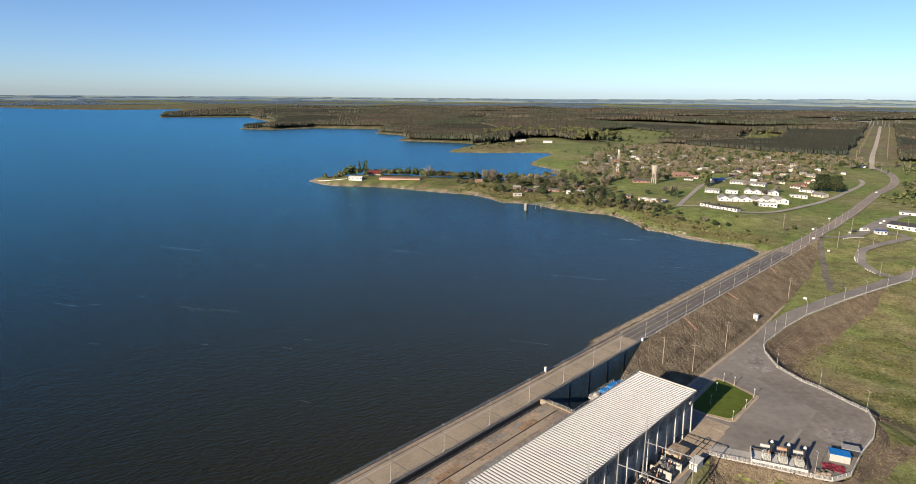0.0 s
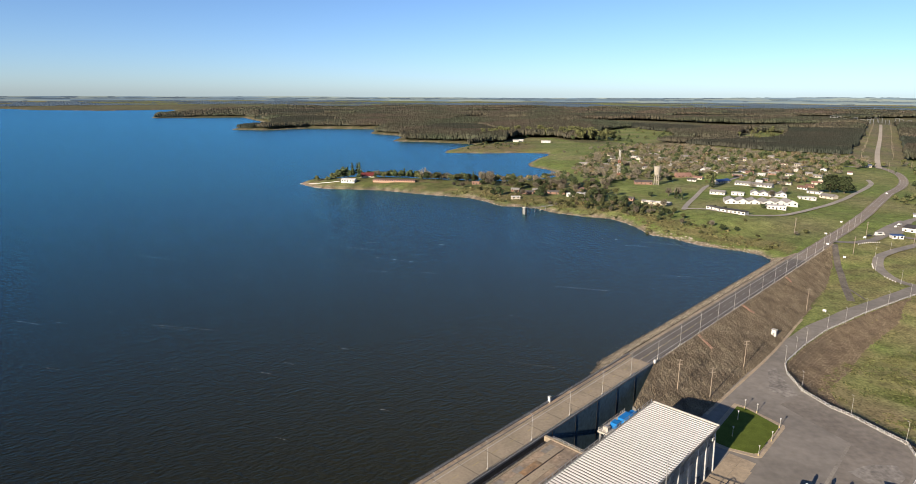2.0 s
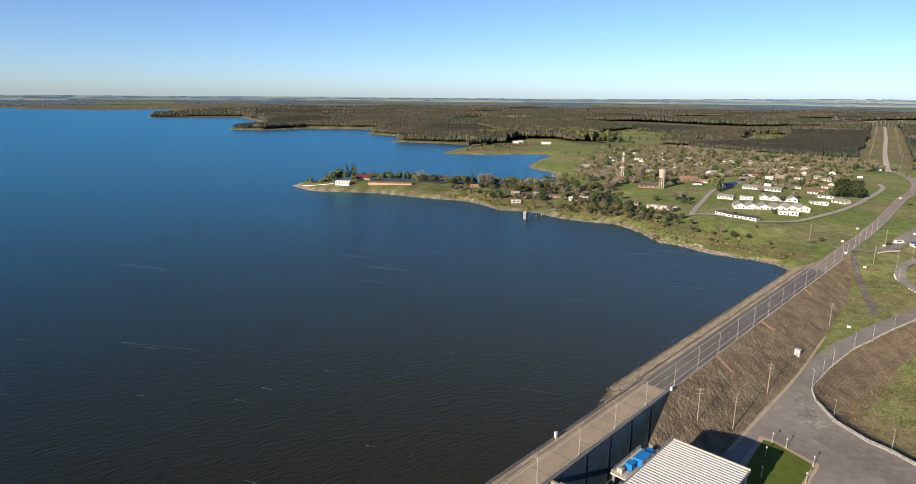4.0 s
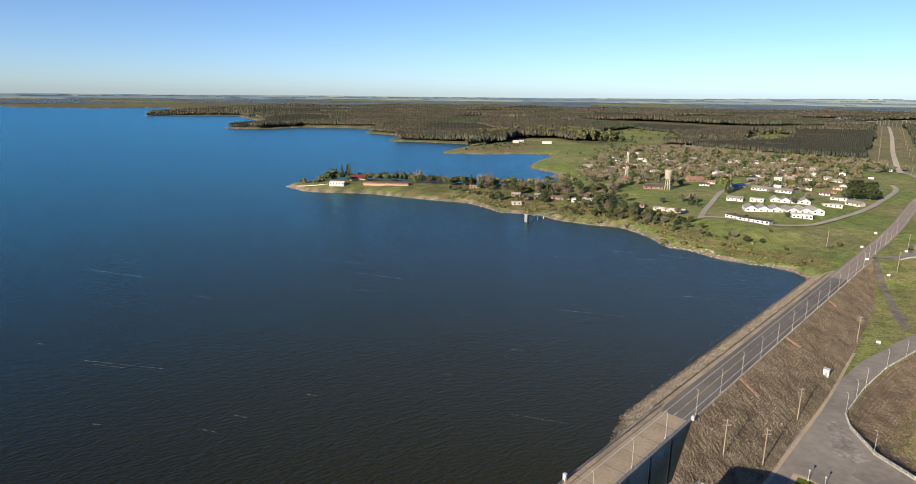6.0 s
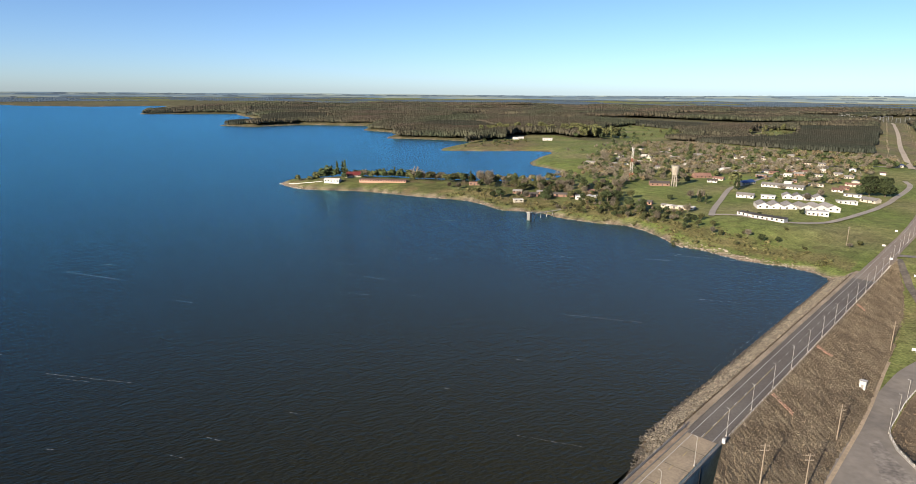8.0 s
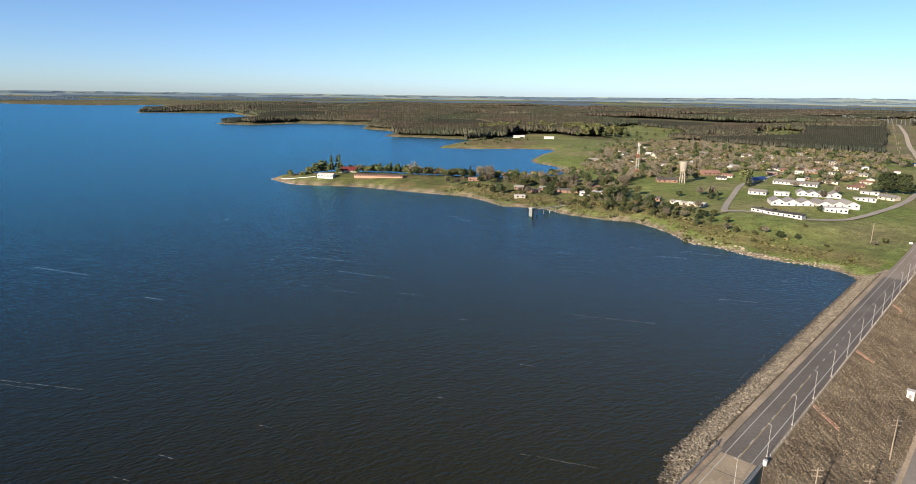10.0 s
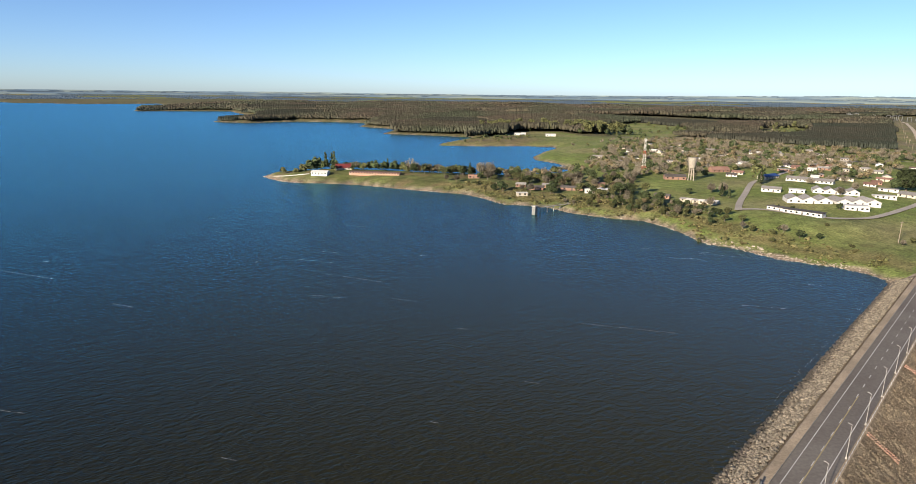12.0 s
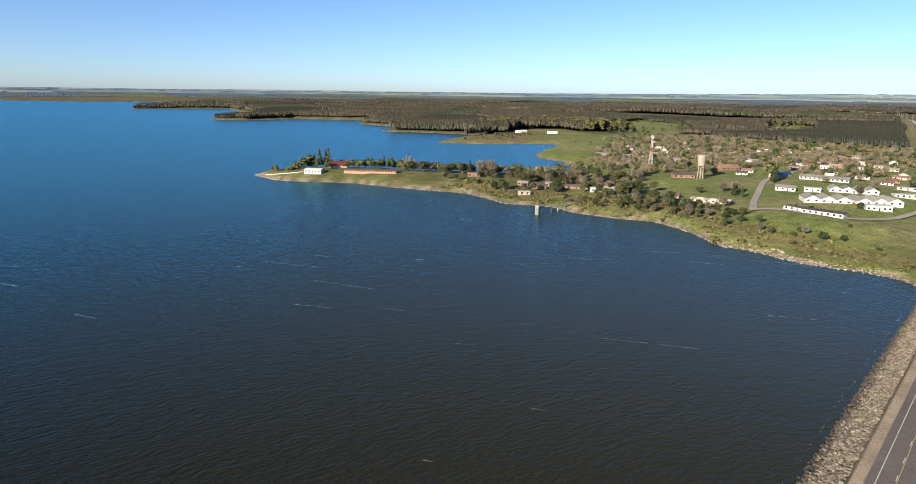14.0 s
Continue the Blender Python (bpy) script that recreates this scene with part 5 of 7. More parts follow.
# utility poles along the foot of the slope
def utility_pole(h=13.2):
    ob = thing("utility_pole", "weathered wooden utility pole with two crossarms", "utility pole", group="utility poles")
    part("pole", Build().tube((0, 0, -0.6), (0, 0, h), 0.2, 0.13, 8), POLE_WOOD, ob)
    for z in (h - 0.7, h - 2.2):
        arm = part("crossarm", Build().box(-1.2, 1.2, -0.08, 0.08, z - 0.07, z + 0.08), POLE_WOOD, ob)
        for x in (-1.1, -0.5, 0.5, 1.1):
            part("insulator", Build().tube((x, 0, z + 0.12), (x, 0, z + 0.4), 0.07, 0.05, 6), POLE_WOOD, arm)
    return ob


up = utility_pole()
pole_spots = [(12.8, -8.0), (21.5, 3.6), (21.2, 42.2), (20.4, 141.8)]
for i, (n, s) in enumerate(pole_spots):
    fn, fz = foot(s)
    t = min(1, (n - 0.9) / (fn - 0.9))
    z = 4.66 + (fz - 4.66) * t
    m = DAM @ Matrix.Translation((n, s, z)) @ Matrix.Rotation(radians(40), 4, "Z")
    if i == 0:
        up.matrix_world = m
    else:
        copy_thing(up, m)
# poles of the power line beside the dirt road
for k in range(9):
    for off in (-22.0, 21.0):
        x, y = 650 + k * 70.0, 1036 + k * 111.0
        x, y = x + off * 0.85, y - off * 0.53
        pl = copy_thing(up, Matrix.Translation((x, y, gz(x, y))) @ Matrix.Rotation(radians(-32), 4, "Z"))
        tagged(pl, "pale utility pole along the straight dirt road", group="plantation line poles")
# one wire between the yard poles
wire = Build()
for (n0, s0), (n1, s1) in zip(pole_spots, pole_spots[1:]):
    prev = None
    for k in range(13):
        t = k / 12
        p = Vector((n0 + (n1 - n0) * t, s0 + (s1 - s0) * t, 5.2 - 4 * t * (1 - t) * 1.2))
        if prev is not None:
            wire.tube(prev, p, 0.02, n=3, cap=False)
        prev = p
solid("cable", wire, DARK_METAL, "thin dark cable between the wooden utility poles", "cable", DAM)


def hut(name, label, cat, m, w, d, h, wall, roof, window=True):
    ob = thing(name, label, cat, m)
    part("wall", Build().box(-w, w, -d, d, -0.4, h), wall, ob)
    part("roof", Build().box(-w - 0.2, w + 0.2, -d - 0.2, d + 0.2, h, h + 0.18), roof, ob)
    if window:
        dr = part("door", Build().box(-0.45, 0.45, -d - 0.06, -d, 0, 2.0), GREY_ROOF, ob)
        part("handle", Build().box(0.28, 0.36, -d - 0.12, -d - 0.06, 0.95, 1.1), STEEL, dr)
        part("window", Build().box(-w - 0.05, -w, -0.5, 0.5, 1.0, 1.8), GLASS_DARK, ob)
    return ob


hut("guard_hut", "small white guard hut on the brushy slope", "hut", DAM @ Matrix.Translation((19.6, 88.6, -5.3)), 1.05, 1.05, 3.2, WHITE_PAINT, WHITE_PAINT)
hut("shed", "low sandy shed beside the powerhouse", "shed", DAM @ Matrix.Translation((44.6, -61.5, YARD + 0.1)), 2.6, 3.4, 2.7, CONCRETE, DECK)
hut("container", "white steel container at the apron edge", "container", DAM @ Matrix.Translation((51.6, -62.5, YARD + 0.1)), 1.25, 2.5, 2.5, WHITE_PAINT, WHITE_PAINT, False)
hut("container", "white container with bright blue roof in the yard", "container", DAM @ Matrix.Translation((84.5, -24.0, YARD + 0.06)) @ Matrix.Rotation(0.35, 4, "Z"), 3.0, 1.9, 2.6, PALE_CONCRETE, BLUE, False)
hut("container", "dark open container with pale roof in the yard", "container", DAM @ Matrix.Translation((86.3, -17.6, YARD + 0.06)) @ Matrix.Rotation(0.35, 4, "Z"), 2.6, 1.6, 2.4, DARK_METAL, GREY_ROOF, False)
pile_rng = random.Random(8)
pile = thing("pallet_stack", "pile of faded red pallets on the yard", "pallets", DAM @ Matrix.Translation((84.6, -30.6, YARD + 0.06)) @ Matrix.Rotation(0.35, 4, "Z"))
for i in range(7):
    for j in range(3):
        h = pile_rng.uniform(0.14, 0.5)
        part("pallet", Build().box(-3.4 + i * 0.95, -2.55 + i * 0.95, -2.2 + j * 1.5, -0.9 + j * 1.5, 0, h), RUSTRED, pile)
for n, s in ((81.6, -38.2), (83.0, -37.0), (84.2, -36.0)):
    hut("crate", "weathered wooden crate on the yard", "crate", DAM @ Matrix.Translation((n, s, YARD + 0.06)), 0.9, 0.8, 0.9, POLE_WOOD, POLE_WOOD, False)


# ---- vegetation ----
def crown_mesh(name, rng, r, h, base, clumps, size, mat, shape="round"):
    """A crown of many ragged clumps with gaps, in an uneven outline."""
    b = Build()
    lobes = [(rng.uniform(-0.5, 0.5) * r, rng.uniform(-0.5, 0.5) * r, rng.uniform(0.3, 0.8), rng.uniform(0.5, 0.8)) for _ in range(5)]
    for i in range(clumps):
        if shape == "cone":
            t = rng.random() ** 0.8
            rad = r * (1 - t) * rng.uniform(0.5, 1.05)
            a = rng.uniform(0, 6.283)
            c = (math.cos(a) * rad, math.sin(a) * rad, base + t * h)
            k = size * (1.15 - 0.7 * t)
        else:
            lx, ly, lz, lr = rng.choice(lobes)
            d = Vector((rng.gauss(0, 1), rng.gauss(0, 1), rng.gauss(0, 1))).normalized() * rng.uniform(0.55, 1.0)
            c = (lx + d.x * r * lr, ly + d.y * r * lr, base + h * min(max(lz + d.z * 0.38, 0.02), 1.0))
            k = size
        b.lump(c, k * rng.uniform(0.6, 1.3), rng, (1, 1, 0.8), 0.5, True)
    return b.mesh(name, mat)


def trunk_mesh(rng, h, r, limbs, reach, lean=0.0):
    b = Build()
    top = (rng.uniform(-lean, lean), rng.uniform(-lean, lean), h)
    b.tube((0, 0, -0.5), top, r, r * 0.45, 7)
    for i in range(limbs):
        t = rng.uniform(0.35, 0.9)
        a = rng.uniform(0, 6.283)
        p = Vector((top[0] * t, top[1] * t, h * t))
        q = p + Vector((math.cos(a) * reach * rng.uniform(0.5, 1), math.sin(a) * reach * rng.uniform(0.5, 1), h * rng.uniform(0.2, 0.5)))
        b.tube(p, q, r * 0.4, r * 0.15, 5)
    return b.mesh("trunk", BARK)


def twig_mesh(rng, r, h, base, count, mat):
    """A leafless crown: limbs that fork into thin twigs."""
    b = Build()
    for i in range(count):
        a, e = rng.uniform(0, 6.283), rng.uniform(0.25, 1.35)
        l = rng.uniform(0.35, 1.0)
        p = Vector((math.cos(a) * math.cos(e) * r * l * 0.55, math.sin(a) * math.cos(e) * r * l * 0.55, base + math.sin(e) * h * l * 0.65))
        d = Vector((math.cos(a + rng.uniform(-.6, .6)), math.sin(a + rng.uniform(-.6, .6)), rng.uniform(0.3, 1.3))).normalized() * r * rng.uniform(0.25, 0.55)
        w = rng.uniform(0.10, 0.26)
        b.tube(p, p + d, w, w * 0.4, 3, False)
        for k in range(2):
            q = p + d * rng.uniform(0.4, 1)
            b.tube(q, q + Vector((rng.uniform(-1, 1), rng.uniform(-1, 1), rng.uniform(0.1, 1))) * r * 0.24, w * 0.7, w * 0.3, 3, False)
    return b.mesh("crown", mat)


tree_rng = random.Random(42)
KINDS = {}
for kind, n_var in (("grand", 2), ("round", 4), ("conifer", 3), ("tall", 3), ("rust", 3), ("bare", 5), ("shrub", 3), ("olive", 3)):
    KINDS[kind] = []
    for v in range(n_var):
        r = tree_rng
        if kind == "round":
            KINDS[kind].append((trunk_mesh(r, 5, 0.35, 5, 2.5), crown_mesh("crown", r, 4.2, 6.5, 2.0, 230, 0.72, LEAF_DARK), "crown", "dark evergreen tree with a broad leafy crown"))
        elif kind == "grand":
            KINDS[kind].append((trunk_mesh(r, 9, 0.7, 8, 6.0), crown_mesh("crown", r, 10.5, 15.5, 2.2, 620, 1.25, LEAF_DARK), "crown", "very large dark evergreen with a broad dense crown"))
        elif kind == "olive":
            KINDS[kind].append((trunk_mesh(r, 4.5, 0.3, 5, 2.2), crown_mesh("crown", r, 3.6, 5.5, 1.8, 200, 0.65, LEAF_OLIVE), "crown", "olive green broadleaf tree with a loose crown"))
        elif kind == "conifer":
            KINDS[kind].append((trunk_mesh(r, 12, 0.4, 2, 1.0), crown_mesh("crown", r, 3.0, 13.0, 1.4, 230, 0.75, LEAF_DARK, "cone"), "crown", "tall dark conifer with a pointed crown"))
        elif kind == "tall":
            KINDS[kind].append((trunk_mesh(r, 11, 0.4, 7, 2.5, 0.8), crown_mesh("crown", r, 3.8, 9.5, 6.0, 220, 0.75, LEAF_OLIVE), "crown", "tall eucalyptus with a loose olive crown"))
        elif kind == "rust":
            KINDS[kind].append((trunk_mesh(r, 4.5, 0.3, 5, 2.2), crown_mesh("crown", r, 3.3, 5.0, 1.8, 190, 0.58, LEAF_RUST), "crown", "broadleaf tree with rust brown winter leaves"))
        elif kind == "bare":
            KINDS[kind].append((trunk_mesh(r, 5.5, 0.3, 8, 2.4), twig_mesh(r, 4.6, 8.5, 2.2, 230, TWIGS), "crown", "leafless winter tree with a grey-brown twiggy crown"))
        else:
            KINDS[kind].append((trunk_mesh(r, 0.8, 0.12, 3, 0.8), crown_mesh("crown", r, 1.7, 1.8, 0.1, 45, 0.5, LEAF_OLIVE), "crown", "low olive green shrub on the grass"))

FAR_KINDS = {
    "round": (crown_mesh("crown", tree_rng, 4.2, 6.5, 1.4, 30, 1.7, LEAF_DARK), 0), "olive": (crown_mesh("crown", tree_rng, 3.6, 5.5, 1.2, 28, 1.5, LEAF_OLIVE), 1),
    "conifer": (crown_mesh("crown", tree_rng, 3.0, 13.0, 1.2, 34, 1.5, LEAF_DARK, "cone"), 0), "tall": (crown_mesh("crown", tree_rng, 3.8, 12.0, 3.5, 30, 1.7, LEAF_OLIVE), 1),
    "rust": (crown_mesh("crown", tree_rng, 3.3, 5.0, 1.2, 26, 1.4, LEAF_RUST), 2), "bare": (twig_mesh(tree_rng, 4.8, 8.0, 1.0, 75, TWIGS), 3), "shrub": (crown_mesh("crown", tree_rng, 1.7, 1.8, 0.1, 14, 0.8, LEAF_OLIVE), 1)}
FAR_KINDS = {k: (np.array([v.co[:] for v in m.vertices]), [tuple(p.vertices) for p in m.polygons], i) for k, (m, i) in FAR_KINDS.items()}

tree_list = []


def tree(kind, x, y, size=1.0, z=None):
    tree_list.append((kind, x, y, size, tree_rng.randrange(99), tree_rng.uniform(0, 6.28)))


HOUSES = []
# single trees that stand out: on the point
for kind, x, y, sz in (("olive", -205, 765, 0.8), ("shrub", -192, 763, 1.6), ("shrub", -186, 768, 1.8), ("round", -176, 765, 1.0), ("round", -172, 776, 1.25), ("round", -180, 778, 1.0),
                       ("conifer", -161, 768, 0.95), ("conifer", -152, 770, 1.0), ("conifer", -156, 776, 0.9), ("round", -149, 755, 0.7), ("bare", -130, 772, 1.0), ("olive", -118, 764, 0.9), ("round", -108, 764, 1.0),
                       ("round", -99, 764, 0.9), ("conifer", -95, 766, 0.7), ("round", -88, 764, 1.0), ("olive", -79, 762, 0.95), ("bare", -70, 764, 1.5), ("round", -66, 752, 0.9), ("olive", -54, 746, 1.0), ("rust", -45, 750, 0.8),
                       ("olive", -34, 742, 1.0), ("olive", -26, 748, 0.9), ("round", -15, 745, 1.0), ("conifer", -8, 738, 0.8), ("bare", 3, 738, 1.2), ("bare", 12, 736, 1.2), ("rust", 8, 745, 0.9), ("bare", -30, 712, 0.7), ("bare", -20, 706, 0.8), ("olive", -2, 690, 0.7),
                       ("round", 22, 668, 1.15), ("round", 15, 672, 0.8), ("round", 45, 700, 1.0), ("round", 68, 712, 1.2), ("conifer", 60, 722, 0.9), ("bare", 84, 712, 1.25), ("bare", 90, 706, 1.2), ("bare", 96, 712, 1.2), ("round", 108, 712, 1.3), ("round", 98, 728, 1.2),
                       ("olive", 121, 698, 1.3), ("round", 131, 690, 1.0), ("bare", 127, 660, 0.9), ("round", 120, 642, 1.25), ("round", 128, 646, 1.2), ("round", 133, 618, 1.15), ("round", 141, 604, 1.1), ("olive", 146, 660, 1.0), ("round", 150, 588, 0.9), ("olive", 136, 588, 0.9),
                       ("bare", 146, 572, 0.7), ("olive", 150, 566, 0.7), ("bare", 176, 590, 0.9), ("rust", 170, 588, 0.7), ("conifer", 203, 640, 0.75), ("conifer", 207, 634, 0.65), ("bare", 207, 648, 1.2), ("bare", 200, 655, 1.0), ("round", 172, 562, 0.5), ("round", 180, 650, 0.7),
                       ("tall", 258, 706, 1.15), ("tall", 266, 712, 1.1), ("conifer", 262, 702, 1.1), ("tall", 305, 768, 1.0), ("round", 198, 501, 0.65), ("round", 208, 498, 0.5), ("shrub", 186, 512, 1.2), ("shrub", 219, 483, 1.0), ("shrub", 224, 520, 1.0),
                       ("grand", 388, 692, 1.0), ("grand", 402, 690, 0.95), ("round", 376, 690, 1.3), ("round", 412, 694, 1.2), ("round", 225, 566, 0.45), ("round", 219, 575, 0.4), ("round", 264, 577, 0.55), ("bare", 300, 640, 0.9), ("bare", 320, 655, 0.9),
                       ("shrub", 262, 494, 1.6), ("bare", 250, 486, 0.45), ("olive", 430, 650, 0.8), ("conifer", 560, 850, 0.5), ("olive", 166, 752, 0.9), ("round", 154, 752, 0.9), ("bare", 188, 735, 1.0), ("bare", 215, 745, 1.0), ("olive", 230, 760, 1.0)):
    tree(kind, x, y, sz * (1.3 if x < 20 and y > 730 else 1.0))

veg_rng = random.Random(77)


def scatter(poly, count, kinds, lo, hi, clear=None):
    xs, ys = [p[0] for p in poly], [p[1] for p in poly]
    placed = 0
    px, py = np.array([veg_rng.uniform(min(xs), max(xs)) for _ in range(count * 3)]), np.array([veg_rng.uniform(min(ys), max(ys)) for _ in range(count * 3)])
    ok = inside(px, py, poly) & inside(px, py, LAND) & (line_distance(px, py, LAND, True) > 6)
    for pts, w in ROADS.values():
        ok &= line_distance(px, py, pts) > w / 2 + 3
    for (hx, hy, hr) in HOUSE_CLEAR:
        ok &= np.hypot(px - hx, py - hy) > hr
    for x, y in zip(px[ok], py[ok]):
        if placed >= count:
            break
        placed += 1
        tree(veg_rng.choice(kinds), float(x), float(y), veg_rng.uniform(lo, hi))


# ---- houses ----
def house(x, y, turn, l, d, h, wall, roof, style="gable", label="", windows=4, z=None, rise=None):
    """l: length along its own x, d: depth; turn in degrees. Its front faces the lake."""
    base = gz(x, y) if z is None else z
    ob = thing("house", label or "low village house with pitched roof", "house", Matrix.Translation((x, y, base)) @ Matrix.Rotation(radians(turn), 4, "Z"), group="village houses")
    part("wall", Build().box(-l / 2, l / 2, -d / 2, d / 2, -1.2, h), wall, ob)
    rise = rise if rise is not None else d * 0.22
    if style == "flat":
        part("roof", Build().box(-l / 2 - 0.4, l / 2 + 0.4, -d / 2 - 0.4, d / 2 + 0.4, h, h + 0.3), roof, ob)
    elif style == "gable":
        rb = Build().prism([(-d / 2 - 0.5, h - 0.1), (0, h + rise), (d / 2 + 0.5, h - 0.1), (d / 2 + 0.5, h - 0.3), (0, h + rise - 0.2), (-d / 2 - 0.5, h - 0.3)],
                           [((-l / 2 - 0.4, 0, 0), (0, 1)), ((l / 2 + 0.4, 0, 0), (0, 1))])
        part("roof", rb, roof, ob)
        gb = Build()
        for xx in (-l / 2, l / 2):
            gb.prism([(-d / 2, h - 0.02), (0, h + rise - 0.2), (d / 2, h - 0.02)], [((xx - 0.1, 0, 0), (0, 1)), ((xx + 0.1, 0, 0), (0, 1))])
        part("gable", gb, wall, ob)
    else:
        n = int(style[3:])
        w = l / n
        for i in range(n):
            x0 = -l / 2 + i * w
            rb = Build().prism([(x0, h), (x0 + w / 2, h + rise), (x0 + w, h), (x0 + w, h - 0.22), (x0 + w / 2, h + rise - 0.22), (x0, h - 0.22)],
                               [((0, -d / 2 - 0.5, 0), (1, 0)), ((0, d / 2 + 0.5, 0), (1, 0))])
            part("roof", rb, roof, ob)
            gb = Build().prism([(x0 + 0.1, h - 0.25), (x0 + w / 2, h + rise - 0.25), (x0 + w - 0.1, h - 0.25)], [((0, -d / 2 - 0.02, 0), (1, 0)), ((0, -d / 2 + 0.25, 0), (1, 0))])
            part("gable", gb, wall, ob)
    for i in range(windows):
        cx = -l / 2 + l * (i + 0.5) / windows
        if i == windows // 2 and windows > 2:
            dr = part("door", Build().box(cx - 0.5, cx + 0.5, -d / 2 - 0.05, -d / 2 + 0.1, 0, 2.1), DARK_ROOF, ob)
        else:
            wn_ = part("window", Build().box(cx - 0.7, cx + 0.7, -d / 2 - 0.04, -d / 2 + 0.1, 1.0, 2.2), GLASS_DARK, ob)
            part("sill", Build().box(cx - 0.8, cx + 0.8, -d / 2 - 0.14, -d / 2, 0.9, 1.0), wall, wn_)
    HOUSE_CLEAR.append((x, y, max(l, d) * 0.5 + 2.5))
    return ob


HOUSE_CLEAR = []
house(228, 556, -46, 25, 8, 2.7, WHITE_PAINT, DARK_ROOF, "flat", "long white school wing with dark flat roof", 7, 9.0)
house(218, 570, -60, 16, 7, 2.6, WHITE_PAINT, DARK_ROOF, "flat", "white school wing with dark flat roof", 4, 9.0)
house(256, 607, -14, 31, 17, 2.9, WHITE_PAINT, GREY_ROOF, "saw3", "white school hall with grey gabled roofs", 6, 9.4, 2.6)
house(288, 602, -3, 32, 17, 2.9, WHITE_PAINT, GREY_ROOF, "saw3", "white school hall with grey gabled roofs", 6, 9.4, 2.4)
house(302, 652, -21, 34, 14, 2.8, WHITE_PAINT, GREY_ROOF, "saw4", "white school hall with four grey gabled roofs", 7, 9.9, 2.3)
house(276, 578, -12, 16, 7, 3.4, WHITE_PAINT, WHITE_PAINT, "flat", "white school block with flat roof", 5, 8.9)
house(254, 662, -32, 15, 8, 2.8, WHITE_PAINT, GREY_ROOF, "gable", "white village hall with shallow grey roof", 4)
house(272, 655, -27, 12, 7, 2.8, WHITE_PAINT, WHITE_PAINT, "flat", "small white flat-roofed house", 3)
house(316, 719, -40, 40, 9, 2.7, WHITE_PAINT, GREY_ROOF, "gable", "long white row house with grey roof", 11)
house(329, 735, -35, 7, 6, 4.4, WHITE_PAINT, WHITE_PAINT, "gable", "small white house with steep gable", 2)
house(337, 642, -12, 16, 7, 2.4, WHITE_PAINT, WHITE_PAINT, "flat", "low white classroom block", 4)
house(367, 656, -60, 14, 10, 2.6, CREAM, GREY_ROOF, "gable", "pale house with broad grey roof", 3)
house(289, 746, 36, 24, 9, 2.8, CREAM, BLUE_ROOF, "gable", "long shed with deep blue roof", 5)
house(262, 803, 9, 20, 10, 2.6, BRICK_WALL, RED_TILE, "gable", "brick house with wide red roof", 4, None, 3.2)
house(97, 655, -8, 9, 7, 3.2, WHITE_PAINT, WHITE_PAINT, "flat", "white lakeside house with flat roof", 2)
house(109, 652, -8, 13, 8, 3.2, WHITE_PAINT, WHITE_PAINT, "saw2", "white lakeside house with arched roofs", 3, None, 1.2)
house(38, 647, 8, 9, 5, 2.4, CREAM, WHITE_PAINT, "flat", "small pale lakeside shack", 2)
house(-160, 743, -8, 17, 9, 2.6, WHITE_PAINT, WHITE_PAINT, "gable", "clubhouse with low white roof on the point", 5, None, 1.6)
house(-104, 743, -6, 52, 9, 2.2, PINK, RED_TILE, "flat", "long pink lodge with rows of windows", 18)
house(-143, 768, 20, 18, 11, 2.4, CREAM, DARK_RED, "gable", "house with bright red tiled roof on the point", 3, None, 3.4)
house(-4, 728, 2, 11, 7, 2.6, BRICK_WALL, PINK, "flat", "pink brick house near the shore", 3)
for k in range(6):
    t = k / 5
    house(164 + 19 * t + 2, 620 - 16 * t, -40, 4.4, 6, 2.4, CREAM, WHITE_PAINT if k % 2 else GREY_ROOF, "gable", "narrow pale row house with patched roof", 1, None, 0.8)
for x, y, l, m in ((153, 634, 12, DARK_ROOF), (84, 670, 20, DARK_ROOF), (52, 674, 14, DARK_ROOF), (64, 684, 10, GREY_ROOF), (112, 690, 9, RED_TILE), (40, 690, 9, GREY_ROOF)):
    house(x, y, -30 if x > 120 else -12, l, 6, 2.6, BRICK_WALL, m, "gable", "small brick cabin under trees with dark roof", 3)
house(193, 733, -6, 20, 9, 3.0, BRICK_WALL, DARK_ROOF, "gable", "brick house beside the water tower", 4)
for k in range(8):
    t = k / 7
    house(299 + 46 * t, 972 - 20 * t, -22, 5.4, 7, 3.0, WHITE_PAINT, (GREY_ROOF, WHITE_PAINT, RED_TILE, DARK_ROOF)[k % 4], "gable", "small white village house in a row", 2)
town_rng = random.Random(9)
extra_lots = []
for row in range(8):
    for k in range(7):
        u, w_ = 190 + k * 42 + row * 6, 865 + row * 34 - k * 9
        if town_rng.random() < 0.72 and u < 500:
            extra_lots.append((u + town_rng.uniform(-7, 7), w_ + town_rng.uniform(-7, 7)))
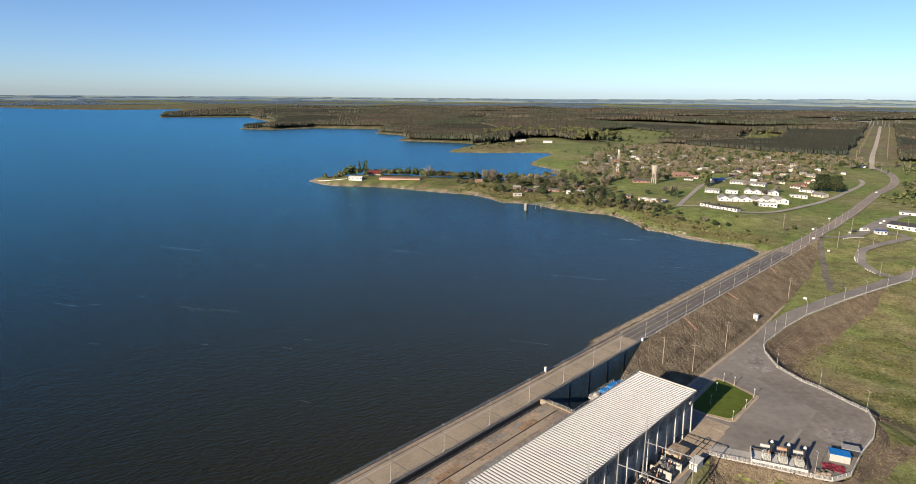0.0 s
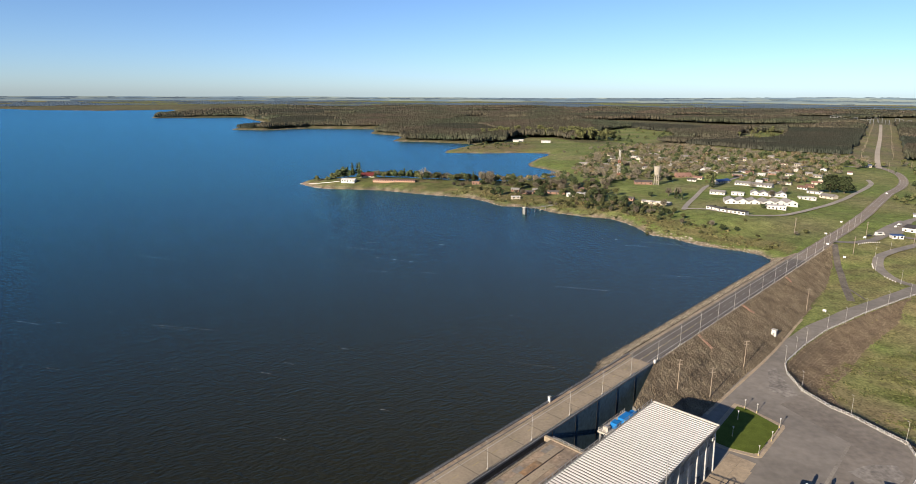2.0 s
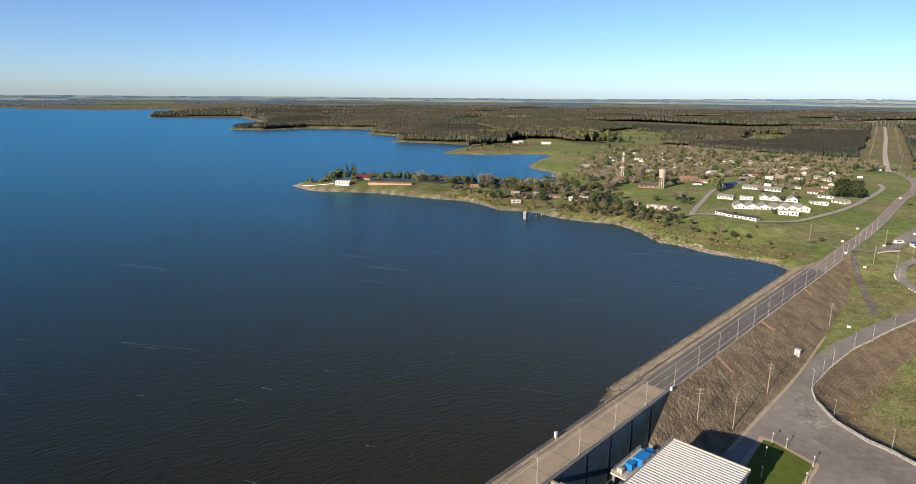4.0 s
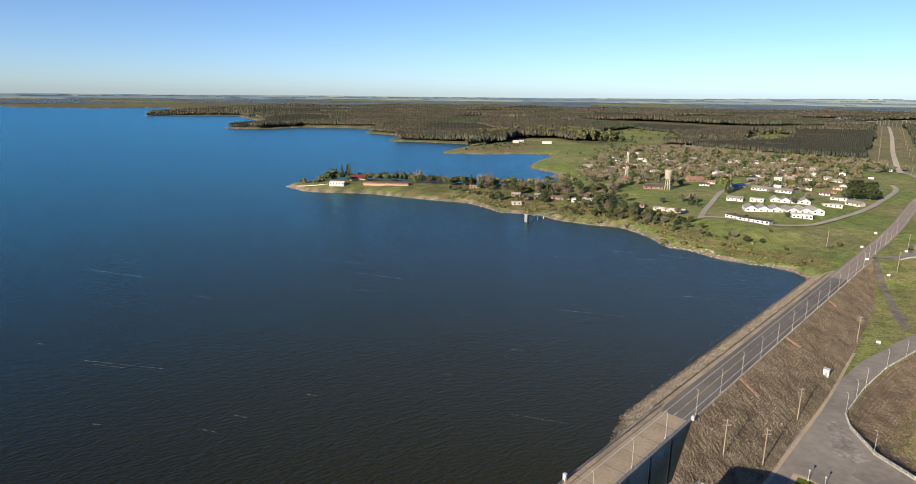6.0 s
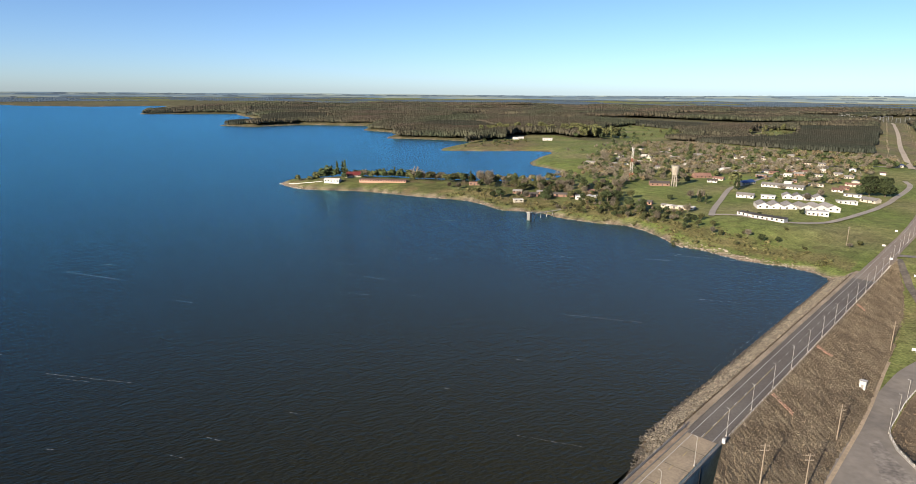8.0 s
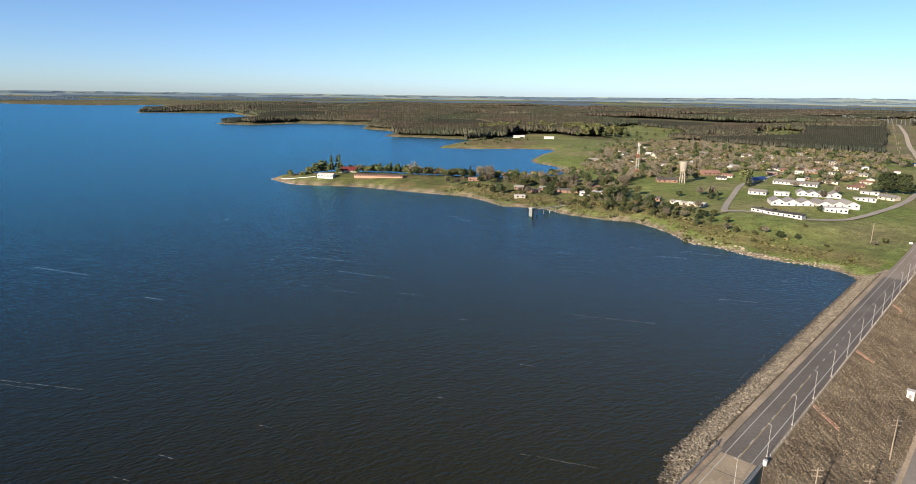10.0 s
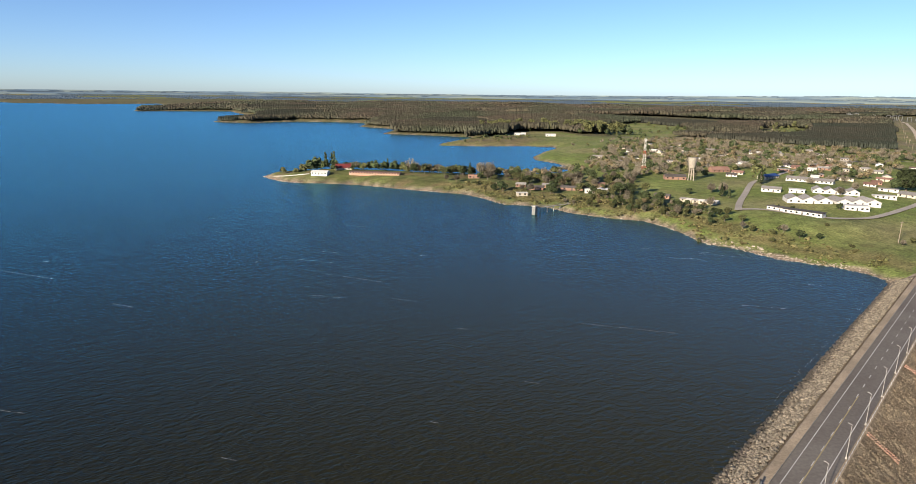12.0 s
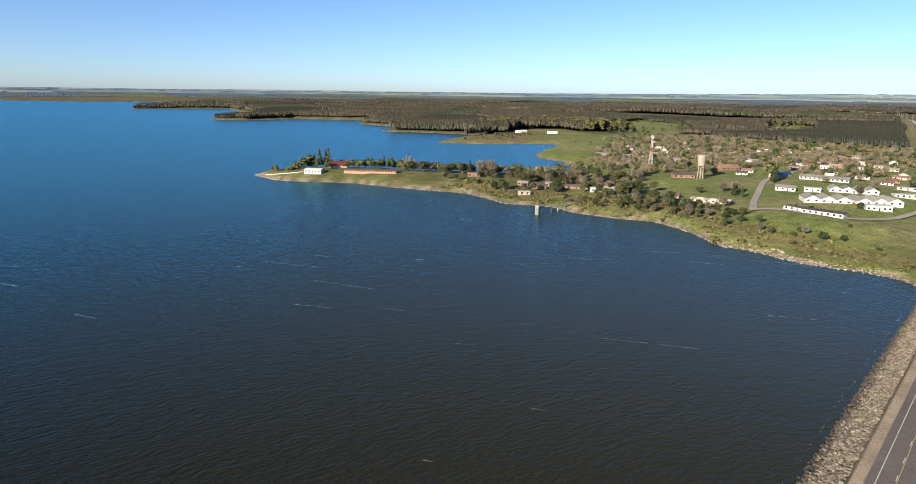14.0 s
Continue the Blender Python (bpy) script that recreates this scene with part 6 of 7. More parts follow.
for x, y in ((304, 1106), (333, 1157), (327, 1230), (407, 1036), (433, 1040), (473, 989), (505, 1040), (417, 925), (356, 826), (363, 806), (384, 820), (379, 779), (438, 835), (407, 752), (420, 770), (365, 681), (500, 850), (481, 880), (368, 712),
             (384, 905), (265, 1200), (203, 992), (160, 955), (212, 1094), (261, 766), (274, 782), (240, 900), (275, 920), (230, 960), (340, 880), (330, 1000), (375, 985), (300, 1045), (255, 1040), (360, 1060), (420, 985), (450, 930), (460, 905),
             (340, 930), (310, 865), (395, 860), (440, 870), (330, 800), (250, 850), (205, 850), (175, 900), (190, 935), (285, 1000), (390, 950), (350, 845), (455, 1010), (480, 950), (345, 762), (362, 742), (385, 730), (300, 1090), (280, 1150), (350, 1110)) + tuple(extra_lots):
    l = town_rng.uniform(8, 15)
    house(x, y, town_rng.choice((-28, -20, 60, -24, -35)), l, town_rng.uniform(6, 8), 2.4, town_rng.choice((WHITE_PAINT, CREAM, CREAM, CREAM, BRICK_WALL)),
          town_rng.choice((GREY_ROOF, GREY_ROOF, GREY_ROOF, GREY_ROOF, DARK_ROOF, DARK_ROOF, WHITE_PAINT, RED_TILE, WHITE_PAINT)), town_rng.choice(("gable", "gable", "flat")), "village house among winter trees", 3)
for x, y, l in ((80, 1412, 14), (92, 1424, 10), (144, 1381, 20), (4, 1572, 12)):
    house(x, y, -5, l, 8, 3.4, WHITE_PAINT, WHITE_PAINT, "gable", "white country house on the cape meadow", 3)
house(369, 499, -45, 46, 18, 3.4, WHITE_PAINT, DARK_ROOF, "flat", "long white office block with dark flat roof", 10)
house(414, 552, -33, 50, 9, 2.8, WHITE_PAINT, GREY_ROOF, "flat", "long white workshop behind trees", 9)
house(326, 484, -8, 8, 5, 2.6, WHITE_PAINT, BLUE_ROOF, "flat", "small white gatehouse with blue trim", 3)
house(566, 922, -10, 10, 5, 3.2, CREAM, BLUE_ROOF, "gable", "small shed with blue roof at the crossroads", 2)
house(640, 860, -20, 40, 9, 3.6, WHITE_PAINT, WHITE_PAINT, "flat", "long white shed beyond the crossroads", 6)

# trees of the village and the shores
scatter([(-200, 780), (-150, 760), (0, 745), (60, 760), (110, 840), (60, 800), (-60, 790), (-150, 800)], 130, ("round", "round", "olive", "bare", "bare", "rust", "olive"), 0.7, 1.15)
scatter([(-20, 720), (60, 640), (130, 620), (150, 690), (160, 760), (110, 860), (60, 770)], 125, ("bare", "bare", "bare", "rust", "round", "olive", "olive"), 0.6, 1.1)
scatter([(150, 740), (260, 800), (360, 830), (470, 860), (600, 930), (620, 1020), (500, 1110), (420, 1300), (300, 1300), (180, 1050), (130, 900)], 1350, ("bare", "bare", "bare", "bare", "bare", "bare", "bare", "rust", "rust", "round", "olive", "olive"), 0.7, 1.2)
scatter([(300, 690), (420, 770), (500, 860), (400, 850), (300, 760), (270, 720)], 60, ("bare", "bare", "bare", "rust", "round"), 0.7, 1.1)
scatter([(60, 1130), (240, 1130), (330, 1300), (240, 1330), (200, 1150)], 34, ("olive", "bare", "round", "bare"), 0.6, 1.1)
scatter([(-50, 1210), (50, 1230), (120, 1380), (20, 1350)], 34, ("round", "olive", "shrub"), 0.5, 1.0)
scatter([(440, 640), (560, 780), (640, 900), (760, 900), (620, 700), (500, 590)], 110, ("olive", "olive", "round", "tall"), 0.5, 1.0)
scatter([(395, 575), (470, 640), (560, 700), (520, 600)], 26, ("olive", "round", "tall"), 0.5, 0.9)
scatter([(58, 632), (78, 600), (112, 580), (142, 552), (172, 566), (158, 606), (110, 645)], 80, ("round", "olive", "olive", "bare", "rust"), 0.35, 0.75)
scatter([(560, 830), (600, 900), (640, 960), (690, 930), (620, 800)], 40, ("olive", "round", "tall"), 0.5, 0.9)
scatter([(0, 1470), (91, 1565), (180, 1556), (245, 1400), (335, 1460), (250, 1650), (60, 1650)], 130, ("tall", "tall", "tall", "round"), 1.1, 1.8)
scatter([(405, 590), (430, 640), (545, 785), (640, 880), (600, 760), (470, 600)], 75, ("olive", "round", "bare", "olive"), 0.5, 0.95)
scatter(FIELD_MID, 30, ("round", "round", "olive"), 0.7, 1.2)
scatter(FIELD_EAST, 25, ("tall", "olive", "bare"), 0.7, 1.2)
scatter([(110, 600), (150, 530), (185, 480), (212, 470), (190, 540), (160, 600), (130, 640)], 46, ("round", "olive", "shrub", "shrub", "bare"), 0.35, 0.7)
# shrubs on the eroded bank of the near shore
shore_rng = random.Random(31)
bushes = []
for x, y in curve_points(SHORE[1:25], 3.2):
    for _ in range(11):
        o_ = shore_rng.uniform(3, 30)
        a, b_ = x + o_ + shore_rng.uniform(-4, 4), y + o_ * 0.8 + shore_rng.uniform(-4, 4)
        if shore_rng.random() < (0.8 if y > 500 else 0.55):
            bushes.append((a, b_, shore_rng.choice((0.4, 0.5, 0.8, 1.0, 1.4, 2.0)) * shore_rng.uniform(0.8, 1.2)))

tz = ground(np.array([t[1] for t in tree_list]), np.array([t[2] for t in tree_list]), False)
GROUPS = {"shrub": "shrubs by the shore", "bare": "leafless village trees", "round": "evergreen trees", "olive": "olive trees", "conifer": "conifers", "tall": "eucalyptus trees", "rust": "rust brown trees", "grand": "large evergreens"}
order = sorted(range(len(tree_list)), key=lambda i: math.hypot(tree_list[i][1], tree_list[i][2] - 100))
far_v, far_f, far_m, single = [], [], [], 0
for i in order:
    (kind, x, y, size, v, turn), z = tree_list[i], float(tz[i])
    if z < 0.4 and y > 430:
        continue
    if single < 290 or kind == "grand":
        single += 1
        tm, cm, cn, label = KINDS[kind][v % len(KINDS[kind])]
        ob = thing("shrub" if kind == "shrub" else "tree", label, "shrub" if kind == "shrub" else "tree",
                   Matrix.LocRotScale((x, y, z), Euler((0, 0, turn)), (size, size, size * (0.9 + 0.002 * v))), GROUPS[kind])
        for nm, me in (("trunk", tm), (cn, cm)):
            o = new(nm, me)
            o.parent = ob
    else:
        co, fs, mi = FAR_KINDS[kind]
        c, sn = math.cos(turn), math.sin(turn)
        start = sum(len(q) for q in far_v[-1:]) and far_n
        far_v.append(np.stack((x + (co[:, 0] * c - co[:, 1] * sn) * size, y + (co[:, 0] * sn + co[:, 1] * c) * size, z + co[:, 2] * size), 1))
        far_f += [tuple(start + q for q in f) for f in fs]
        far_m += [mi] * len(fs)
    far_n = sum(map(len, far_v)) if far_v else 0
far_me = bpy.data.meshes.new("village_trees")
far_me.from_pydata(np.concatenate(far_v).tolist(), [], far_f)
for m_ in (LEAF_DARK, LEAF_OLIVE, LEAF_RUST, TWIGS):
    far_me.materials.append(m_)
far_me.polygons.foreach_set("material_index", far_m)
far_me.update()
tagged(new("village_trees", far_me), "distant mixed winter trees among the village houses", "trees", kind="stuff")

SCRUB_LEAF = material("scrub_leaves", (0.100, 0.104, 0.042), 0.95, spread=0.35, grain=0.9, coarse=0.06, tint=(0.155, 0.135, 0.06), island=0.5, bump=0.4, spec=0.05)
# dense bushes on the eroded bank
bush_z = ground(np.array([b[0] for b in bushes]), np.array([b[1] for b in bushes]), False)
bb = Build()
for (x, y, r), z in zip(bushes, bush_z):
    for _ in range(7):
        bb.lump((x + shore_rng.uniform(-r, r), y + shore_rng.uniform(-r, r), float(z) + shore_rng.uniform(0, r * 0.9)), r * shore_rng.uniform(0.3, 0.6), shore_rng, (1, 1, 0.8), 0.5, True)
solid("bushes", bb, SCRUB_LEAF, "dense olive bushes along the eroded lake bank", "bushes", kind="stuff")

# ---- woods ----
wood_rng = np.random.RandomState(4)
pts = []
r = 1130.0
while r < 10500:
    step = max(2.9, 0.0023 * r) if r < 2600 else 0.0034 * r
    n_a = int(np.radians(84) * r / step)
    a = np.radians(-42) + np.arange(n_a) * (step / r) + wood_rng.uniform(-0.35, 0.35, n_a) * step / r
    rr = r + wood_rng.uniform(-0.4, 0.4, n_a) * step
    pts.append(np.stack((MID[0] + rr * np.sin(a), MID[1] + rr * np.cos(a), np.full(n_a, step)), 1))
    r += step * (1.0 if r < 4000 else 1.6)
pts = np.concatenate(pts)
px, py = pts[:, 0], pts[:, 1]
dist = np.hypot(px - MID[0], py - MID[1])
shore_d = line_distance(px, py, LAND, True)
keep = inside(px, py, LAND) & (shore_d > 14 + 6 * waves(px, py, 90, 41))
for poly in (FIELD_CAPE, FIELD_MID, FIELD_EAST):
    keep &= ~inside(px, py, poly)
keep &= ~(inside(px, py, TOWN_AREA) | (line_distance(px, py, TOWN_AREA, True) < 25))
keep &= line_distance(px, py, CORRIDOR) > 40 + 6 * waves(px, py, 80, 44)
keep &= ~((px > 1330) & (px < 1900) & (py > 2150) & (py < 2800))
keep &= ~((px < 320) & (py < 1480) & (py > 1100) & (px > 60))
keep &= ~((px > 640) & (py < 1010))
keep &= (waves(px * 0.5, py, 900, 47) < 0.62) | (dist < 1500)
keep &= (waves(px * 0.35, py, 1900, 33) < 0.25) | (dist < 4300)
keep &= waves(px, py, 240, 49) < 0.8
keep &= dist < 8500 + 2500 * waves(px, py, 3000, 48)
keep &= ~((px < -1600) & (dist < 5600))
keep &= (dist < 5500) | (px > -900) | (wood_rng.rand(len(px)) < 0.6)
px, py, step, dist = px[keep], py[keep], pts[keep][:, 2], dist[keep]
pz = ground(px, py, False)
k = len(px)
pine = inside(px, py, PINES) | (waves(px * 0.7, py, 620, 53) > 0.42)
for poly in PINE_CAPES:
    pine |= inside(px, py, poly)
grove = smooth(0.1, 0.5, waves(px, py, 420, 55)) * (1 - smooth(2200, 2900, dist))
tall = np.where(pine, 11.5 + 1.5 * waves(px, py, 700, 51), 13 + 3 * waves(px, py, 700, 51) + 6 * grove) + wood_rng.uniform(-1, 1, k) * np.where(pine, 1.0, 2.6)
tall = tall * (1 - 0.45 * smooth(4000, 7000, dist))
ring = np.arange(4) * math.pi / 2


def wood_mesh(name, pick, label, mat, crown, waist, skirt=1.0):
    """Many small crowns on their stems: crown gives the height at which they begin, waist the width at two thirds of it."""
    m = int(pick.sum())
    x, y, z, h = px[pick], py[pick], pz[pick], tall[pick]
    wide = step[pick] * wood_rng.uniform(0.6, 1.0, m)
    turn = wood_rng.uniform(0, 6.28, (m, 1))
    low = wood_rng.uniform(*crown, m)
    v = np.zeros((m, 9, 3))
    for lv, (up, w) in enumerate(((low, skirt), (low + (1 - low) * 0.6, waist))):
        jit = wood_rng.uniform(0.6, 1.3, (m, 4)) * w
        v[:, lv * 4:lv * 4 + 4, 0] = x[:, None] + np.cos(turn + ring) * wide[:, None] * jit
        v[:, lv * 4:lv * 4 + 4, 1] = y[:, None] + np.sin(turn + ring) * wide[:, None] * jit
        v[:, lv * 4:lv * 4 + 4, 2] = (z + h * up)[:, None] + wood_rng.uniform(-0.7, 0.7, (m, 4))
    v[:, 8] = np.stack((x + wood_rng.uniform(-0.5, 0.5, m), y + wood_rng.uniform(-0.5, 0.5, m), z + h), 1)
    tri = [(i, (i + 1) % 4, 4 + (i + 1) % 4) for i in range(4)] + [(i, 4 + (i + 1) % 4, 4 + i) for i in range(4)] + [(4 + i, 4 + (i + 1) % 4, 8) for i in range(4)]
    faces = (np.arange(m)[:, None, None] * 9 + np.array(tri)[None]).reshape(-1, 3)
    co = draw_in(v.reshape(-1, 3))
    me = bpy.data.meshes.new(name)
    me.vertices.add(len(co))
    me.vertices.foreach_set("co", co.ravel())
    me.loops.add(faces.size)
    me.loops.foreach_set("vertex_index", faces.ravel().astype(np.int32))
    me.polygons.add(len(faces))
    me.polygons.foreach_set("loop_start", np.arange(0, faces.size, 3, dtype=np.int32))
    me.materials.append(mat)
    me.update(calc_edges=True)
    return tagged(new(name, me), label, "woods", kind="stuff")


# woods past 5.2 km take the colour that has haze painted in
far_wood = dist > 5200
wood_mesh("distant_woods", far_wood, "haze-blue plantation woods far behind the lake", FAR_WOODS, (0.3, 0.6), 0.7)
wood_mesh("woodland", ~pine & ~far_wood, "brown-green eucalyptus plantation behind the lake", FOREST, (0.3, 0.55), 1.15, 0.75)
wood_mesh("pine_plantation", pine & ~far_wood, "dense dark green pine plantation in even stands", PINE, (0.1, 0.25), 0.55)


# ---- landmarks ----
TOWER_CONCRETE = material("tower_concrete", (0.40, 0.355, 0.285), 0.9, spread=0.2, grain=0.8, coarse=0.15, tint=(0.30, 0.265, 0.215), bump=0.1)
wt = thing("water_tower", "pale concrete water tower with flared tank on legs", "water tower", Matrix.Translation((207, 728, 9.0)) @ Matrix.Rotation(0.4, 4, "Z"))
tank = Build()
k = 16
for z, r in ((11.6, 2.6), (12.2, 3.0), (21.2, 4.2), (21.8, 4.3), (21.8, 0.2)):
    tank.v += [(math.cos(2 * math.pi * i / k) * r, math.sin(2 * math.pi * i / k) * r, z) for i in range(k)]
for lv in range(4):
    tank.f += [(lv * k + i, lv * k + (i + 1) % k, (lv + 1) * k + (i + 1) % k, (lv + 1) * k + i) for i in range(k)]
tank.f.append(tuple(reversed(range(k))))
part("tank", tank, TOWER_CONCRETE, wt)
for a in range(4):
    c, s_ = math.cos(a * math.pi / 2), math.sin(a * math.pi / 2)
    part("leg", Build().tube((c * 3.6, s_ * 3.6, -1.0), (c * 2.5, s_ * 2.5, 12.6), 0.42, 0.36, 8), TOWER_CONCRETE, wt)
part("shaft", Build().tube((0, 0, -1.0), (0, 0, 13.0), 0.6, n=10), TOWER_CONCRETE, wt)
for z in (5.0, 10.2):
    part("ring_beam", Build().box(-2.6, 2.6, -0.2, 0.2, z, z + 0.5).box(-0.2, 0.2, -2.6, 2.6, z, z + 0.5), TOWER_CONCRETE, wt)

mast = thing("radio_mast", "red and white lattice radio mast with antennas", "radio mast", Matrix.Translation((172, 771, 9.0)))
for lv in range(9):
    z0, z1 = lv * 4.0, lv * 4.0 + 4.0
    w0, w1 = 1.9 - lv * 0.155, 1.9 - (lv + 1) * 0.155
    bb = Build()
    cs = [(-1, -1), (1, -1), (1, 1), (-1, 1)]
    for i, (cx, cy) in enumerate(cs):
        nx, ny = cs[(i + 1) % 4]
        bb.tube((cx * w0, cy * w0, z0), (cx * w1, cy * w1, z1), 0.085, n=4, cap=False)
        bb.tube((cx * w0, cy * w0, z0), (nx * w1, ny * w1, z1), 0.055, n=3, cap=False)
        bb.tube((nx * w0, ny * w0, z0), (cx * w1, cy * w1, z1), 0.055, n=3, cap=False)
        bb.tube((cx * w1, cy * w1, z1), (nx * w1, ny * w1, z1), 0.07, n=3, cap=False)
    part("lattice_section", bb, REDPAINT if lv in (1, 5) else WHITE_PAINT, mast, "red lattice section" if lv in (1, 5) else "white lattice section")
for z, a in ((33, 0), (34, 2.1), (32.5, 4.2), (27, 1.0)):
    part("antenna", Build().box(math.cos(a) * 1.2 - 0.25, math.cos(a) * 1.2 + 0.25, math.sin(a) * 1.2 - 0.25, math.sin(a) * 1.2 + 0.25, z, z + 2.6), WHITE_PAINT, mast)
part("spike", Build().tube((0, 0, 35), (0, 0, 38), 0.06, n=4), STEEL, mast)

# intake pier and its footbridge
pier = thing("intake_tower", "square concrete intake tower standing in the lake", "tower", Matrix.Translation((43.5, 583.5, 0)) @ Matrix.Rotation(radians(-40), 4, "Z"))
part("shaft", Build().box(-1.5, 1.5, -1.5, 1.5, -5, 6.3), WALL_CONCRETE, pier)
part("cap", Build().box(-1.8, 1.8, -1.8, 1.8, 6.3, 6.8), PALE_CONCRETE, pier)
bridge = thing("footbridge", "narrow concrete footbridge from the shore to the intake", "bridge")
a_, b_ = Vector((44.6, 584.8, 4.6)), Vector((76, 616, 3.4))
d_ = (b_ - a_).normalized()
q_ = Vector((-d_.y, d_.x, 0)).normalized()
bb = Build()
for o in (a_, b_):
    for u, zz in ((-0.8, 0), (0.8, 0), (0.8, 0.4), (-0.8, 0.4)):
        p = o + q_ * u
        bb.v.append((p.x, p.y, p.z + zz))
bb.f += [(0, 1, 5, 4), (1, 2, 6, 5), (2, 3, 7, 6), (3, 0, 4, 7), (3, 2, 1, 0), (4, 5, 6, 7)]
part("beam", bb, PALE_CONCRETE, bridge)
for t in (0.12, 0.3, 0.48, 0.66):
    p = a_.lerp(b_, t)
    part("support_post", Build().tube((p.x, p.y, -5), (p.x, p.y, p.z), 0.35, n=8), PALE_CONCRETE, bridge)
rail_b = Build()
for u in (-0.75, 0.75):
    p, q = a_ + q_ * u + Vector((0, 0, 1.4)), b_ + q_ * u + Vector((0, 0, 1.4))
    rail_b.tube(p, q, 0.05, n=4)
part("rail", rail_b, STEEL, bridge)
quay = thing("slipway", "dark concrete slipway at the foot of the footbridge", "slipway")
part("slab", Build().box(70, 92, 612, 616, 2.0, 3.2, Matrix.Rotation(0, 4, "Z")), CONCRETE, quay)


# low white wall round the tip of the point
wall_pts = [(-213, 757), (-200, 750), (-186, 746), (-172, 745)]
wl_ = thing("garden_wall", "low white garden wall along the grassy point", "wall")
for (x0, y0), (x1, y1) in zip(wall_pts, wall_pts[1:]):
    dx, dy = (y1 - y0) / math.hypot(x1 - x0, y1 - y0), -(x1 - x0) / math.hypot(x1 - x0, y1 - y0)
    part("wall", Build().prism([(-0.25, -1.5), (0.25, -1.5), (0.25, 0.5), (-0.25, 0.5)], [((x0, y0, gz(x0, y0)), (dx, dy)), ((x1, y1, gz(x1, y1)), (dx, dy))]), WHITE_PAINT, wl_)

# ---- vehicles ----
def car(x, y, turn, l, w, h, paint, label, van=False):
    ob = thing("van" if van else "car", label, "van" if van else "car", Matrix.Translation((x, y, gz(x, y) + 0.08)) @ Matrix.Rotation(radians(turn), 4, "Z"))
    top = (0.42 if van else 0.30) * l
    body = Build().prism([(-l / 2, 0.35), (l / 2, 0.35), (l / 2, h * 0.55), (l * 0.34, h * 0.6), (l * (0.36 if van else 0.2), h), (-top, h), (-l * (0.5 if van else 0.42), h * 0.6), (-l / 2, h * 0.55)],
                         [((0, -w / 2, 0), (1, 0)), ((0, w / 2, 0), (1, 0))])
    part("body", body, paint, ob)
    for sx in (-l * 0.32, l * 0.32):
        for sy in (-w / 2, w / 2):
            wh = part("wheel", Build().tube((sx, sy - 0.1, 0.34), (sx, sy + 0.1, 0.34), 0.34, n=12), DARK_METAL, ob)
            part("rim", Build().tube((sx, sy - 0.12, 0.34), (sx, sy + 0.12, 0.34), 0.18, n=8), STEEL, wh)
    for sy in (-w / 2 - 0.02, w / 2 + 0.02):
        part("window", Build().box(-top + 0.25, l * 0.17, min(sy, sy * 0.98), max(sy, sy * 0.98), h * 0.62, h * 0.93), GLASS_DARK, ob)
    part("windscreen", Build().prism([(l * 0.335, h * 0.62), (l * (0.37 if van else 0.22), h * 0.95), (l * (0.375 if van else 0.235), h * 0.95), (l * 0.35, h * 0.62)],
                                     [((0, -w * 0.44, 0), (1, 0)), ((0, w * 0.44, 0), (1, 0))]), GLASS_DARK, ob)
    return ob


car(318, 492, 12, 7.5, 2.2, 2.7, WHITE_PAINT, "white delivery van parked at the gatehouse", True)
car(307, 487, 20, 4.3, 1.75, 1.45, DARK_METAL, "dark car parked beside the access road")
car(349, 520, 30, 4.4, 1.8, 1.5, WHITE_PAINT, "white car parked before the office block")
car(356, 527, 30, 4.4, 1.8, 1.5, WHITE_PAINT, "white car parked before the office block")

lot = Build()
lot_pts = [(310, 488), (322, 505), (345, 526), (368, 546), (376, 540), (352, 512), (334, 492)]
lot_z = ground(np.array([p[0] for p in lot_pts]), np.array([p[1] for p in lot_pts]), False)
lot.v = [(x, y, float(z) + 0.12) for (x, y), z in zip(lot_pts, lot_z)]
lot.f = [(0, 1, 6), (1, 2, 5), (1, 5, 6), (2, 3, 4), (2, 4, 5)]
solid("pavement_lot", lot, YARD_ASPHALT, "grey asphalt parking lot beside the gatehouse", "pavement", kind="structure")

# ---- signs, poles and posts on the grass ----
for x, y in ((*to_world(2.6, 244),), (258, 456), (275, 490), (311, 533), (298, 478), (194, 338), (444, 684), (256, 430)):
    sg = thing("sign_board", "small white sign board on two posts", "sign", Matrix.Translation((x, y, gz(x, y))) @ Matrix.Rotation(radians(-30), 4, "Z"), group="white sign boards")
    part("board", Build().box(-0.9, 0.9, -0.05, 0.05, 0.7, 1.9), WHITE_PAINT, sg)
    for px_ in (-0.6, 0.6):
        part("post", Build().box(px_ - 0.05, px_ + 0.05, 0.05, 0.15, -0.3, 1.9), STEEL, sg)
for x, y in ((267, 439), (330, 470), (252, 493), (300, 480), (560, 865), (600, 880), (625, 905), (585, 845)):
    copy_thing(up, Matrix.Translation((x, y, gz(x, y))) @ Matrix.Rotation(radians(10 + x % 40), 4, "Z"))
for i, (x, y) in enumerate(((280, 435), (302, 453), (266, 411), (268, 388), (345, 470), (358, 500))):
    lp = copy_thing(lamp, Matrix.Translation((x, y, gz(x, y))))
    tagged(lp, "slim pale street lamp beside the access drive", group="drive street lamps")
post_mesh = Build().box(-0.2, 0.2, -0.2, 0.2, -0.2, 0.75).mesh("post", WHITE_PAINT)
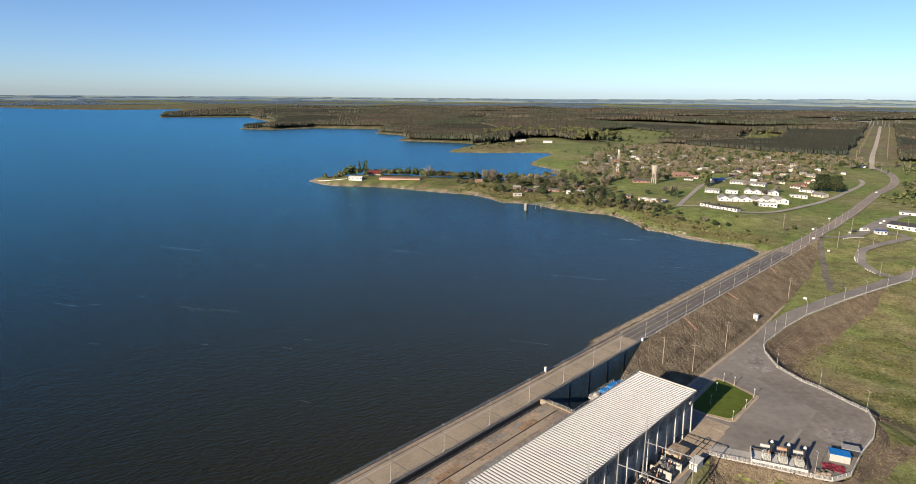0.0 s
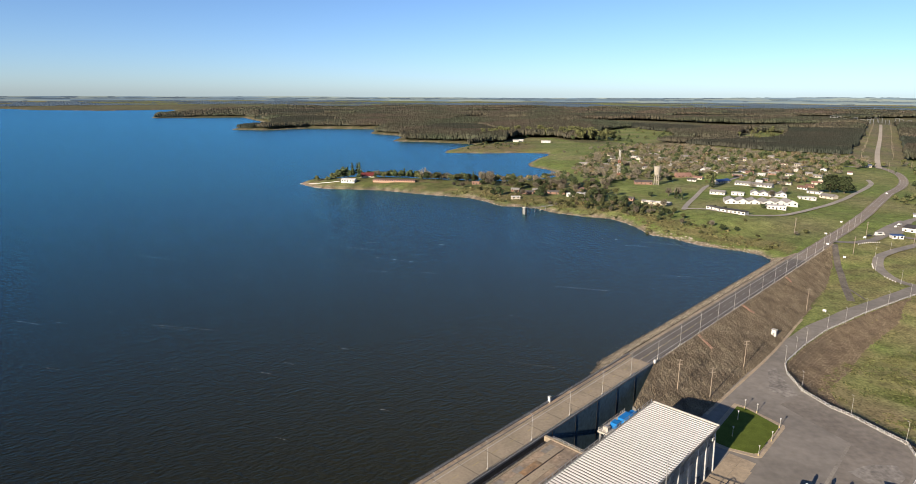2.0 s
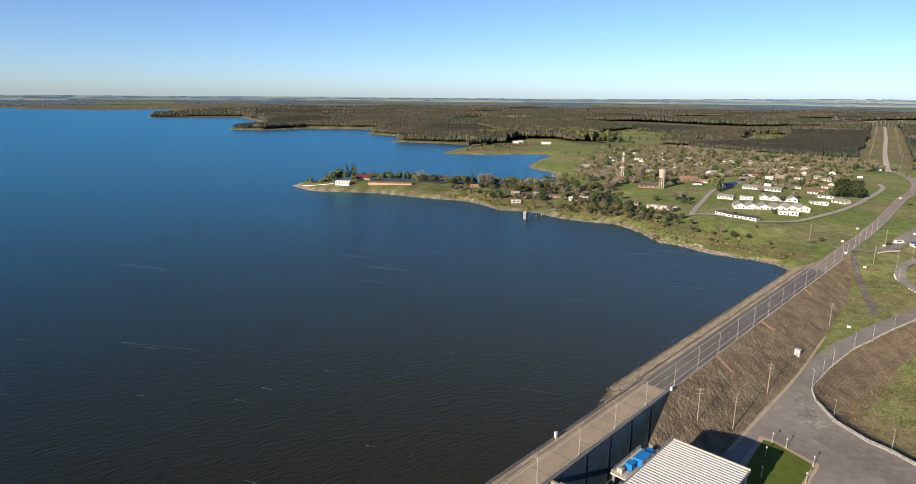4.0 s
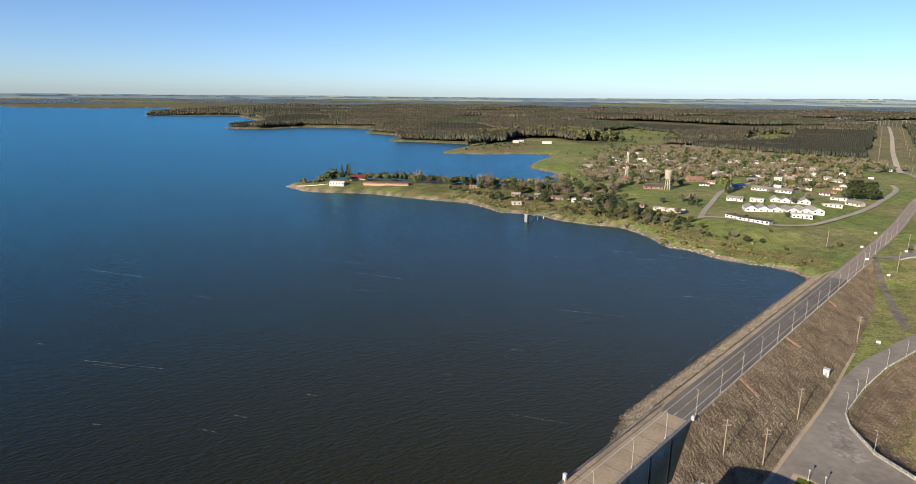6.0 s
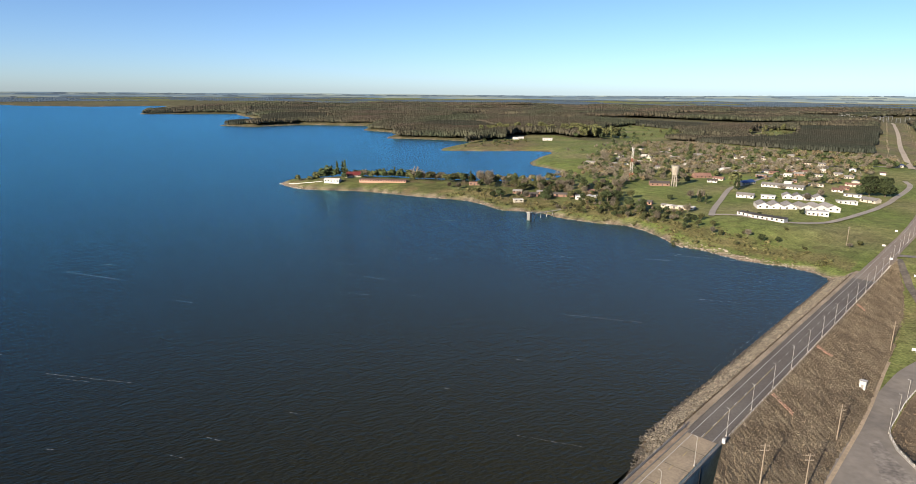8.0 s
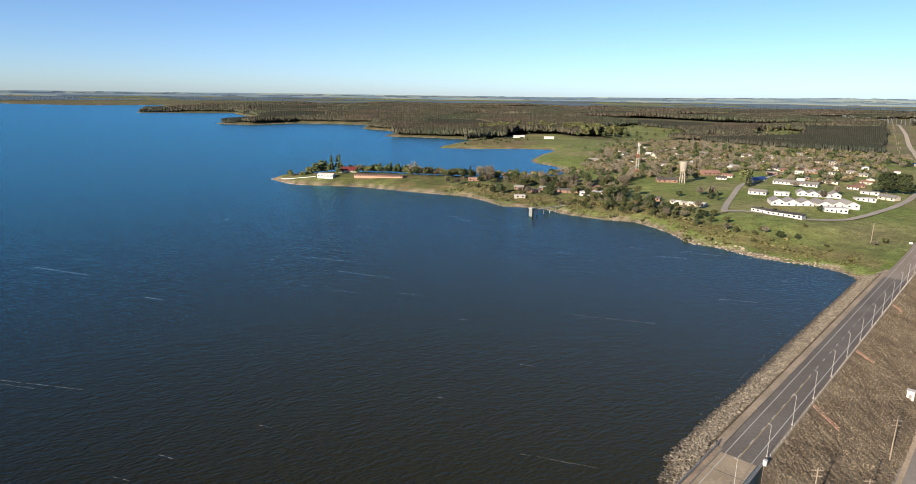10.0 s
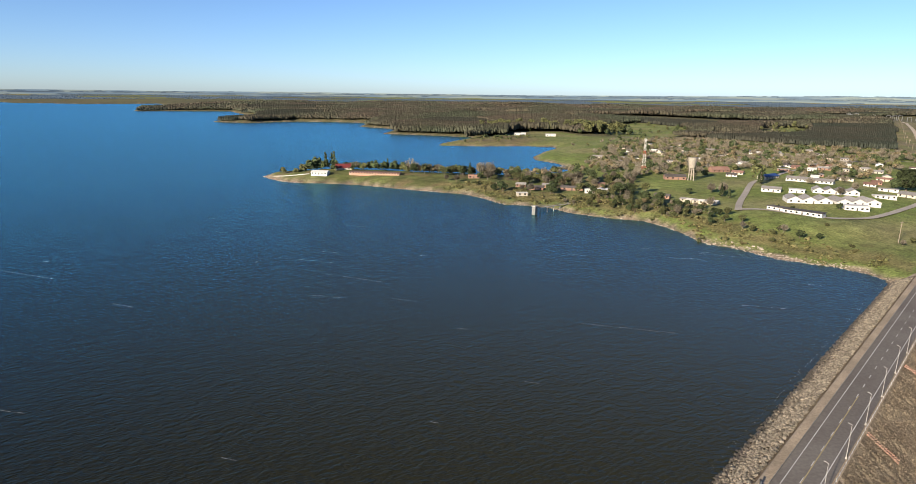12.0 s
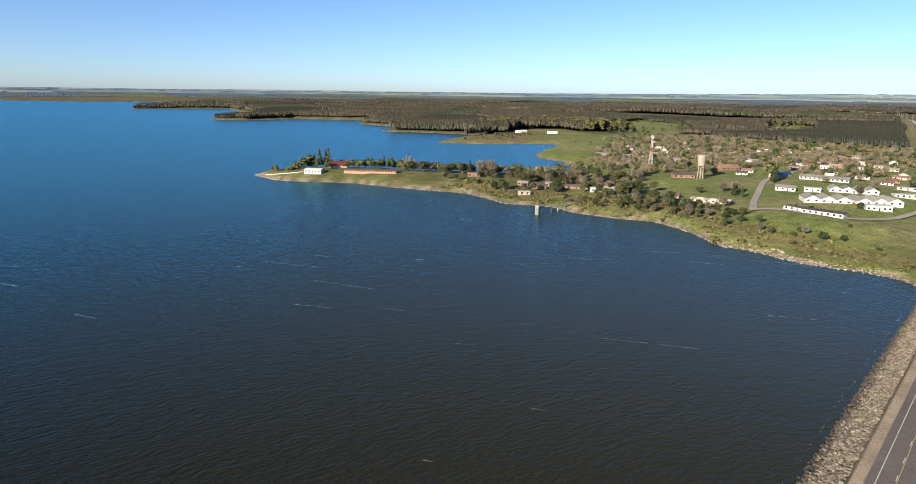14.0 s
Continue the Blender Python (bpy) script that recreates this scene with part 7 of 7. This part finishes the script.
bollards = thing("guard_rail", "row of low white posts beside the access road", "guard rail")
for i in range(12):
    x, y = 284 + i * 1.9, 461.5 + i * 0.85
    o = new("post", post_mesh)
    o.parent = bollards
    o.location = (x, y, gz(x, y))
for i in range(5):
    for x0, y0, dx, dy in ((271, 423, -0.9, -1.9), (264, 398, 0.6, -1.8)):
        o = new("post", post_mesh)
        o.parent = bollards
        o.location = (x0 + dx * i, y0 + dy * i, gz(x0 + dx * i, y0 + dy * i))

# stone-lined ditch through the meadow
ditch = solid("drain_ditch", ribbon(Build(), [(265, 460), (257, 443), (249, 426), (235, 394), (228, 378), (219, 356)], -2.1, 2.1, 0.22, step=4.0), DITCH, "dark stone-lined drain across the meadow", "drain", kind="structure")
solid("drain_ditch", ribbon(Build(), [(229, 380), (229, 368), (229, 359)], -0.8, 0.8, 0.25, step=4.0), DITCH, "narrow dark branch drain in the meadow", "drain", kind="structure")

# ---- switchyard at the end of the dirt road ----
sw_rng = random.Random(12)
for i in range(22):
    x, y = 1400 + sw_rng.uniform(0, 330), 2270 + sw_rng.uniform(0, 330)
    h = sw_rng.uniform(14, 24)
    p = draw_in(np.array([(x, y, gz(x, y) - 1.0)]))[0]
    g = thing("pylon", "pale steel switchyard gantry", "pylon", Matrix.Translation(p), group="switchyard gantries")
    for sx in (-7, 7):
        part("leg", Build().tube((sx - 1.2, 0, 0), (sx, 0, h), 0.35, n=4).tube((sx + 1.2, 0, 0), (sx, 0, h), 0.35, n=4), STEEL, g)
    part("beam", Build().box(-7.5, 7.5, -0.4, 0.4, h - 1.0, h - 0.2), STEEL, g)

# ---- shore stones, foam and scrub ----
sh = Build()
sh_rng = random.Random(14)
line = curve_points(SHORE[:33], 1.2)
lz = sides(line)
for (x, y), (nx, ny) in zip(line, lz):
    rocky = 480 < y < 575 or x < -165
    for _ in range(7 if rocky else 5):
        o = sh_rng.uniform(-1.2, 9.5 if rocky else 6.0)
        px_, py_ = x + nx * o + sh_rng.uniform(-1, 1), y + ny * o + sh_rng.uniform(-1, 1)
        sh.lump((px_, py_, max(0.0, 0.17 * o) + 0.1), sh_rng.uniform(0.2, 0.6) * sh_rng.choice((1, 1, 1, 1.9) if rocky else (1, 1)), sh_rng, (1, 1, 0.6), 0.35)
solid("shore_stones", sh, material("shore_stone", (0.46, 0.39, 0.305), 0.95, spread=0.25, grain=2.0, coarse=0.05, island=0.35, bump=0.4), "pale broken stones along the waterline", "stones", kind="stuff")

fo = Build()
fo_rng = random.Random(15)
for i in range(64):
    cx, cy = fo_rng.uniform(-260, 180), fo_rng.uniform(170, 620)
    if to_dam(cx, cy)[0] > -45:
        continue
    l = fo_rng.choice((3, 5, 8, 12, 20, 38)) * fo_rng.uniform(0.7, 1.2)
    ang = radians(-14 + fo_rng.uniform(-6, 6))
    t = 0.0
    while t < l:
        seg = fo_rng.uniform(1.0, 4.0)
        w = fo_rng.uniform(0.03, 0.11)
        x, y = cx + math.cos(ang) * t, cy + math.sin(ang) * t + fo_rng.uniform(-0.12, 0.12)
        k = len(fo.v)
        fo.v += [(x, y - w, 0.05), (x + seg, y - w + math.sin(ang) * seg, 0.05), (x + seg * 0.8, y + w + math.sin(ang) * seg, 0.05), (x + 0.2, y + w, 0.05)]
        fo.f.append((k, k + 1, k + 2, k + 3))
        t += seg + fo_rng.choice((0.0, 0.0, 0.2, 1.5))
for i in range(110):
    s_ = fo_rng.uniform(-14, 214)
    n_ = -23.6 - abs(fo_rng.gauss(0, 0.5))
    x, y = to_world(n_, s_)
    r = fo_rng.uniform(0.05, 0.17)
    k = len(fo.v)
    m = fo_rng.randrange(5, 8)
    fo.v += [(x + math.cos(6.283 * j / m) * r * fo_rng.uniform(0.4, 1.4), y + math.sin(6.283 * j / m) * r * fo_rng.uniform(0.4, 1.6), 0.06) for j in range(m)]
    fo.f.append(tuple(range(k, k + m)))
solid("foam", fo, FOAM, "thin white streaks of foam on the lake", "foam", kind="stuff")

SCRUB_GREEN = material("scrub_green", (0.088, 0.100, 0.038), 0.95, spread=0.35, grain=0.9, coarse=0.06, tint=(0.13, 0.125, 0.05), island=0.4, bump=0.4, spec=0.05)
sc = Build()
sc_rng = random.Random(16)
cand = np.array([(sc_rng.uniform(45, 200), sc_rng.uniform(-60, 260)) for _ in range(9000)])
okc = inside(cand[:, 0], cand[:, 1], LOW_AREA) & (line_distance(cand[:, 0], cand[:, 1], FENCE) > 14)
wx_, wy_ = to_world(cand[:, 0], cand[:, 1])
clump = waves(wx_, wy_, 26, 23) + 0.6 * waves(wx_, wy_, 60, 29)
okc &= clump > 0.1 + 0.5 * np.sin(np.arange(len(clump)) * 1.7)
gzc = ground(wx_, wy_, False)
for x, y, z, good in zip(wx_, wy_, gzc, okc):
    if good:
        for _ in range(9):
            r = sc_rng.uniform(0.16, 0.5)
            sc.lump((x + sc_rng.gauss(0, 0.9), y + sc_rng.gauss(0, 0.9), z + r * 0.4), r, sc_rng, (1.2, 1.2, 0.8), 0.5, True)
solid("scrub", sc, SCRUB_GREEN, "low green scrub on rough ground below the yard", "scrub", kind="stuff")

# nearest riprap stones, one by one
for (c, size), i in zip(near_stones, range(len(near_stones))):
    o = new("stone", stone_meshes[i % 8])
    o.parent = earth_dam
    o.location = c
    o.rotation_euler = (0, 0, (i * 2.399) % 6.28)
    o.scale = (size, size, size)
